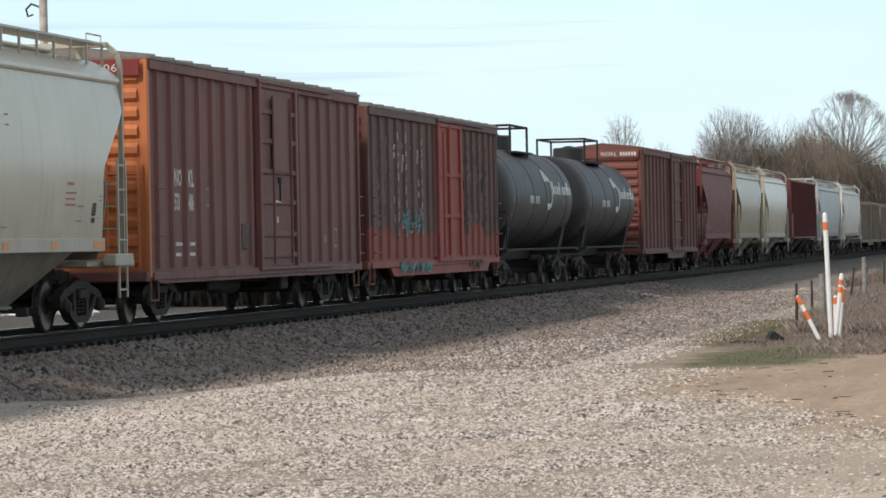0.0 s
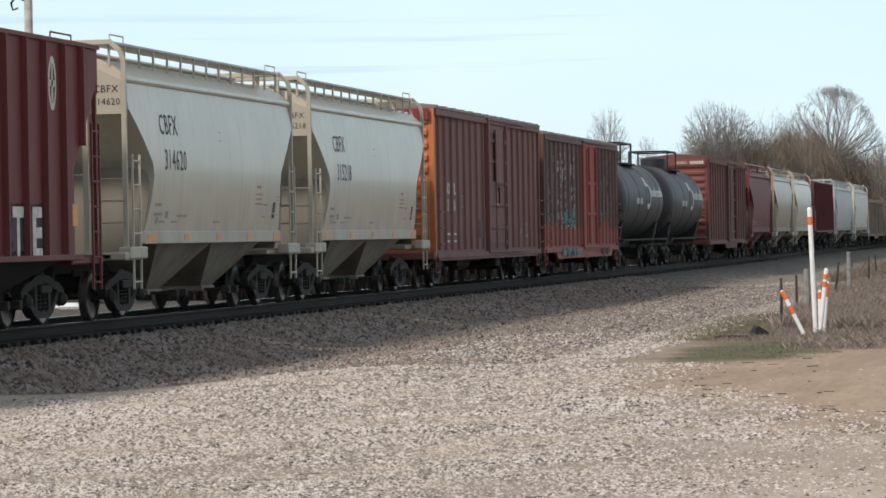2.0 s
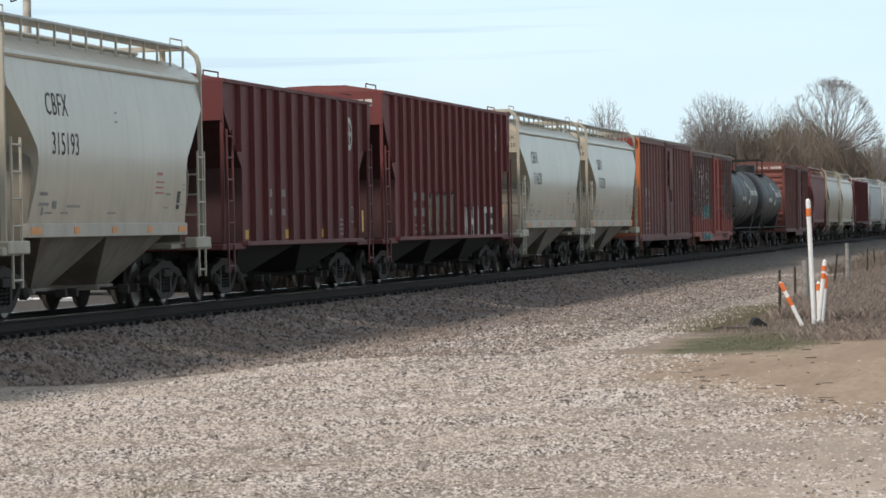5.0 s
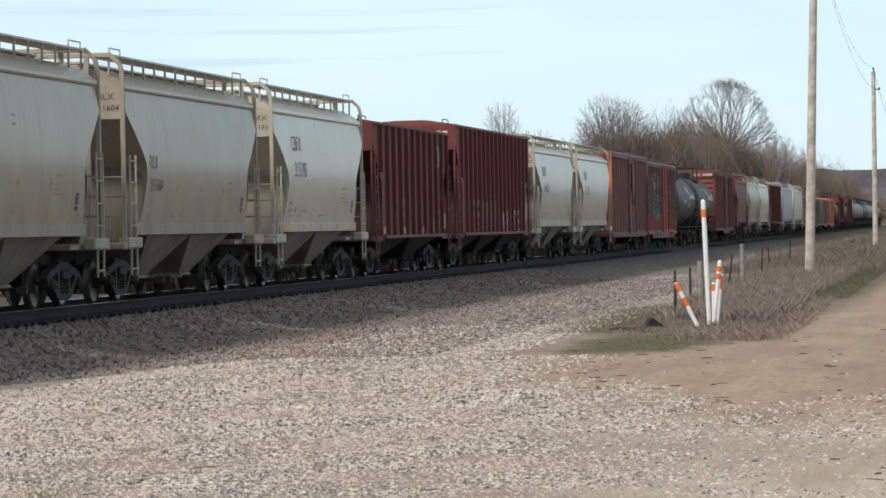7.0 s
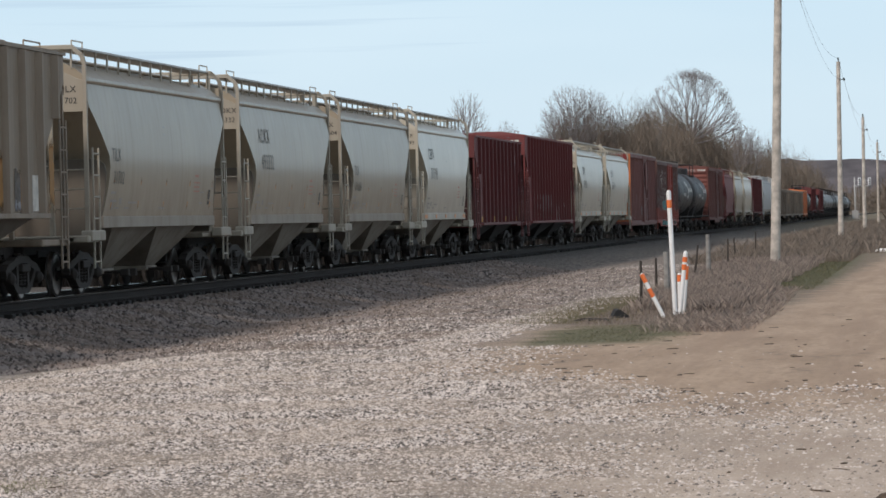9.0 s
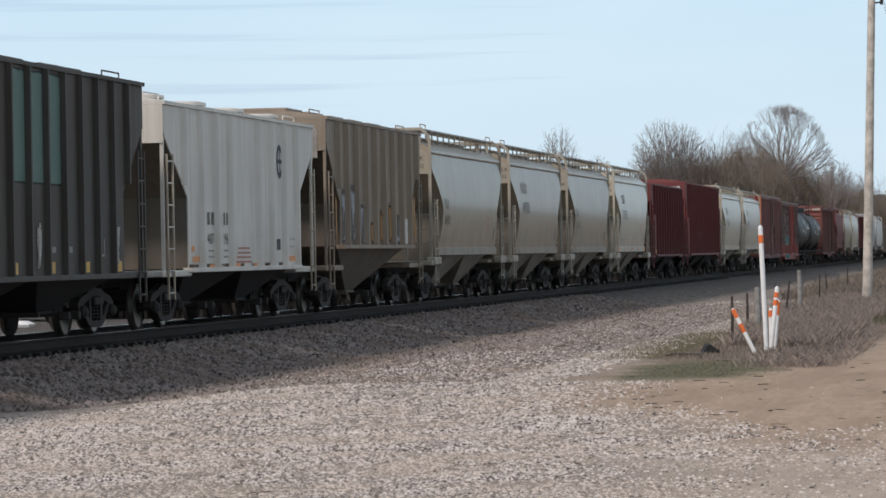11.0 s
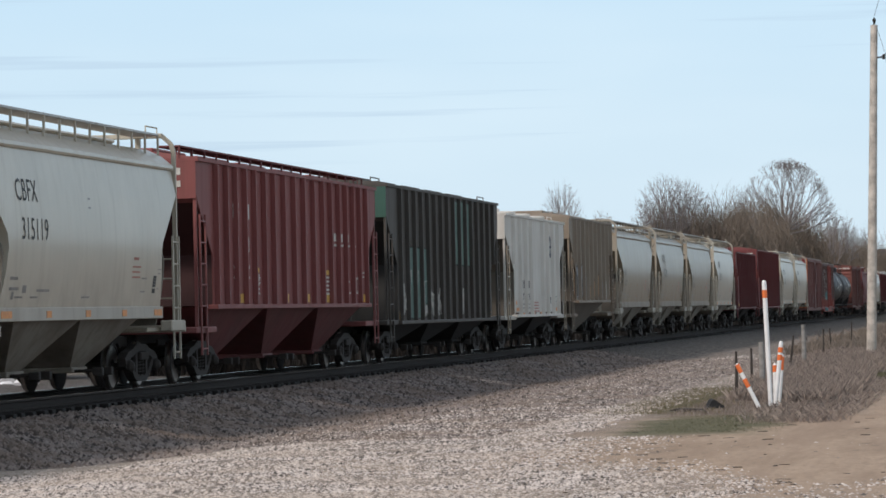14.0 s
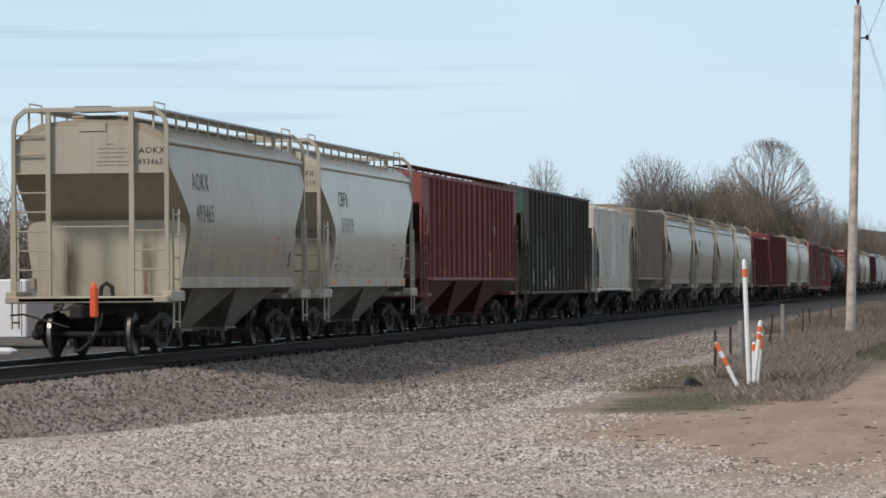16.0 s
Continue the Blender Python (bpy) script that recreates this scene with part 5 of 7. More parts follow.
    c = ribbed_hopper(18.65, MAROON, dict(label="maroon ribbed hopper car with white and silver graffiti", end_low=MAROON_SHADE, rib_at=[-7.73 + 0.966 * i for i in range(17)], z1=3.75, z2=2.45, bays=3, bay=UNDER, reflect=0, truck=2.5, hatch_h=0.24, hatches=4))
    place(c, 7.05, 25.65)
    dress_maroon(c, True)

    place(curved_hopper(13.5, CREAM, ENDPALE, dict(label=LBL, mark=("CBFX", "314620"), reflect=True)), 25.65, 39.2)
    place(curved_hopper(13.7, CREAM, ENDPALE, dict(label=LBL, mark=("CBFX", "315218"), reflect=True)), 39.2, 52.7)

    c = boxcar(17.35, BROWN, ORANGE, BROWN, dict(label="brown boxcar with ribbed sides and a rusty orange end", bright_corner=True, door_y=0.75, door_w=2.9, rib_at=(-7.55, -6.7, -5.8, -4.87, -3.97, -3.07, -2.15, -1.22, 2.72, 3.6, 4.55, 5.5, 6.45, 7.3), rails=(4.35, 3.86, 3.3, 2.72, 2.14, 1.52, 1.12), rods=(0.1, 1.5), skirt=(-7.9, 7.9), drop=0.16, roof=ROOFBROWN))
    place(c, 53.0, 70.25)
    dress_boxcar(c)
    c = boxcar(17.15, TAGGED, REDBROWN, BRIGHTRED, dict(label="graffiti-covered red-brown boxcar with a bright red door", top=4.3, sill=BRIGHTRED, door_w=2.9, door_y=1.15, double=True, rails=(4.15, 2.95, 1.95, 0.95), rib_at=(-7.6, -6.75, -5.85, -4.95, -4.05, -3.1, -2.2, -1.25, -0.55, 3.0, 3.7, 4.55, 5.4, 6.25, 7.1, 7.8), skirt=(-5.9, 6.8), roof=ROOFBROWN))
    place(c, 70.05, 87.2)
    dress_graffiti(c)
    t = tank_car(13.9, BLACK, dict(label="black tank car with white lettering and roof railing", marks=True))
    place(t, 87.2, 100.8)
    place(copy_car(t), 100.8, 115.4)
    c = boxcar(17.6, REDBROWN, RUSTRED, REDBROWN, dict(label="rust-red boxcar with corrugated red end", door_y=1.2, rails=(4.25, 3.5, 2.75, 2.0, 1.3, 0.95)))
    place(c, 115.4, 132.6)
    part("roof_board", MB().cbox(-1.3, 1.35, -c["_h"] - 0.13, -c["_h"] - 0.09, 4.17, 4.46, 0.01), RUSTRED, c)
    lettering(c, "NOKL", 0.2, 0.0, 4.25, LETTER_WHITE, lambda z: -c["_h"] - 0.135, 1.0, "rear")
    bars(c, [(0.68 + 0.1 * i, 0.75 + 0.1 * i, 4.25, 4.38) for i in range(6)], LETTER_WHITE, lambda z: -c["_h"] - 0.135, "number_block", "rear")

    far_h = curved_hopper(13.5, MAROON, MAROON, dict(label="maroon covered hopper car with curved sides", sill=MAROON, bay=MAROON))
    place(far_h, 132.6, 146.2)
    g = curved_hopper(12.9, GREY, GREY, dict(label=LBL))
    place(g, 146.2, 159.0)
    w = curved_hopper(13.9, CREAM, ENDPALE, dict(label="pale cream covered hopper car with curved sides"))
    place(w, 159.0, 173.2)
    mb_ = ribbed_hopper(18.2, MAROON_DARK, dict(label="dark maroon ribbed hopper car", top=4.2, bottom=1.25, end_low=MAROON_SHADE, ribs=15, bays=3, bay=UNDER))
    place(mb_, 173.2, 191.4)
    bl = curved_hopper(19.0, BLUEGREY, BLUEGREY, dict(label="pale blue-grey covered hopper car with smooth sides"))
    place(bl, 191.4, 210.7)
    wh = curved_hopper(18.5, WHITE, WHITE, dict(label="off-white covered hopper car with smooth sides"))
    place(wh, 210.7, 229.4)
    tb = boxcar(22.0, OLDWOOD, OLDWOOD, OLDWOOD, dict(label="low brown weathered car with ribbed sides", ribs=22, top=3.55))
    place(tb, 229.4, 251.6)
    place(copy_car(tb), 251.6, 274.0)
    place(copy_car(tb), 274.0, 296.4)
    ob = boxcar(14.0, ORANGE, ORANGE, ORANGE, dict(label="rusty orange car with ribbed sides", top=3.75))
    place(ob, 296.4, 310.4)
    y = 310.4
    gt = tank_car(13.9, GREYTANK, dict(label="grey tank car with roof railing"))
    first = True
    for kind in "kmkmkgggkkgggkkgk":
        if kind == "m":
            place(copy_car(mb_), y, y + 18.3)
            y += 18.3
            continue
        if kind == "k":
            place(copy_car(t), y, y + 14.0)
        elif first:
            place(gt, y, y + 14.0)
            first = False
        else:
            place(copy_car(gt), y, y + 14.0)
        y += 14.0


def copy_car(car):
    made = copy_thing(car, Matrix.Identity(4))
    for o in made.children_recursive:
        if o.name.startswith("wheel_set"):
            SPIN.append((o, o.location.y))
    return made


def hx_side(z):
    return 1.497


def dress_red(c):
    H = c["_h"]
    a = -H + 2.9
    bars(c, [(a, a + 0.22, 3.2, 3.5), (a + 0.3, a + 0.5, 3.2, 3.5), (a + 0.95, a + 1.15, 3.2, 3.5), (a + 1.22, a + 1.4, 3.2, 3.5)], LETTER_WHITE, hx_side, "word_block")
    bars(c, [(a + 0.3, a + 0.42, 2.55, 2.85), (a + 0.95, a + 1.1, 2.55, 2.85), (a + 1.2, a + 1.35, 2.55, 2.85)], LETTER_WHITE, hx_side, "number_block")
    bars(c, [(a, a + 0.4, 2.2, 2.28), (a + 0.95, a + 1.35, 2.2, 2.28), (a, a + 0.4, 2.0, 2.06), (a + 0.95, a + 1.35, 2.0, 2.06), (a + 1.9, a + 2.3, 2.02, 2.05), (a + 1.9, a + 2.3, 1.92, 1.95)], LETTER_WHITE, hx_side)
    for y in (3.84, 4.56, 5.26, 6.0):
        bars(c, [(y, y + 0.26, 2.9, 3.08), (y, y + 0.34, 2.79, 2.84)], LETTER_WHITE, hx_side, "emblem_block")
    for y in (2.92, -4.0):
        bars(c, [(y, y + 0.36, 2.06 - 0.09 * i, 2.10 - 0.09 * i) for i in range(5)], LETTER_WHITE, hx_side)
        bars(c, [(y, y + 0.36, 2.14, 2.24)], REFLECT_Y, hx_side, "yellow_label")
    bars(c, [(6.28, 6.32, 1.72, 2.1), (6.5, 6.54, 1.72, 2.1), (6.32, 6.5, 2.06, 2.1), (6.32, 6.5, 1.72, 1.76), (5.3, 5.55, 1.98, 2.02), (5.3, 5.65, 1.72, 1.76), (7.0, 7.3, 2.2, 2.23), (7.0, 7.25, 2.1, 2.13)], LETTER_WHITE, hx_side)
    bars(c, [(-0.9, -0.1, 3.95, 4.05), (0.5, 1.2, 3.95, 4.08), (0.5, 1.2, 3.72, 3.84)], LETTER_WHITE, lambda z: -H - 0.03, face="rear")


def dress_green(c):
    H = c["_h"]
    for y0, w, z0, z1 in ((0.76, 0.84, 2.5, 4.3), (1.74, 0.84, 2.5, 4.3), (2.72, 0.84, 2.5, 4.3), (-6.08, 0.84, 1.08, 2.94), (-5.1, 0.84, 1.08, 2.94), (-4.12, 0.84, 1.46, 2.92)):
        part("paint_patch", MB().box(1.49, 1.498, y0, y0 + w, z0, z1), PATCHGREEN, c, "pale green repaint patch")
    lettering(c, "19", 0.50, -5.80, 2.0, LETTER_WHITE, lambda z: 1.502, 0.62)
    lettering(c, "011", 0.50, -4.84, 2.0, LETTER_WHITE, lambda z: 1.502, 0.5)
    rng = random.Random(8)
    for y0, w, hgt in ((-6.75, 0.4, 0.85), (-3.8, 0.5, 0.3), (-3.0, 0.6, 0.75), (-2.0, 0.6, 0.75), (-1.45, 0.4, 0.5), (2.1, 0.25, 0.75), (6.75, 0.25, 0.75)):
        mb = MB()
        for k in range(4):
            p = [(1.51, y0 + rng.uniform(0, w), 1.15 + rng.uniform(0, hgt)) for _ in range(5)]
            for a, b in zip(p, p[1:]):
                mb.bar(a, b, 0.01, 0.024, (1, 0, 0))
        tagged(part("graffiti", mb, LETTER_WHITE, c, "white spray-painted scrawl"), kind="stuff")
    loop = [(1.508, y, z) for y, z in ((-3.72, 1.15), (-3.72, 2.05), (-2.95, 2.07), (-2.9, 1.15), (-2.62, 1.75), (-2.2, 1.7), (-2.0, 1.2), (-1.7, 1.72), (-1.3, 1.2))]
    part("graffiti_outline", MB().tube(loop, 0.012, 4), LETTER_WHITE, c, "white spray-painted outline")
    bars(c, [(2.95, 3.2, 1.42, 1.52), (3.95, 4.15, 1.42, 1.52), (5.85, 5.89, 1.35, 1.65), (6.05, 6.09, 1.35, 1.65), (5.89, 6.05, 1.35, 1.39)], LETTER_GREY, hx_side)
    bars(c, [(0.2, 1.1, 4.02, 4.3)], LETTER_GREY, lambda z: -H - 0.03, "pale_panel", "rear")
    part("paint_patch", MB().box(-1.2, 1.2, -H - 0.028, -H - 0.02, 3.9, 4.3), PATCHGREEN, c, "pale patch")


def dress_white(c):
    H = c["_h"]
    for y0, w in ((-3.29, 0.28), (-2.96, 0.28), (-1.98, 0.2), (-1.75, 0.2)):
        bars(c, [(y0 + 0.03, y0 + w - 0.05, 1.93, 2.17)], LETTER_DIM, hx_side, "word_block")
    lettering(c, "407", 0.30, -3.27, 1.56, LETTER_BLACK, hx_side, 1.05)
    lettering(c, "196", 0.30, -1.98, 1.56, LETTER_BLACK, hx_side, 0.85)
    oval(c, 3.1, 3.29, 0.27, 0.36, LETTER_BLUE, hx_side)
    oval(c, 3.1, 3.29, 0.17, 0.24, WHITE, lambda z: 1.501, "emblem_field")
    bars(c, [(2.90, 3.30, 3.25, 3.33)], LETTER_BLUE, lambda z: 1.505, "emblem_cross")
    bars(c, [(3.06, 3.14, 3.05, 3.53)], LETTER_BLUE, lambda z: 1.507, "emblem_cross")
    bars(c, [(2.74, 3.09, 1.44, 1.67)], LETTER_BLACK, hx_side, "test_panel")
    for y0, w, z0 in ((-4.43, 0.6, 1.22), (-4.5, 0.2, 1.42), (-3.12, 0.5, 1.06), (-0.92, 0.36, 1.07), (0.62, 0.35, 1.07), (3.95, 0.6, 1.20)):
        part("rust_patch", MB().box(1.49, 1.497, y0, y0 + w, z0, z0 + 0.11), REFLECT, c, "orange reflector tape")
    for y0, w in ((-4.8, 0.9), (-3.4, 0.8), (-2.1, 0.8), (-0.9, 0.7), (0.4, 0.8), (1.6, 0.8), (2.9, 0.8)):
        part("rust_run", MB().box(1.49, 1.494, y0, y0 + w, 1.06, 1.06 + 0.13), RUSTRUN, c, "orange rust along the lower edge")
    bars(c, [(-0.75 - 0.06 * i, 0.25 + 0.06 * i, 1.46 - 0.09 * i, 1.50 - 0.09 * i) for i in range(4)], LETTER_RED, hx_side)
    bars(c, [(-3.2, -2.75, 1.42, 1.45), (-3.2, -2.75, 1.3, 1.33), (-1.98, -1.6, 1.42, 1.45), (-1.98, -1.6, 1.3, 1.33), (4.0, 4.5, 1.66, 1.68), (4.0, 4.4, 1.5, 1.52)], LETTER_GREY, hx_side)


def dress_tan(c):
    H = c["_h"]
    rng = random.Random(12)
    for y0, w, z0, z1 in ((-4.28, 0.42, 1.56, 2.85), (-3.22, 0.5, 1.56, 2.95), (-2.05, 0.42, 1.56, 2.5), (2.5, 0.4, 1.56, 2.2)):
        part("graffiti", MB().box(1.49, 1.497, y0, y0 + w, z0, z1), SILVERFILL2, c, "faded silver spray paint")
        mb = MB()
        for k in range(4):
            a = (1.503, y0 + rng.uniform(0.03, w * 0.7), z0 + rng.uniform(0.05, 0.25))
            mb.bar(a, (1.503, a[1] + rng.uniform(-0.05, 0.12), a[2] + rng.uniform(0.3, 0.75)), 0.008, 0.05, (1, 0, 0))
        tagged(part("graffiti", mb, LETTER_GREY, c, "faded pale spray-painted marks"), kind="stuff")
    for y0, w, z0, z1 in ((-5.0, 0.2, 1.54, 2.7), (-0.85, 0.4, 1.54, 2.1), (0.3, 0.4, 1.54, 2.4), (1.45, 0.42, 1.54, 2.6), (2.65, 0.35, 1.54, 2.3), (4.75, 0.4, 1.54, 2.9)):
        part("rust_patch", MB().box(1.49, 1.4965, y0, y0 + w, z0, z1), OCHRERUN, c, "yellow-orange rust stain")
    part("label_panel", MB().box(1.49, 1.499, 3.66, 4.06, 1.58, 2.2), LETTER_WHITE, c, "pale label panel")
    part("pale_panel", MB().box(0.2, 1.3, -H - 0.03, -H - 0.02, 3.5, 4.15), LETTER_GREY, c, "pale stencil panel")
    for z in (3.62, 3.9):
        bars(c, [(0.5 + 0.16 * i, 0.6 + 0.16 * i, z, z + 0.14) for i in range(4)], LETTER_BLACK, lambda z_: -H - 0.033, "stencil_block", "rear")


def dress_maroon(c, tall):
    H = c["_h"]
    y = 6.32 if tall else 4.36
    zc = 3.75 if tall else 3.37
    oval(c, y, zc, 0.20 if tall else 0.28, 0.42 if tall else 0.36, LETTER_WHITE, hx_side, hole=0.72)
    bars(c, [(y - 0.14, y + 0.14, zc - 0.05, zc + 0.05), (y - 0.04, y + 0.04, zc - 0.28, zc + 0.28)], LETTER_WHITE, hx_side, "emblem_cross")
    if tall:
        for z in (1.97, 1.60):
            bars(c, [(y0, y0 + 0.2, z, z + 0.19) for y0 in (-5.21, -4.96, -4.26, -4.05)], LETTER_GREY, hx_side, "word_block" if z > 1.8 else "number_block")
        bars(c, [(y0, y0 + 0.25, z, z + 0.05) for y0 in (-5.1, -4.2) for z in (1.2, 1.35)], LETTER_GREY, hx_side)
        bars(c, [(0.50 + 0.2 * i, 0.66 + 0.2 * i, 4.10, 4.26) for i in range(4)], LETTER_WHITE, lambda z: -H - 0.03, "word_block", "rear")
        lettering(c, "645", 0.23, 0.80, 3.80, LETTER_WHITE, lambda z: -H - 0.03, 1.05, "rear")
        rng = random.Random(5)
        for i in range(4):
            y0 = -3.40 + i * 0.949
            part("graffiti", MB().box(1.49, 1.497, y0 - 0.3, y0 + 0.55, 1.08, 2.1 + rng.uniform(-0.05, 0.15)), SILVERFILL, c, "silver and ochre spray-painted fill")
            part("graffiti", MB().box(1.497, 1.5, y0 + 0.02, y0 + 0.16, 1.12, 1.9), OCHRERUN, c, "ochre spray-painted shade")
            part("graffiti", MB().box(1.497, 1.5, y0 + 0.3, y0 + 0.42, 1.3, 1.75), DARKFILL, c, "dark spray-painted shade")
            part("graffiti", MB().bar((1.506, y0 + 0.28, 1.5), (1.506, y0 + 0.36, 2.15), 0.01, 0.035, (1, 0, 0)), LETTER_GREY, c, "white spray-painted edge")
        for ch, y0, y1 in (("W", 1.42, 2.0), ("H", 2.36, 2.8), ("I", 3.30, 3.52), ("T", 4.24, 4.78), ("E", 5.2, 5.68)):
            ob = lettering(c, ch, 1.05, 0.0, 1.10, LETTER_WHITE, lambda z: 1.503, 1.0, name="graffiti_letter", bold=0.035)
            lo, hi = min(v.co.y for v in ob.data.vertices), max(v.co.y for v in ob.data.vertices)
            for v in ob.data.vertices:
                v.co.y = y0 + (v.co.y - lo) * (y1 - y0) / (hi - lo)
            part("graffiti", MB().box(1.49, 1.4975, y0 - 0.15, y1 + 0.12, 1.08, 1.9), DARKFILL, c, "dark spray-painted backing")
        part("yellow_label", MB().box(1.49, 1.497, 7.27, 7.55, 1.56, 1.91), REFLECT, c)
    else:
        bars(c, [(-3.22, -3.06, 1.97, 2.12), (-3.02, -2.86, 1.97, 2.12), (-2.02, -1.90, 1.97, 2.12), (-1.87, -1.75, 1.97, 2.12)], LETTER_GREY, hx_side, "word_block")
        bars(c, [(-3.22, -3.06, 1.61, 1.74), (-3.02, -2.86, 1.61, 1.74), (-2.02, -1.90, 1.61, 1.74), (-1.87, -1.75, 1.61, 1.74)], LETTER_GREY, hx_side, "number_block")
        bars(c, [(4.38, 4.42, 1.45, 1.8), (4.62, 4.66, 1.45, 1.8), (4.42, 4.62, 1.45, 1.49), (4.42, 4.62, 1.76, 1.8)], LETTER_GREY, hx_side, "test_panel")
        bars(c, [(3.3, 3.6, 1.5 - 0.1 * i, 1.54 - 0.1 * i) for i in range(4)], LETTER_GREY, hx_side)
        part("yellow_label", MB().box(1.49, 1.497, 5.52, 5.68, 1.25, 1.72), REFLECT_Y, c)


def dress_boxcar(c):
    H = c["_h"]
    xs = lambda z: 1.408
    for text, y0, z, k in (("NO", -6.45, 2.40, 0.84), ("KL", -5.54, 2.40, 0.84), ("533", -6.45, 1.98, 0.60), ("406", -5.54, 1.98, 0.60)):
        lettering(c, text, 0.40, y0, z - 0.03, LETTER_WHITE, xs, k * 0.88, bold=0.014)
    bars(c, [(-6.42, -6.0, 1.33, 1.39), (-5.5, -5.15, 1.33, 1.39), (-6.42, -6.05, 1.15, 1.21), (-5.5, -5.15, 1.15, 1.21)], LETTER_WHITE, xs)
    bars(c, [(-H + 3.3, -H + 3.42, 2.12, 2.2)], LETTER_GREY, xs)
    bars(c, [(4.95, 5.1, 1.35, 1.5), (5.85, 5.9, 1.25, 1.65), (6.1, 6.15, 1.25, 1.65), (5.9, 6.1, 1.25, 1.3), (5.9, 6.1, 1.6, 1.65)], LETTER_GREY, xs)
    part("roof_board", MB().cbox(-1.3, 1.35, -H - 0.13, -H - 0.09, 4.17, 4.46, 0.01), SIGNRED, c)
    lettering(c, "NOKL 533406", 0.19, -0.55, 4.25, LETTER_WHITE, lambda z: -H - 0.135, 1.25, "rear")
    part("defect_card_box", MB().cbox(1.41, 1.46, -2.0, -1.5, 1.25, 1.72, 0.01), DOORSHEET, c)
    # unpainted sheet on the door
    part("door_sheet", MB().cbox(1.515, 1.535, 0.28, 1.48, 2.72, 4.12, 0.004), BROWN, c, "smooth replacement sheet on the door")
    part("door_lock", MB().cbox(1.52, 1.56, 0.55, 0.75, 2.50, 2.62, 0.01).tube([(1.545, 0.65, 2.52), (1.545, 0.65, 2.16)], 0.02, 6), UNDER, c)
    bars(c, [(0.40, 0.62, 2.13, 2.17), (0.66, 0.8, 2.13, 2.17)], LETTER_WHITE, lambda z: 1.515)
    bars(c, [(0.70, 0.80, 1.74, 1.86)], LETTER_WHITE, lambda z: 1.463)
    bars(c, [(-4.35, -4.15, 2.02, 2.06), (-4.35, -4.15, 2.32, 2.36), (-4.35, -4.31, 2.06, 2.32), (-4.19, -4.15, 2.06, 2.32)], LETTER_GREY, lambda z: 1.408)


def dress_graffiti(c):
    H = c["_h"]
    xs = lambda z: 1.407
    rng = random.Random(21)
    RIBS = (-7.6, -6.75, -5.85, -4.95, -4.05, -3.1, -2.2, -1.25, -0.55, 3.0, 3.7, 4.55, 5.4, 6.25, 7.1, 7.8)
    PY = lambda i: RIBS[i]
    for y0, mat in ((PY(1), LETTER_GREY), (PY(2), LETTER_GREY), (PY(3), LETTER_WHITE), (PY(4), LETTER_WHITE), (PY(5), LETTER_GREY), (PY(6), LETTER_WHITE), (PY(10), LETTER_DIM), (PY(11), LETTER_GREY), (PY(12), LETTER_GREY), (PY(13), LETTER_DIM)):
        mb = MB()
        for k in range(8):
            a = (1.466, y0 + rng.uniform(-0.04, 0.04), 1.45 + 0.3 * k + rng.uniform(0, 0.1))
            mb.bar(a, (1.466, y0 + rng.uniform(-0.04, 0.04), a[2] + rng.uniform(0.08, 0.24)), 0.006, 0.03, (1, 0, 0))
        for k in range(5):
            a = (1.408, y0 - 0.12 - rng.uniform(0, 0.2), rng.uniform(1.6, 3.5))
            mb.bar(a, (1.408, a[1] + rng.uniform(-0.1, 0.1), a[2] + rng.uniform(0.1, 0.3)), 0.008, 0.05, (1, 0, 0))
        tagged(part("graffiti", mb, mat, c, "pale spray-painted tags"), kind="stuff")
    for y0, z0 in ((-4.4, 1.5), (-3.6, 1.45), (-2.8, 1.5)):
        mb = MB()
        for k in range(7):
            a = (1.496, y0 + rng.uniform(0, 0.7), z0 + rng.uniform(0, 0.5))
            mb.bar(a, (1.496, a[1] + rng.uniform(-0.3, 0.3), a[2] + rng.uniform(-0.3, 0.4)), 0.008, 0.045, (1, 0, 0))
        tagged(part("graffiti", mb, TEAL, c, "teal and white spray-painted tag"), kind="stuff")
    for y0 in (-5.2, -4.2, -3.2, -2.3, 3.6, 4.8):
        mb = MB()
        for k in range(7):
            a = (1.494, y0 + rng.uniform(0, 0.8), 0.6 + rng.uniform(0, 0.12))
            mb.bar(a, (1.494, a[1] + rng.uniform(-0.3, 0.3), a[2] + rng.uniform(0.12, 0.25)), 0.008, 0.05, (1, 0, 0))
        tagged(part("graffiti", mb, TEAL if y0 < 0 else LETTER_GREY, c, "pale teal spray-painted scrawl"), kind="stuff")


train()
# ======== lot and verge: marker posts, fence, poles ========
def marker_post(x, y, h, lean_x, bands, label, r=0.055):
    m = thing("marker_post", label, "marker post", "marker posts", pose(x, y, 0.0, 0, lean_x, 0))
    part("pole_tube", MB().lathe([(-0.2, r), (h - 0.06, r), (h - 0.02, r * 0.85), (h, r * 0.4)], "z", seg=16), POSTWHITE, m, smooth=40)
    for lo, hi in bands:
        part("sleeve", MB().lathe([(lo, r), (lo, r + 0.004), (hi, r + 0.004), (hi, r)], "z", seg=16), POSTORANGE, m, "orange band", smooth=40)
    return m


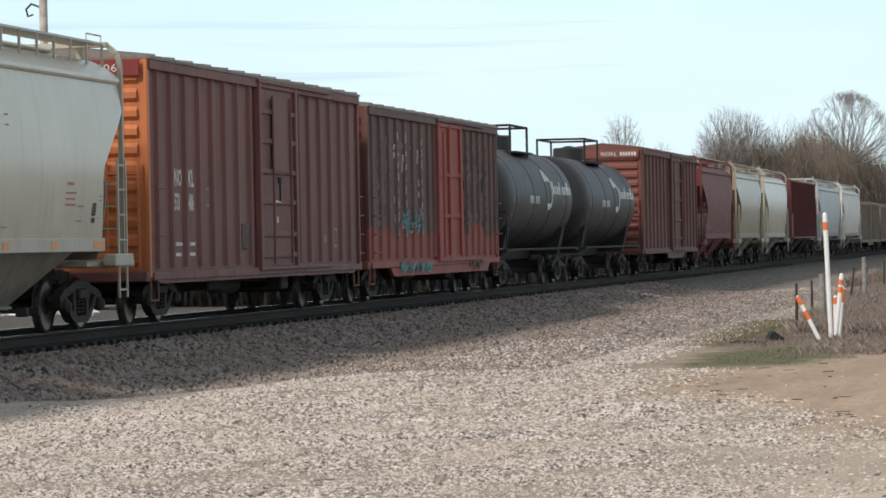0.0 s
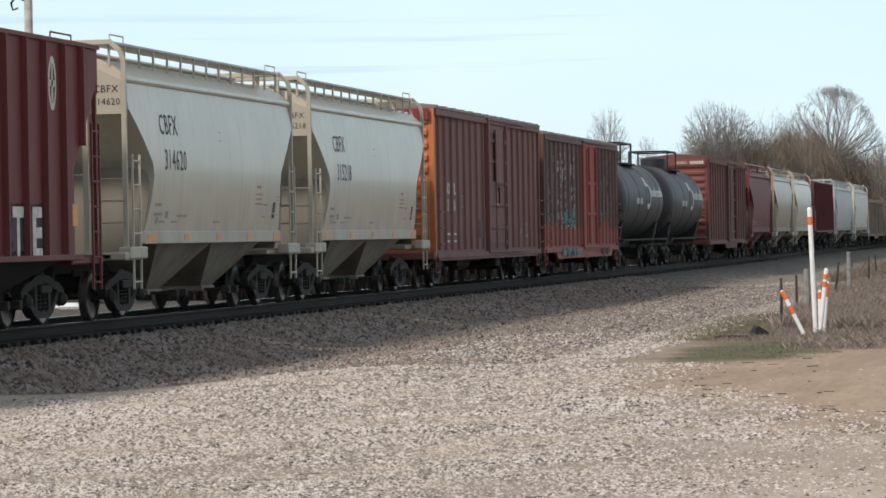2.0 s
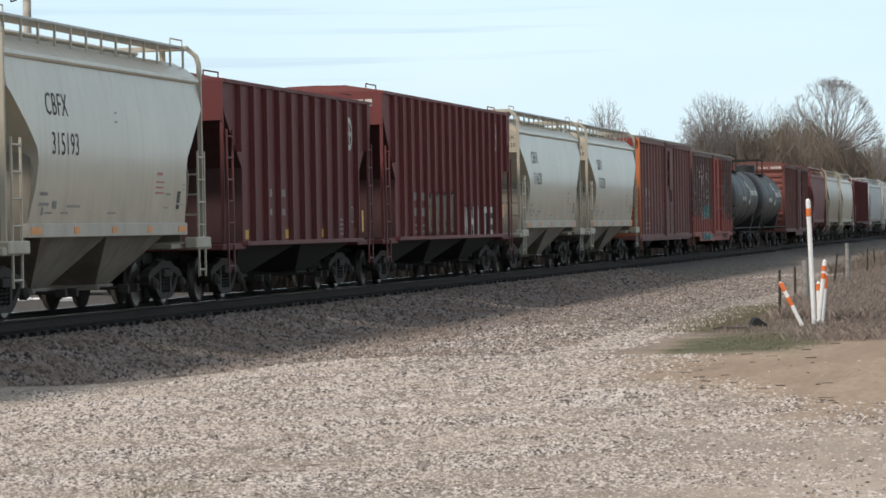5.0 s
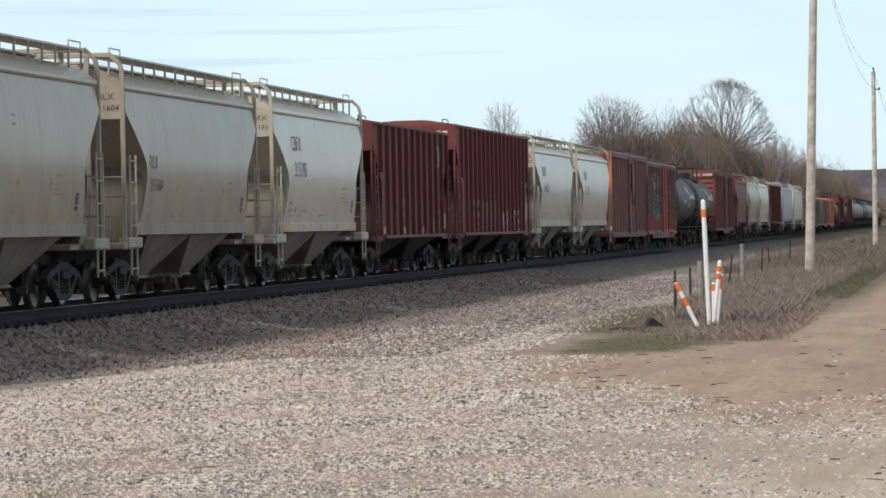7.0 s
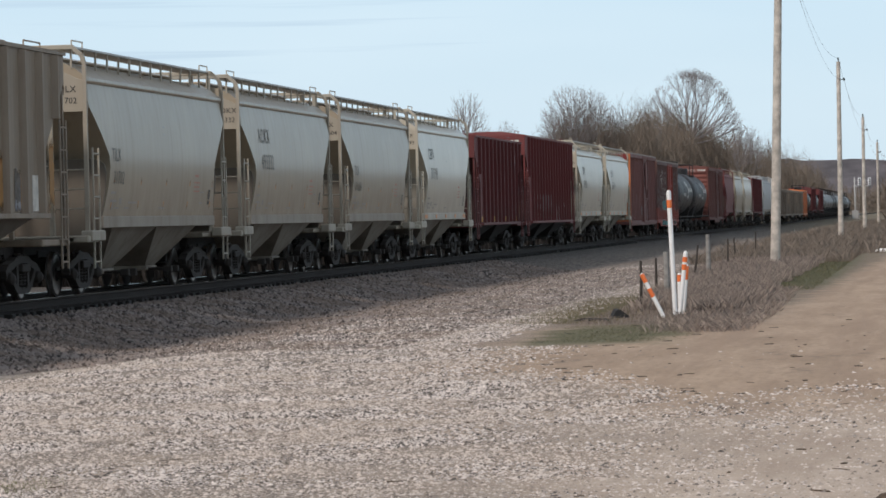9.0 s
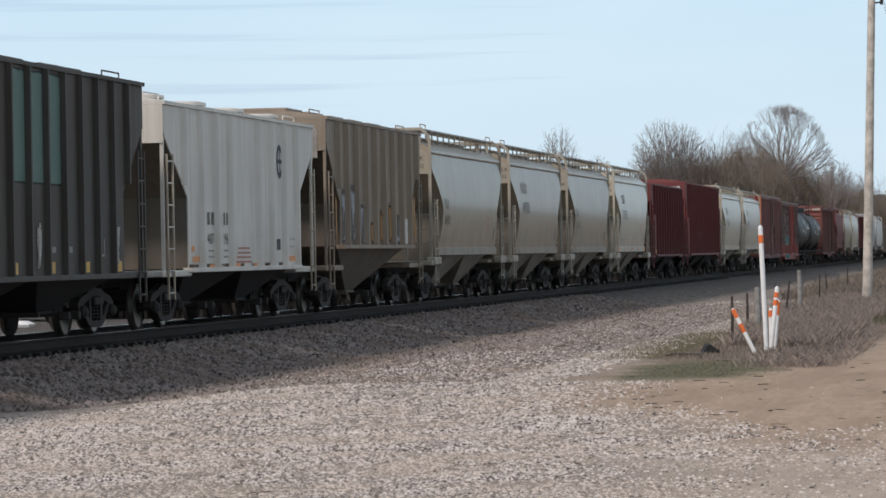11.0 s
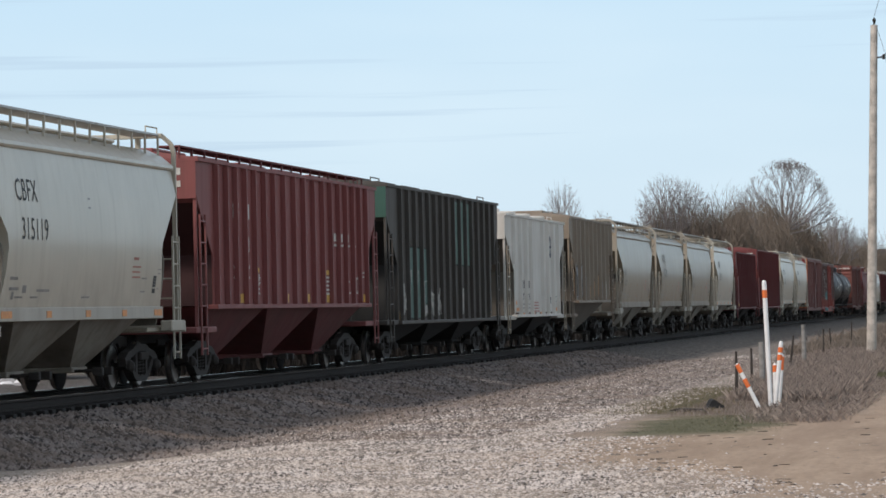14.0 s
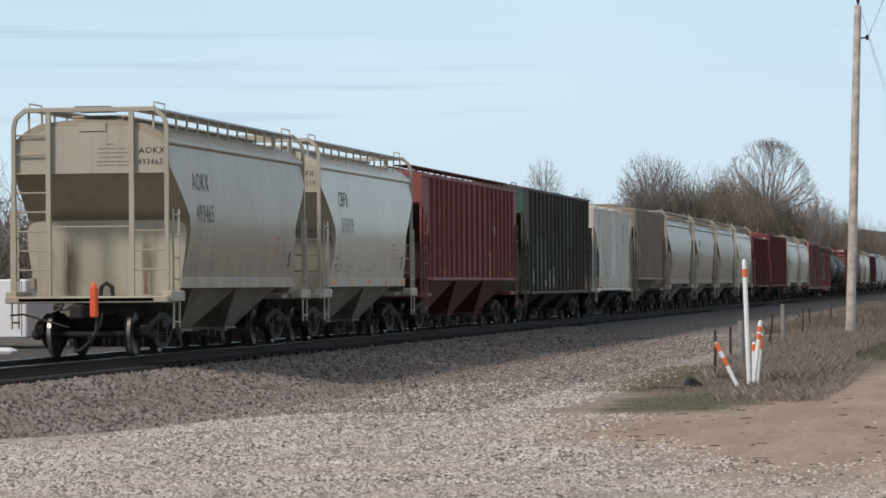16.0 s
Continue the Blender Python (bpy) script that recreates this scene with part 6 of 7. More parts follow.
marker_post(-4.41, 58.5, 2.21, -1.9, [(1.90, 2.04)], "tall white marker post with an orange band below its cap", 0.042)
marker_post(-4.56, 57.8, 0.86, -26, [(0.40, 0.56), (0.68, 0.84)], "leaning white marker post with two orange bands", 0.036)
marker_post(-4.37, 59.0, 1.14, 6.5, [(0.80, 0.90), (0.94, 1.03)], "short white marker post with orange bands", 0.040)
marker_post(-4.40, 59.5, 0.74, 0, [(0.58, 0.70)], "stubby white marker post with orange cap", 0.038)
marker_post(-4.33, 59.3, 0.90, 5, [(0.62, 0.86)], "short white marker post with a faded orange sleeve", 0.040)


def fence_post(x, y, h, lean, pale=False):
    f = MB().tube([(0, 0, -0.3), (0.01, 0, h * 0.5), (0, 0.01, h)], 0.07 if pale else 0.036, 8, 0.06 if pale else 0.026).mesh("fence_post", PALEWOOD if pale else FENCEWOOD)
    ob = tagged(new("fence_post", f), "thick silver-grey wooden fence post in dry grass" if pale else "thin dark weathered fence post in dry grass", "fence post", "fence posts")
    ob.matrix_basis = pose(x, y, 0, 0, lean, 0)


for x, y, h, lean in ((-5.59, 65.2, 0.88, 1), (-6.1, 75.2, 0.80, 1), (-6.2, 89, 0.95, 8), (-6.85, 104.8, 0.8, 1), (-6.4, 107.5, 0.95, 2), (-6.8, 119, 0.88, -2), (-6.9, 135, 1.0, 2), (-7.0, 152, 1.0, 1)):
    fence_post(x, y, h, lean)
for x, y, h in ((-5.45, 70.0, 1.0), (-6.0, 92.0, 1.2)):
    fence_post(x, y, h, 0, True)


def scrap():
    s = MB()
    s.prism([(-0.14, 0.0), (0.22, 0.0), (0.2, 0.05), (0.02, 0.17), (-0.03, 0.15), (-0.08, 0.06)], "y", -0.1, 0.12)
    tagged(new("debris", s.mesh("debris", RUBBER)), "scrap of black rubber lying on the gravel", "debris").matrix_basis = pose(-5.36, 57.6, 0.0, 4, 0, 20)
    k = MB().prism([(-0.35, 0.0), (0.3, 0.0), (0.2, 0.06), (-0.2, 0.05)], "y", -0.08, 0.1)
    tagged(new("debris", k.mesh("debris", FENCEWOOD)), "dark weathered wood scrap on the gravel", "debris").matrix_basis = pose(-5.62, 56.2, 0.0, 0, 3, -15)


scrap()
clump = MB()
for dx, dy, r, hh in ((0.0, 0.0, 0.09, 0.06), (0.10, 0.03, 0.07, 0.045), (-0.09, -0.02, 0.06, 0.03), (0.17, -0.01, 0.055, 0.03)):
    clump.lathe([(-0.02, r), (hh * 0.45, r * 0.86), (hh * 0.85, r * 0.5), (hh, r * 0.12)], "z", (dx, dy, 0), 9)
tagged(new("earth_clod", clump.mesh("earth_clod", EARTH)), "dark brown clod of earth and roots on the gravel", "debris").matrix_basis = pose(-0.27, 20.62, 0.0, 0, 0, 25)
marker_post(-1.85, 190, 1.3, 0, [(0.1, 1.2)], "faded orange marker post in the weeds", 0.06)
tagged(new("debris", MB().loft([(0.0, 0.16, -0.25, 0.25), (0.06, 0.18, -0.27, 0.25), (0.13, 0.08, -0.15, 0.12)]).mesh("debris", POSTWHITE)), "white plastic scrap beside the dirt track", "debris").matrix_basis = pose(-1.9, 141, 0, 0, 0, 70)
POLES = []


def utility_pole(x, y, h, lean, arm=False):
    p = thing("utility_pole", "weathered wooden utility pole beside the dirt track", "utility pole", "utility poles", pose(x, y, 0, 0, lean, 0))
    part("pole_shaft", MB().tube([(0, 0, -0.5), (0, 0, h * 0.3), (0, 0, h * 0.65), (0, 0, h)], 0.165, 14, 0.115), POLEWOOD, p, smooth=50)
    part("insulator", MB().lathe([(h - 0.02, 0.03), (h + 0.1, 0.03), (h + 0.12, 0.06), (h + 0.2, 0.05), (h + 0.24, 0.02)], "z", (0, 0, 0), 12), UNDER, p, smooth=40)
    part("wire_bracket", MB().bar((0.1, 0, h - 1.05), (0.32, 0, h - 1.02), 0.04, 0.05).lathe([(h - 1.1, 0.05), (h - 0.94, 0.05)], "z", (0.32, 0, 0), 10), UNDER, p)
    POLES.append((x + math.sin(radians(lean)) * h, y, h))
    return p


for x, y, h, lean in ((-4.88, 108.0, 10.70, 1.8), (-4.97, 195, 10.4, 0.3), (-4.97, 270, 9.2, 0.2), (-4.97, 350, 8.75, 0), (-4.95, 460, 9.3, 0), (-4.9, 590, 9.6, 0)):
    utility_pole(x, y, h, lean)


def wires():
    for k, (dx, dz) in enumerate(((0.0, 0.24), (0.32, -1.0))):
        ps = [(3.0, -20, 11.0)] + POLES
        for a, b in zip(ps, ps[1:]):
            mb = MB()
            pts = []
            for i in range(17):
                u = i / 16
                pts.append((a[0] + dx + (b[0] - a[0]) * u, a[1] + (b[1] - a[1]) * u, a[2] + dz + (b[2] - a[2]) * u - 4 * 1.1 * u * (1 - u)))
            mb.tube(pts, 0.006, 4)
            tagged(new("power_line", mb.mesh("power_line", UNDER)), "thin dark wire sagging between wooden poles", "wire", "wires")


wires()


def far_pole():
    p = thing("utility_pole", "tall grey pole with a lamp bracket beyond the railway", "utility pole", at=pose(-28.3, 88.6, 0.2, 0, 0.3, 0))
    part("pole_shaft", MB().tube([(0, 0, -0.5), (0, 0, 5), (0, 0, 10.5)], 0.15, 12, 0.11), POLEWOOD, p, smooth=50)
    part("lamp_bracket", MB().tube([(-0.1, 0, 8.35), (-0.35, 0, 8.45), (-0.5, 0, 8.3), (-0.45, 0, 8.1), (-0.3, 0, 8.15)], 0.03, 6).bar((-0.12, 0, 8.6), (-0.4, 0, 8.62), 0.05, 0.05), UNDER, p)
    part("meter_box", MB().cbox(0.1, 0.28, -0.1, 0.1, 6.6, 6.95, 0.02), UNDER, p)


far_pole()


def far_yard():
    """White box trailer and dumped stones beyond the railway."""
    t = thing("trailer", "white box trailer parked beyond the railway", "trailer", at=pose(-26.4, 81.5, 0.0))
    b = part("box", MB().cbox(-2.4, 2.35, -1.2, 1.2, 0.55, 2.02, 0.04), BARNWHITE, t)
    for i in range(6):
        part("side_seam", MB().box(-2.3 + 0.9 * i, -2.27 + 0.9 * i, -1.206, -1.2, 0.6, 1.98), LETTER_GREY, b)
    for x in (-0.5, 0.5):
        part("wheel", MB().lathe([(-1.1, 0.1), (-1.1, 0.3), (-0.9, 0.3), (-0.9, 0.1)], "y", (x, 0, 0.22), 16), RUBBER, t)
    part("drawbar", MB().cbox(2.3, 3.4, -0.06, 0.06, 0.5, 0.6, 0.02), UNDER, t)
    rng = random.Random(4)
    for i in range(12):
        s = rng.uniform(0.10, 0.22)
        mb = MB().loft([(-0.05, s * 0.8, -s, s * 0.9), (s * 0.4, s, -s * 1.1, s), (s * 0.8, s * 0.5, -s * 0.5, s * 0.6)])
        tagged(new("boulder", mb.mesh("boulder", POSTWHITE if i % 3 else ROOFGREY)), "pale broken stone lying in the grass", "stone", "stones beyond the railway").matrix_basis = pose(-23.6 + rng.uniform(-1.6, 0.8), 74.5 + rng.uniform(-1, 2), -0.02 + 0.26, 0, 0, rng.uniform(0, 360))


far_yard()


def signal_mast():
    """Railway signal with a bracket arm and two heads, far along the line."""
    p = thing("signal_mast", "pale railway signal mast with bracket arm beside the track", "railway signal", at=pose(-13.1, 620, 0.0))
    part("mast", MB().lathe([(-0.3, 0.14), (7.6, 0.11), (7.7, 0.05)], "z", seg=12), ROOFGREY, p, smooth=40)
    part("bracket_arm", MB().cbox(-0.2, 3.0, -0.1, 0.1, 6.0, 6.15, 0.02).cbox(-0.2, 3.0, -0.1, 0.1, 7.0, 7.12, 0.02).bar((0.0, 0, 6.1), (1.4, 0, 7.05), 0.08, 0.08).bar((1.4, 0, 7.05), (2.9, 0, 6.1), 0.08, 0.08), ROOFGREY, p)
    for x in (0.9, 2.75):
        h = part("signal_head", MB().cbox(x - 0.3, x + 0.3, -0.35, -0.1, 6.2, 7.6, 0.05), BARNWHITE, p)
        for z in (6.5, 6.9, 7.3):
            part("lens_hood", MB().lathe([(-0.6, 0.13), (-0.35, 0.13), (-0.35, 0.02)], "y", (x, 0, z), 10), UNDER, h)
    part("equipment_case", MB().cbox(-0.6, 0.6, -0.4, 0.4, 0.0, 1.6, 0.04), ROOFGREY, p)
    part("ladder", MB().bar((0.35, -0.2, 0), (0.35, -0.2, 6.2), 0.05, 0.05, (0, 1, 0)).bar((0.75, -0.2, 0), (0.75, -0.2, 6.2), 0.05, 0.05, (0, 1, 0)), ROOFGREY, p)


signal_mast()


# ======== bare trees, scrub, ridge ========
def fill(mb, p, goals, r, rng, depth=0):
    """Limbs that divide until each twig reaches its own goal."""
    n = len(goals)
    if n == 1:
        g = goals[0]
        mid = p.lerp(g, 0.5) + Vector((rng.uniform(-1, 1), rng.uniform(-1, 1), rng.uniform(-0.3, 1))) * (g - p).length * 0.05
        s = (g - p).cross(Vector((rng.uniform(-1, 1), rng.uniform(-1, 1), rng.uniform(-1, 1)))).normalized() * r
        mb.add([p - s, p + s, mid + s * 0.8, mid - s * 0.8, g + s * 0.4, g - s * 0.4], [(0, 1, 2, 3), (3, 2, 4, 5)])
        return
    c = sum(goals, Vector()) / n
    k = (0.30 if n > 12 else 0.4) if depth else 0.12
    q = p.lerp(c, k) + Vector((rng.uniform(-1, 1), rng.uniform(-1, 1), rng.uniform(-0.5, 1))) * (c - p).length * 0.035
    mb.tube([p, q], r, 5 if n > 40 else 3, r * 0.8)
    groups = 4 if depth == 0 else 3 if n > 9 and rng.random() < 0.3 else 2
    seeds = rng.sample(goals, groups)
    for _ in range(3):
        sets = [[] for _ in seeds]
        for g in goals:
            sets[min(range(groups), key=lambda i: (g - seeds[i]).length_squared)].append(g)
        seeds = [sum(s, Vector()) / len(s) if s else seeds[i] for i, s in enumerate(sets)]
    for s in sets:
        if s:
            fill(mb, q, s, max(0.013, r * (len(s) / n) ** 0.48), rng, depth + 1)


def bare_tree(x, y, h, seed, width, fork=0.3, twigs=500, low=0.35, label="tall bare tree with a wide rounded crown", twig=TWIG):
    rng = random.Random(seed)
    t = thing("tree", label, "tree", "bare trees", pose(x, y, -0.3))
    zf, r = h * fork, h * 0.017
    part("trunk", MB().tube([(0, 0, -0.4), (rng.uniform(-0.2, 0.2), 0, zf * 0.5), (0, 0, zf)], r * 1.35, 8, r), BARK, t, smooth=50)
    zc = zf + (h - zf) * low
    goals = []
    while len(goals) < twigs:
        a, u = rng.uniform(0, 2 * math.pi), rng.uniform(-0.35, 1)
        k = rng.uniform(0.25, 1) ** 0.5 * rng.uniform(0.92, 1.06)
        e = math.sqrt(max(0, 1 - u * u))
        goals.append(Vector((math.cos(a) * e * k * width / 2, math.sin(a) * e * k * width / 2, zc + u * k * (h - zc))))
    mb = MB()
    fill(mb, Vector((0, 0, zf * 0.97)), goals, r, rng)
    me = mb.mesh("crown", twig)
    c = new("crown", me)
    c.parent = t
    return t


def fan_tree(x, y, h, width, seed):
    """Old bare tree: limbs that fan out from one low fork into a domed crown of fine twigs."""
    rng = random.Random(seed)
    t = thing("tree", "tall bare tree with a wide domed crown of fanned limbs", "tree", "bare trees", pose(x, y, -0.3))
    zf = h * 0.60
    part("trunk", MB().tube([(0, 0, -0.4), (0.1, 0, zf * 0.5), (0, 0, zf)], 0.42, 9, 0.34), BARK, t, smooth=50)
    mb = MB()
    R, T = width / 2, h - zf

    def limb(p, d, ln, r, depth):
        bend = Vector((rng.uniform(-1, 1), rng.uniform(-1, 1), rng.uniform(-0.2, 1.0))) * 0.12
        q = p + d * ln * 0.5
        e = q + (d + bend).normalized() * ln * 0.5
        if depth >= 5:
            u = d.cross(Vector((rng.uniform(-1, 1), rng.uniform(-1, 1), rng.uniform(-1, 1)))).normalized() * r
            mb.add([p - u, p + u, q + u * 0.8, q - u * 0.8, e + u * 0.4, e - u * 0.4], [(0, 1, 2, 3), (3, 2, 4, 5)])
        else:
            mb.tube([p, q, e], r, 5 if depth < 2 else 3, r * 0.75)
        if depth == 8 or (e.x / R) ** 2 + (e.y / R) ** 2 + ((e.z - zf) / T) ** 2 > 0.94 + rng.uniform(-0.10, 0.08):
            return
        for k in range(3 if rng.random() < 0.45 else 2):
            side = Vector((rng.uniform(-1, 1), rng.uniform(-1, 1), rng.uniform(-0.6, 0.9)))
            nd = (d + bend + side * (0.36 if depth < 3 else 0.5)).normalized()
            limb(e, nd, ln * rng.uniform(0.72, 0.88), max(0.011, r * rng.uniform(0.52, 0.68)), depth + 1)

    n = 18
    for k in range(n):
        a, up = k * 2.399 + rng.uniform(-0.15, 0.15), 0.12 + 0.86 * (k + 0.5) / n
        e = math.sqrt(1 - up * up)
        limb(Vector((0, 0, zf - 1.6 * (1 - up))), Vector((math.cos(a) * e, math.sin(a) * e, up)), rng.uniform(1.9, 2.3), 0.13, 0)
    part("crown", mb, TWIG, t)
    return t


RAGGED = "bare tree with a ragged crown"
SLIM = "slender bare tree beyond the train"
fan_tree(-29.8, 430, 20.6, 12.6, 5)
bare_tree(-37.0, 350, 16.2, 11, 7.6, 0.3, 3000, 0.5, RAGGED)
bare_tree(-35.0, 352, 15.8, 12, 7.2, 0.3, 2800, 0.5, RAGGED)
bare_tree(-38.6, 352, 13.6, 19, 4.6, 0.3, 1200, 0.5, RAGGED)
bare_tree(-46.4, 338, 15.4, 13, 5.6, 0.4, 1500, 0.4, SLIM)
bare_tree(-43.2, 345, 12.6, 14, 4.0, 0.4, 700, 0.4, SLIM)
bare_tree(-49.0, 338, 11.6, 15, 3.6, 0.4, 600, 0.4, SLIM)
bare_tree(-27.0, 490, 15.6, 17, 6.0, 0.4, 1000, 0.45, RAGGED)
bare_tree(-30.6, 372, 13.8, 18, 5.0, 0.3, 1200, 0.5, RAGGED)
bare_tree(-28.4, 540, 16.4, 20, 7.0, 0.3, 1200, 0.5, RAGGED)
bare_tree(-45.3, 143, 7.9, 21, 6.0, 0.2, 400, 0.5, "low bare tree beyond the railway")


def scrub_belt():
    """Brown thicket of bare shrubs along the railway: mounds of upright twigs."""
    rng = np.random.RandomState(33)
    V = []
    for i in range(760):
        if i < 250:
            y, x = 345 + 60 * rng.rand(), -41.0 + 12.5 * rng.rand()
            hgt = rng.uniform(10.0, 13.0) if x > -39.5 else rng.uniform(7.5, 10.5)
        else:
            y, x = 400 + 560 * rng.rand() ** 1.7, -38.0 + 9.6 * rng.rand()
            hgt = rng.uniform(11.5, 16.0)
        if i >= 560:
            y, x = 1150 + 300 * rng.rand(), -60.0 + 190 * rng.rand()
            hgt = rng.uniform(9.0, 14.0)
        if i >= 690:
            y, x = 335 + 22 * rng.rand(), -2.6 + 8 * rng.rand()
            hgt = rng.uniform(10.0, 13.5)
        if i >= 712:
            y, x = 185 + 34 * rng.rand(), -74.0 + 12 * rng.rand()
            hgt = rng.uniform(7.0, 9.8)
        w = rng.uniform(1.8, 3.2) * (2.2 if 560 <= i < 690 else 1.0)
        n = 560 if i < 560 else 330
        a, q = rng.rand(n) * 6.283, rng.rand(n) ** 0.5
        top = rng.rand(n) ** 0.5 * (1 - 0.6 * q ** 2) * hgt * (0.8 + 0.4 * rng.rand(n))
        d = np.stack([np.cos(a) * q * w, np.sin(a) * q * w, np.maximum(top, 0.3)], -1)
        ln = (0.8 + 1.5 * rng.rand(n))[:, None] * (hgt / 10)
        u = d / np.linalg.norm(d, axis=1)[:, None] + (rng.rand(n, 3) - 0.5) * 1.5 + np.array([0, 0, 0.1])
        u = u / np.linalg.norm(u, axis=1)[:, None] * ln
        p = np.array([x, y, -0.3]) + d
        s = np.cross(u, rng.rand(n, 3) - 0.5)
        r = (0.1 if 560 <= i < 690 else 0.019) + 0.08 * np.clip(1 - top / hgt * 1.05, 0, 1) ** 1.2
        s = s / (np.linalg.norm(s, axis=1)[:, None] + 1e-6) * r[:, None]
        V.append(np.stack([p - u * 0.6 - s, p - u * 0.6 + s, p + u * 0.4 + s * 0.3, p + u * 0.4 - s * 0.3], 1).reshape(-1, 3))
    V = np.concatenate(V)
    me = quick_mesh("thicket", V, np.arange(len(V)).reshape(-1, 4), SCRUB)
    tagged(new("thicket", me), "brown leafless thicket along the far side of the railway", "shrubs", kind="stuff")


scrub_belt()


def ridge(y, h0, h1, seed, x0, x1):
    rng = np.random.RandomState(seed)
    n = 240
    xs = np.linspace(x0, x1, n)
    prof = h0 + (h1 - h0) * (0.5 + 0.5 * np.sin(xs / 310.0 + seed)) + rng.rand(n) * 3.2 + 1.5 * np.sin(xs / 37.0)
    v = np.concatenate([np.stack([xs, np.full(n, y - 120.0), np.full(n, -1.0)], -1), np.stack([xs, np.full(n, float(y)), prof], -1), np.stack([xs, np.full(n, y + 300.0), np.full(n, -1.0)], -1)])
    a = np.arange(n - 1)
    f = np.concatenate([np.stack([a, a + 1, a + n + 1, a + n], -1), np.stack([a + n, a + n + 1, a + 2 * n + 1, a + 2 * n], -1)])
    tagged(new("backdrop", quick_mesh("backdrop", v, f, HILL)), "low wooded ridge far off on the horizon", "hill", kind="structure")


ridge(2600, 33, 40, 2, -1500, 1500)


def blades(name, n, draw, hgt, mat, label, seed, width=0.012, lean=0.35):
    """Grass: thin leaning blades."""
    rng = np.random.RandomState(seed)
    x, y = draw(rng, n)
    n = len(x)
    h = hgt * (0.25 + 1.05 * rng.rand(n) ** 1.5)
    a = rng.rand(n) * 6.283
    l = (rng.rand(n) - 0.2) * lean * 2
    dx, dy = np.cos(a), np.sin(a)
    w = width * (0.6 + 0.8 * rng.rand(n))
    z = ground_z(x, y) - 0.02
    p0 = np.stack([x - dy * w, y + dx * w, z], -1)
    p1 = np.stack([x + dy * w, y - dx * w, z], -1)
    p2 = np.stack([x + dx * l * h * 0.4 + dy * w * 0.6, y + dy * l * h * 0.4 - dx * w * 0.6, z + h * 0.6], -1)
    p3 = np.stack([x + dx * l * h, y + dy * l * h, z + h], -1)
    v = np.stack([p0, p1, p2, p3], 1).reshape(-1, 3)
    f = np.arange(n)[:, None] * 4 + np.array([[0, 1, 2, 3]])
    tagged(new(name, quick_mesh(name, v, f, mat)), label, "grass", kind="stuff")


def verge(rng, n):
    y = 59.0 + 71 * rng.rand(n) ** 1.25
    k = rng.rand(n)
    left = -5.0 - 1.6 * np.clip((y - 56) / 40, 0, 1)
    right = -3.3 - 0.4 * np.clip((y - 66) / 12, 0, 1)
    x = left + (right - left) * k + 0.25 * np.sin(y * 0.9)
    keep = ((y > 61.5) | (x > -4.2)) & (rng.rand(n) < 0.3 + 0.7 * np.clip((y - 59) / 5, 0, 1))
    return x[keep], y[keep]


def ragged_edge(rng, n):
    """Clumps straggling out from the verge over the dirt."""
    y = 50.5 + 26 * rng.rand(n) ** 1.2
    k = np.floor(rng.rand(n) * 60)
    x = -4.3 + 1.45 * rng.rand(n) ** 0.7 + 0.22 * np.sin(k * 2.4) - 0.25 * np.clip((y - 60) / 15, 0, 1)
    y = y + 0.5 * np.sin(k * 5.1)
    return x, y


blades("dry_grass", 120000, verge, 0.25, DRYGRASS, "dry grey-brown grass and weed stalks on the verge", 2, 0.0019, 0.6)
blades("dry_grass", 16000, lambda r, n: (-5.8 + 2.6 * r.rand(n), 54.0 + 18 * r.rand(n)), 0.085, DRYGRASS, "short dry grass by the fence", 5, 0.006)
blades("dry_grass", 13000, ragged_edge, 0.13, DRYGRASS, "ragged dry weeds along the dirt track", 15, 0.003, 0.9)
blades("green_grass", 15000, lambda r, n: (-5.4 + 1.6 * r.rand(n) + 0.4 * np.sin(r.rand(n) * 6), 47 + 7 * r.rand(n)), 0.032, GREENGRASS, "short green grass at the lot's edge", 3, 0.006, 0.9)
blades("green_grass", 1100, lambda r, n: (-6.32 + 0.34 * (r.rand(n) + r.rand(n) - 1), 22.5 + 0.9 * (r.rand(n) + r.rand(n) - 1)), 0.035, TUFTGRASS, "small tuft of green weeds in the gravel", 24, 0.005)
blades("green_grass", 9000, lambda r, n: (-4.5 + 1.9 * r.rand(n) ** 0.8, 76 + 40 * r.rand(n)), 0.07, GREENGRASS, "short green grass beside the dirt track", 4)
blades("dry_grass", 60000, lambda r, n: (-8.2 + 5.6 * r.rand(n), 115 + 230 * r.rand(n) ** 1.3), 0.36, DEADGRASS, "dry brown grass beside the poles", 6, 0.004, 0.6)
blades("dry_grass", 40000, lambda r, n: (-9 + 19 * r.rand(n), 135 + 330 * r.rand(n) ** 1.2), 0.48, DEADGRASS, "brown weeds and dead grass in the field ahead", 46, 0.011, 0.6)
blades("olive_grass", 9000, lambda r, n: (-7.0 + 1.7 * r.rand(n) + 0.4 * np.sin(r.rand(n) * 9), 55 + 17 * r.rand(n)), 0.06, OLIVEGRASS, "low olive-brown grass by the fence posts", 26, 0.008)
# added strip: its near-black blades stand in for the dark under the cars
blades("dry_weeds", 26000, lambda r, n: (-24 + 3.2 * r.rand(n), 84 + 300 * r.rand(n) ** 1.4), 1.0, GAPWEED, "near-black weeds added beyond the railway to darken the gap under the cars", 16, 0.03)


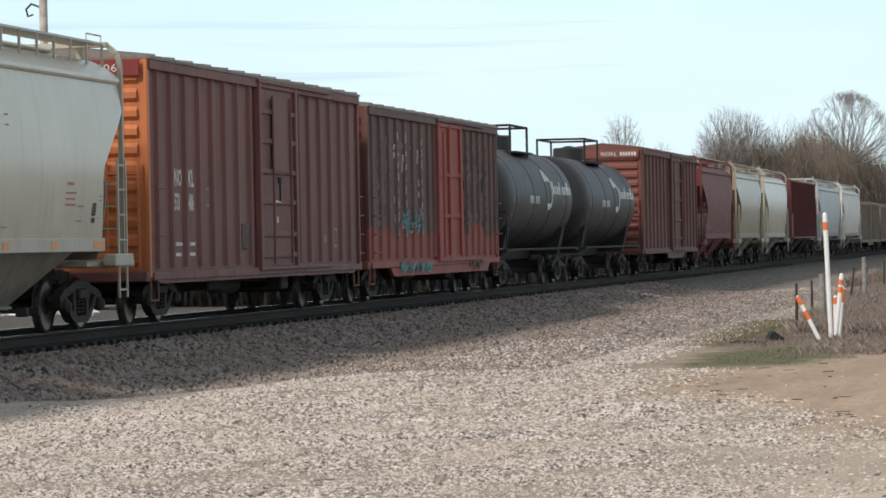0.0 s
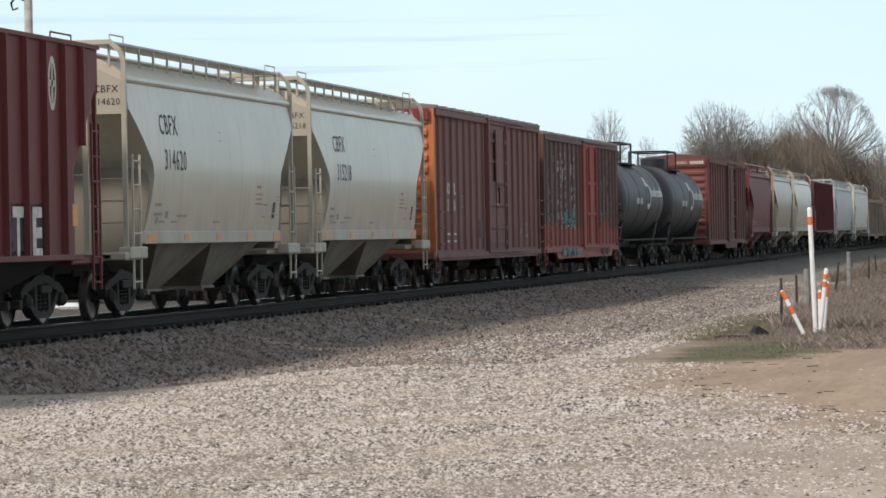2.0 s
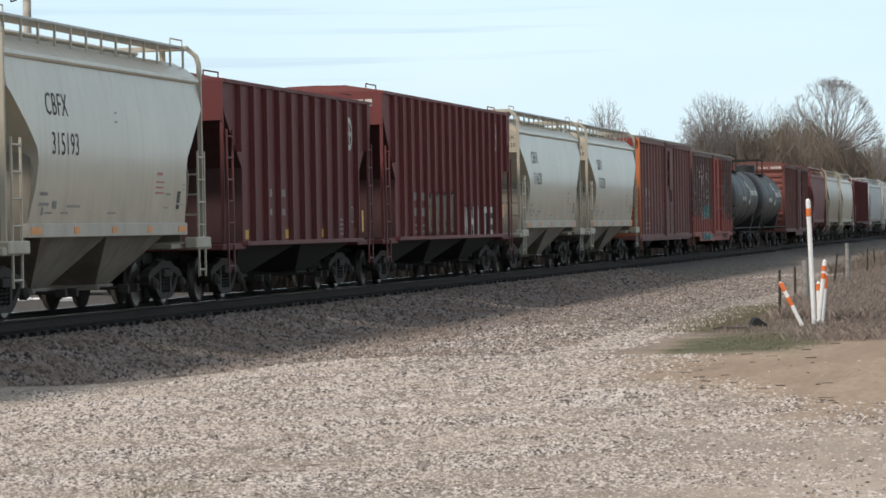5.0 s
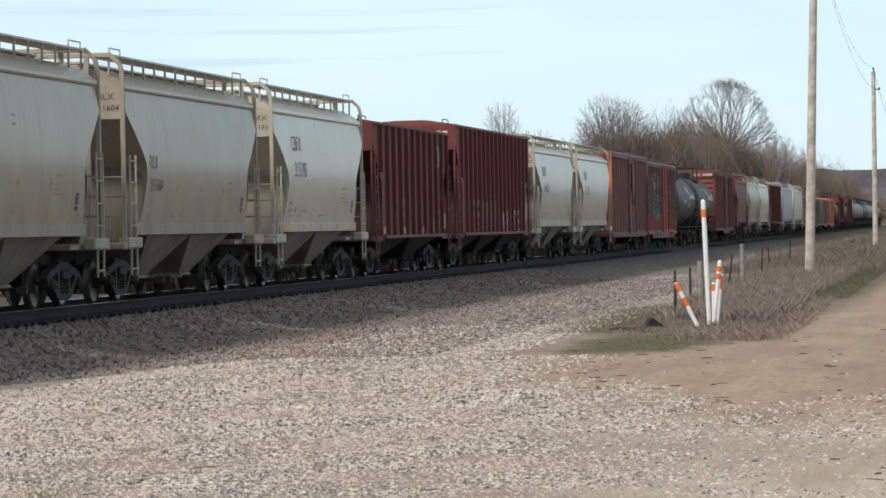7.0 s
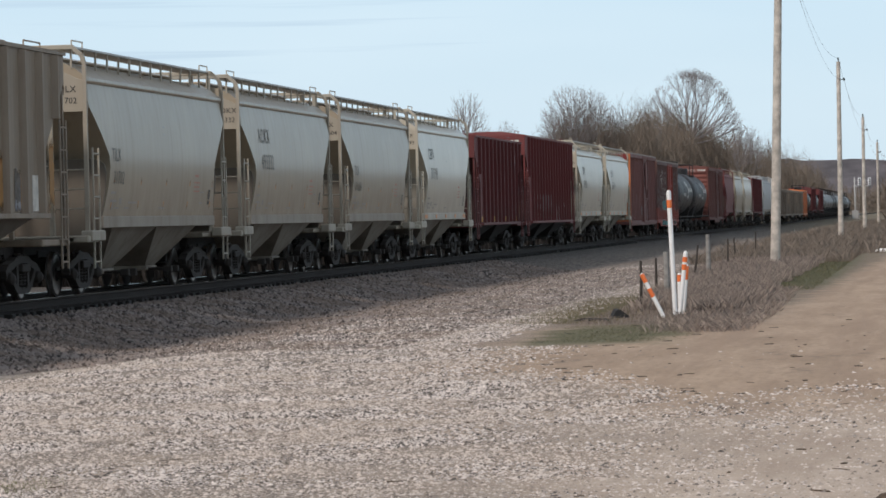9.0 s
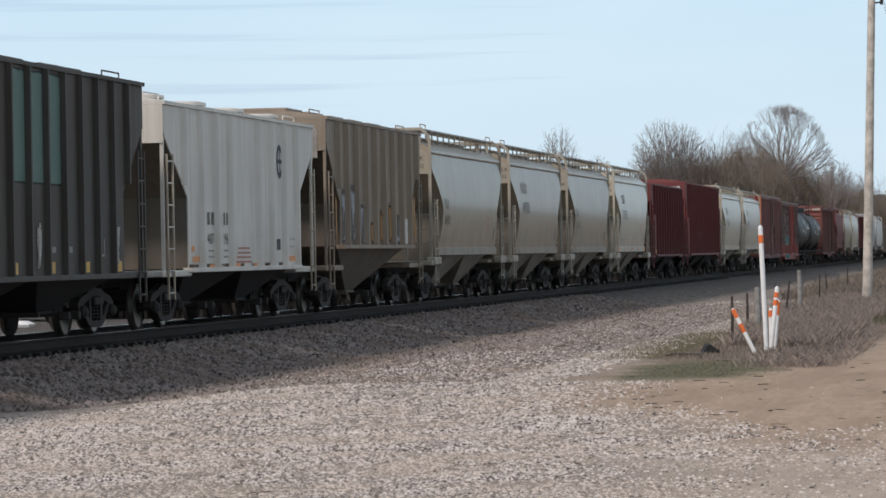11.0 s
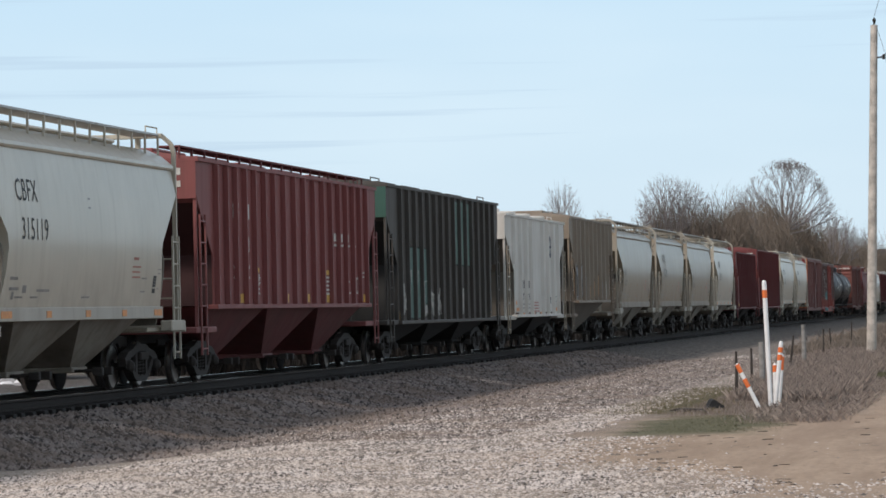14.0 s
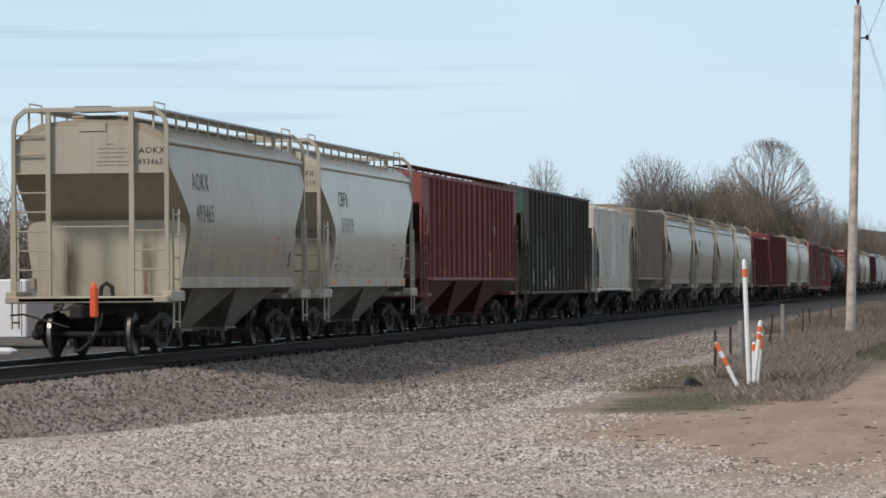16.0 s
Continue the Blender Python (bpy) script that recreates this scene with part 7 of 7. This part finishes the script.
def toe_x(y):
    """Foot of the ballast shoulder, which wanders along the lot."""
    def s(a, b, lo, hi):
        k = np.clip((y - a) / (b - a), 0, 1)
        return lo + (hi - lo) * k * k * (3 - 2 * k)
    return s(38.5, 46.0, -13.25, -11.35) + s(46.0, 52.0, 0.0, -0.75) + s(54.0, 62.0, 0.0, 0.4) + s(62.0, 76.0, 0.0, -0.9)


def worn(x, y):
    """Share of the stones that the traffic has left."""
    s = lambda a, b, v: np.clip((v - a) / (b - a), 0, 1)
    band = s(27.5, 34.5, y - 6.0 * s(-2.0, -5.2, x) + 1.2 * np.sin(x * 2.1)) * s(-7.2, -4.4, x)
    lane = s(-4.2, -2.6, x) * s(34, 40, y)
    near = 0.86 * s(-4.6, -1.4, x + 0.7 * np.sin(y * 1.1 + x) + 0.4 * np.sin(y * 2.7 - 2 * x))
    cover = 0.62 + 0.2 * np.sin(x * 1.7 + 0.6 * np.sin(y * 0.9)) * np.sin(y * 0.63 + 1.3 * np.sin(x * 0.8)) + 0.3 * np.sin(x * 4.1 + y * 1.9) * np.sin(y * 2.3 - x * 2.2)
    cover = cover * (1 - 0.72 * np.clip((1.1 + 0.5 * np.sin(y * 1.7) - (x - toe_x(y))) / 0.6, 0, 1) * s(53, 46, y))
    cover = cover * (1 - 0.6 * s(30, 52, y + 1.5 * np.sin(x * 2.3)) * s(-5.5, -7.5, x))
    return cover - cover * 0.997 * np.maximum(band, np.maximum(lane, near))


def litter(name, n, draw, mat, label, seed):
    """Dead twigs and leaf scraps lying flat."""
    rng = np.random.RandomState(seed)
    mb = MB()
    for _ in range(n):
        x, y = draw(rng)
        a, l, r = rng.uniform(-0.5, 0.5), 0.012 + 0.075 * rng.rand() ** 2.5, 0.0025 + 0.004 * rng.rand()
        dx, dy = math.cos(a) * l, math.sin(a) * l * 2.5
        mb.tube([(x - dx, y - dy, 0.004), (x, y + 0.01 * rng.randn(), 0.006), (x + dx, y + dy, 0.004)], r, 4)
    tagged(new(name, mb.mesh(name, mat)), label, "twig", kind="stuff")


litter("twig_litter", 90, lambda r: (-5.6 + 5.2 * r.rand(), 33 + 26 * r.rand() ** 1.4), FENCEWOOD, "dead twigs and leaf scraps scattered on the dirt", 61)
litter("twig_litter", 36, lambda r: (-6.6 + 6.4 * r.rand(), 21 + 12 * r.rand()), EARTH, "brown leaf scraps lying in the gravel", 62)

# ======== loose stone ========
scatter_stones("gravel", 540000, lambda r, n: (-12.9 + 13.4 * r.rand(n), 20 + 40 * r.rand(n) ** 1.5), 0.0168, LOTSTONE, "pale crushed limestone gravel on the lot", 7,
               lambda x, y, r: (r.rand(len(x)) < worn(x, y)) & (x > -0.35 * y - 0.4) & (x < -0.05 * y + 1.5) & ~((x > -6.4) & (y > 46)) & (x > toe_x(y) - 0.05 + 0.5 * r.rand(len(x)) ** 2))
scatter_stones("gravel", 24000, lambda r, n: (-12.6 + 6.4 * r.rand(n), 48 + 70 * r.rand(n) ** 1.4), 0.017, LOTSTONE, "pale crushed limestone gravel beside the ballast", 17,
               lambda x, y, r: x > toe_x(y) - 0.1 + 2.6 * r.rand(len(x)) ** 2)
scatter_stones("ballast", 125000, lambda r, n: (-15.45 + 5.4 * r.rand(n), 32 + 85 * r.rand(n) ** 1.35), 0.034, BALLASTSTONE, "grey-brown crushed ballast stone on the track shoulder", 8,
               lambda x, y, r: x < toe_x(y) - 0.06 + (0.12 + 2.6 * np.clip((y - 44) / 10, 0, 1)) * r.rand(len(x)) ** 4, 0.7)
scatter_stones("ballast", 38000, lambda r, n: (-12.4 + 5.0 * r.rand(n), 46 + 64 * r.rand(n) ** 1.3), 0.024, BALLASTSTONE, "grey stone mixed into the gravel beside the track", 37)
scatter_stones("ballast", 9000, lambda r, n: (-18.2 + 2.6 * r.rand(n), 34 + 60 * r.rand(n)), 0.035, BALLASTSTONE, "dark ballast stone between the ties", 9)


# ======== what moves: the cars roll ahead, the wheels turn ========
def rolled(t):
    return 13.40 * t - 0.0026 * t * t


def motions():
    for car, y in CARS:
        walk(car, [(t, pose(TRACK_X, y + rolled(t), RAIL_Z)) for t in range(17)])
    for w, y in SPIN:
        walk(w, [(k / FPS, pose(0, y, 0.42, -math.degrees(rolled(k / FPS) / 0.42) % 360, 0, 0)) for k in range(481)])


motions()
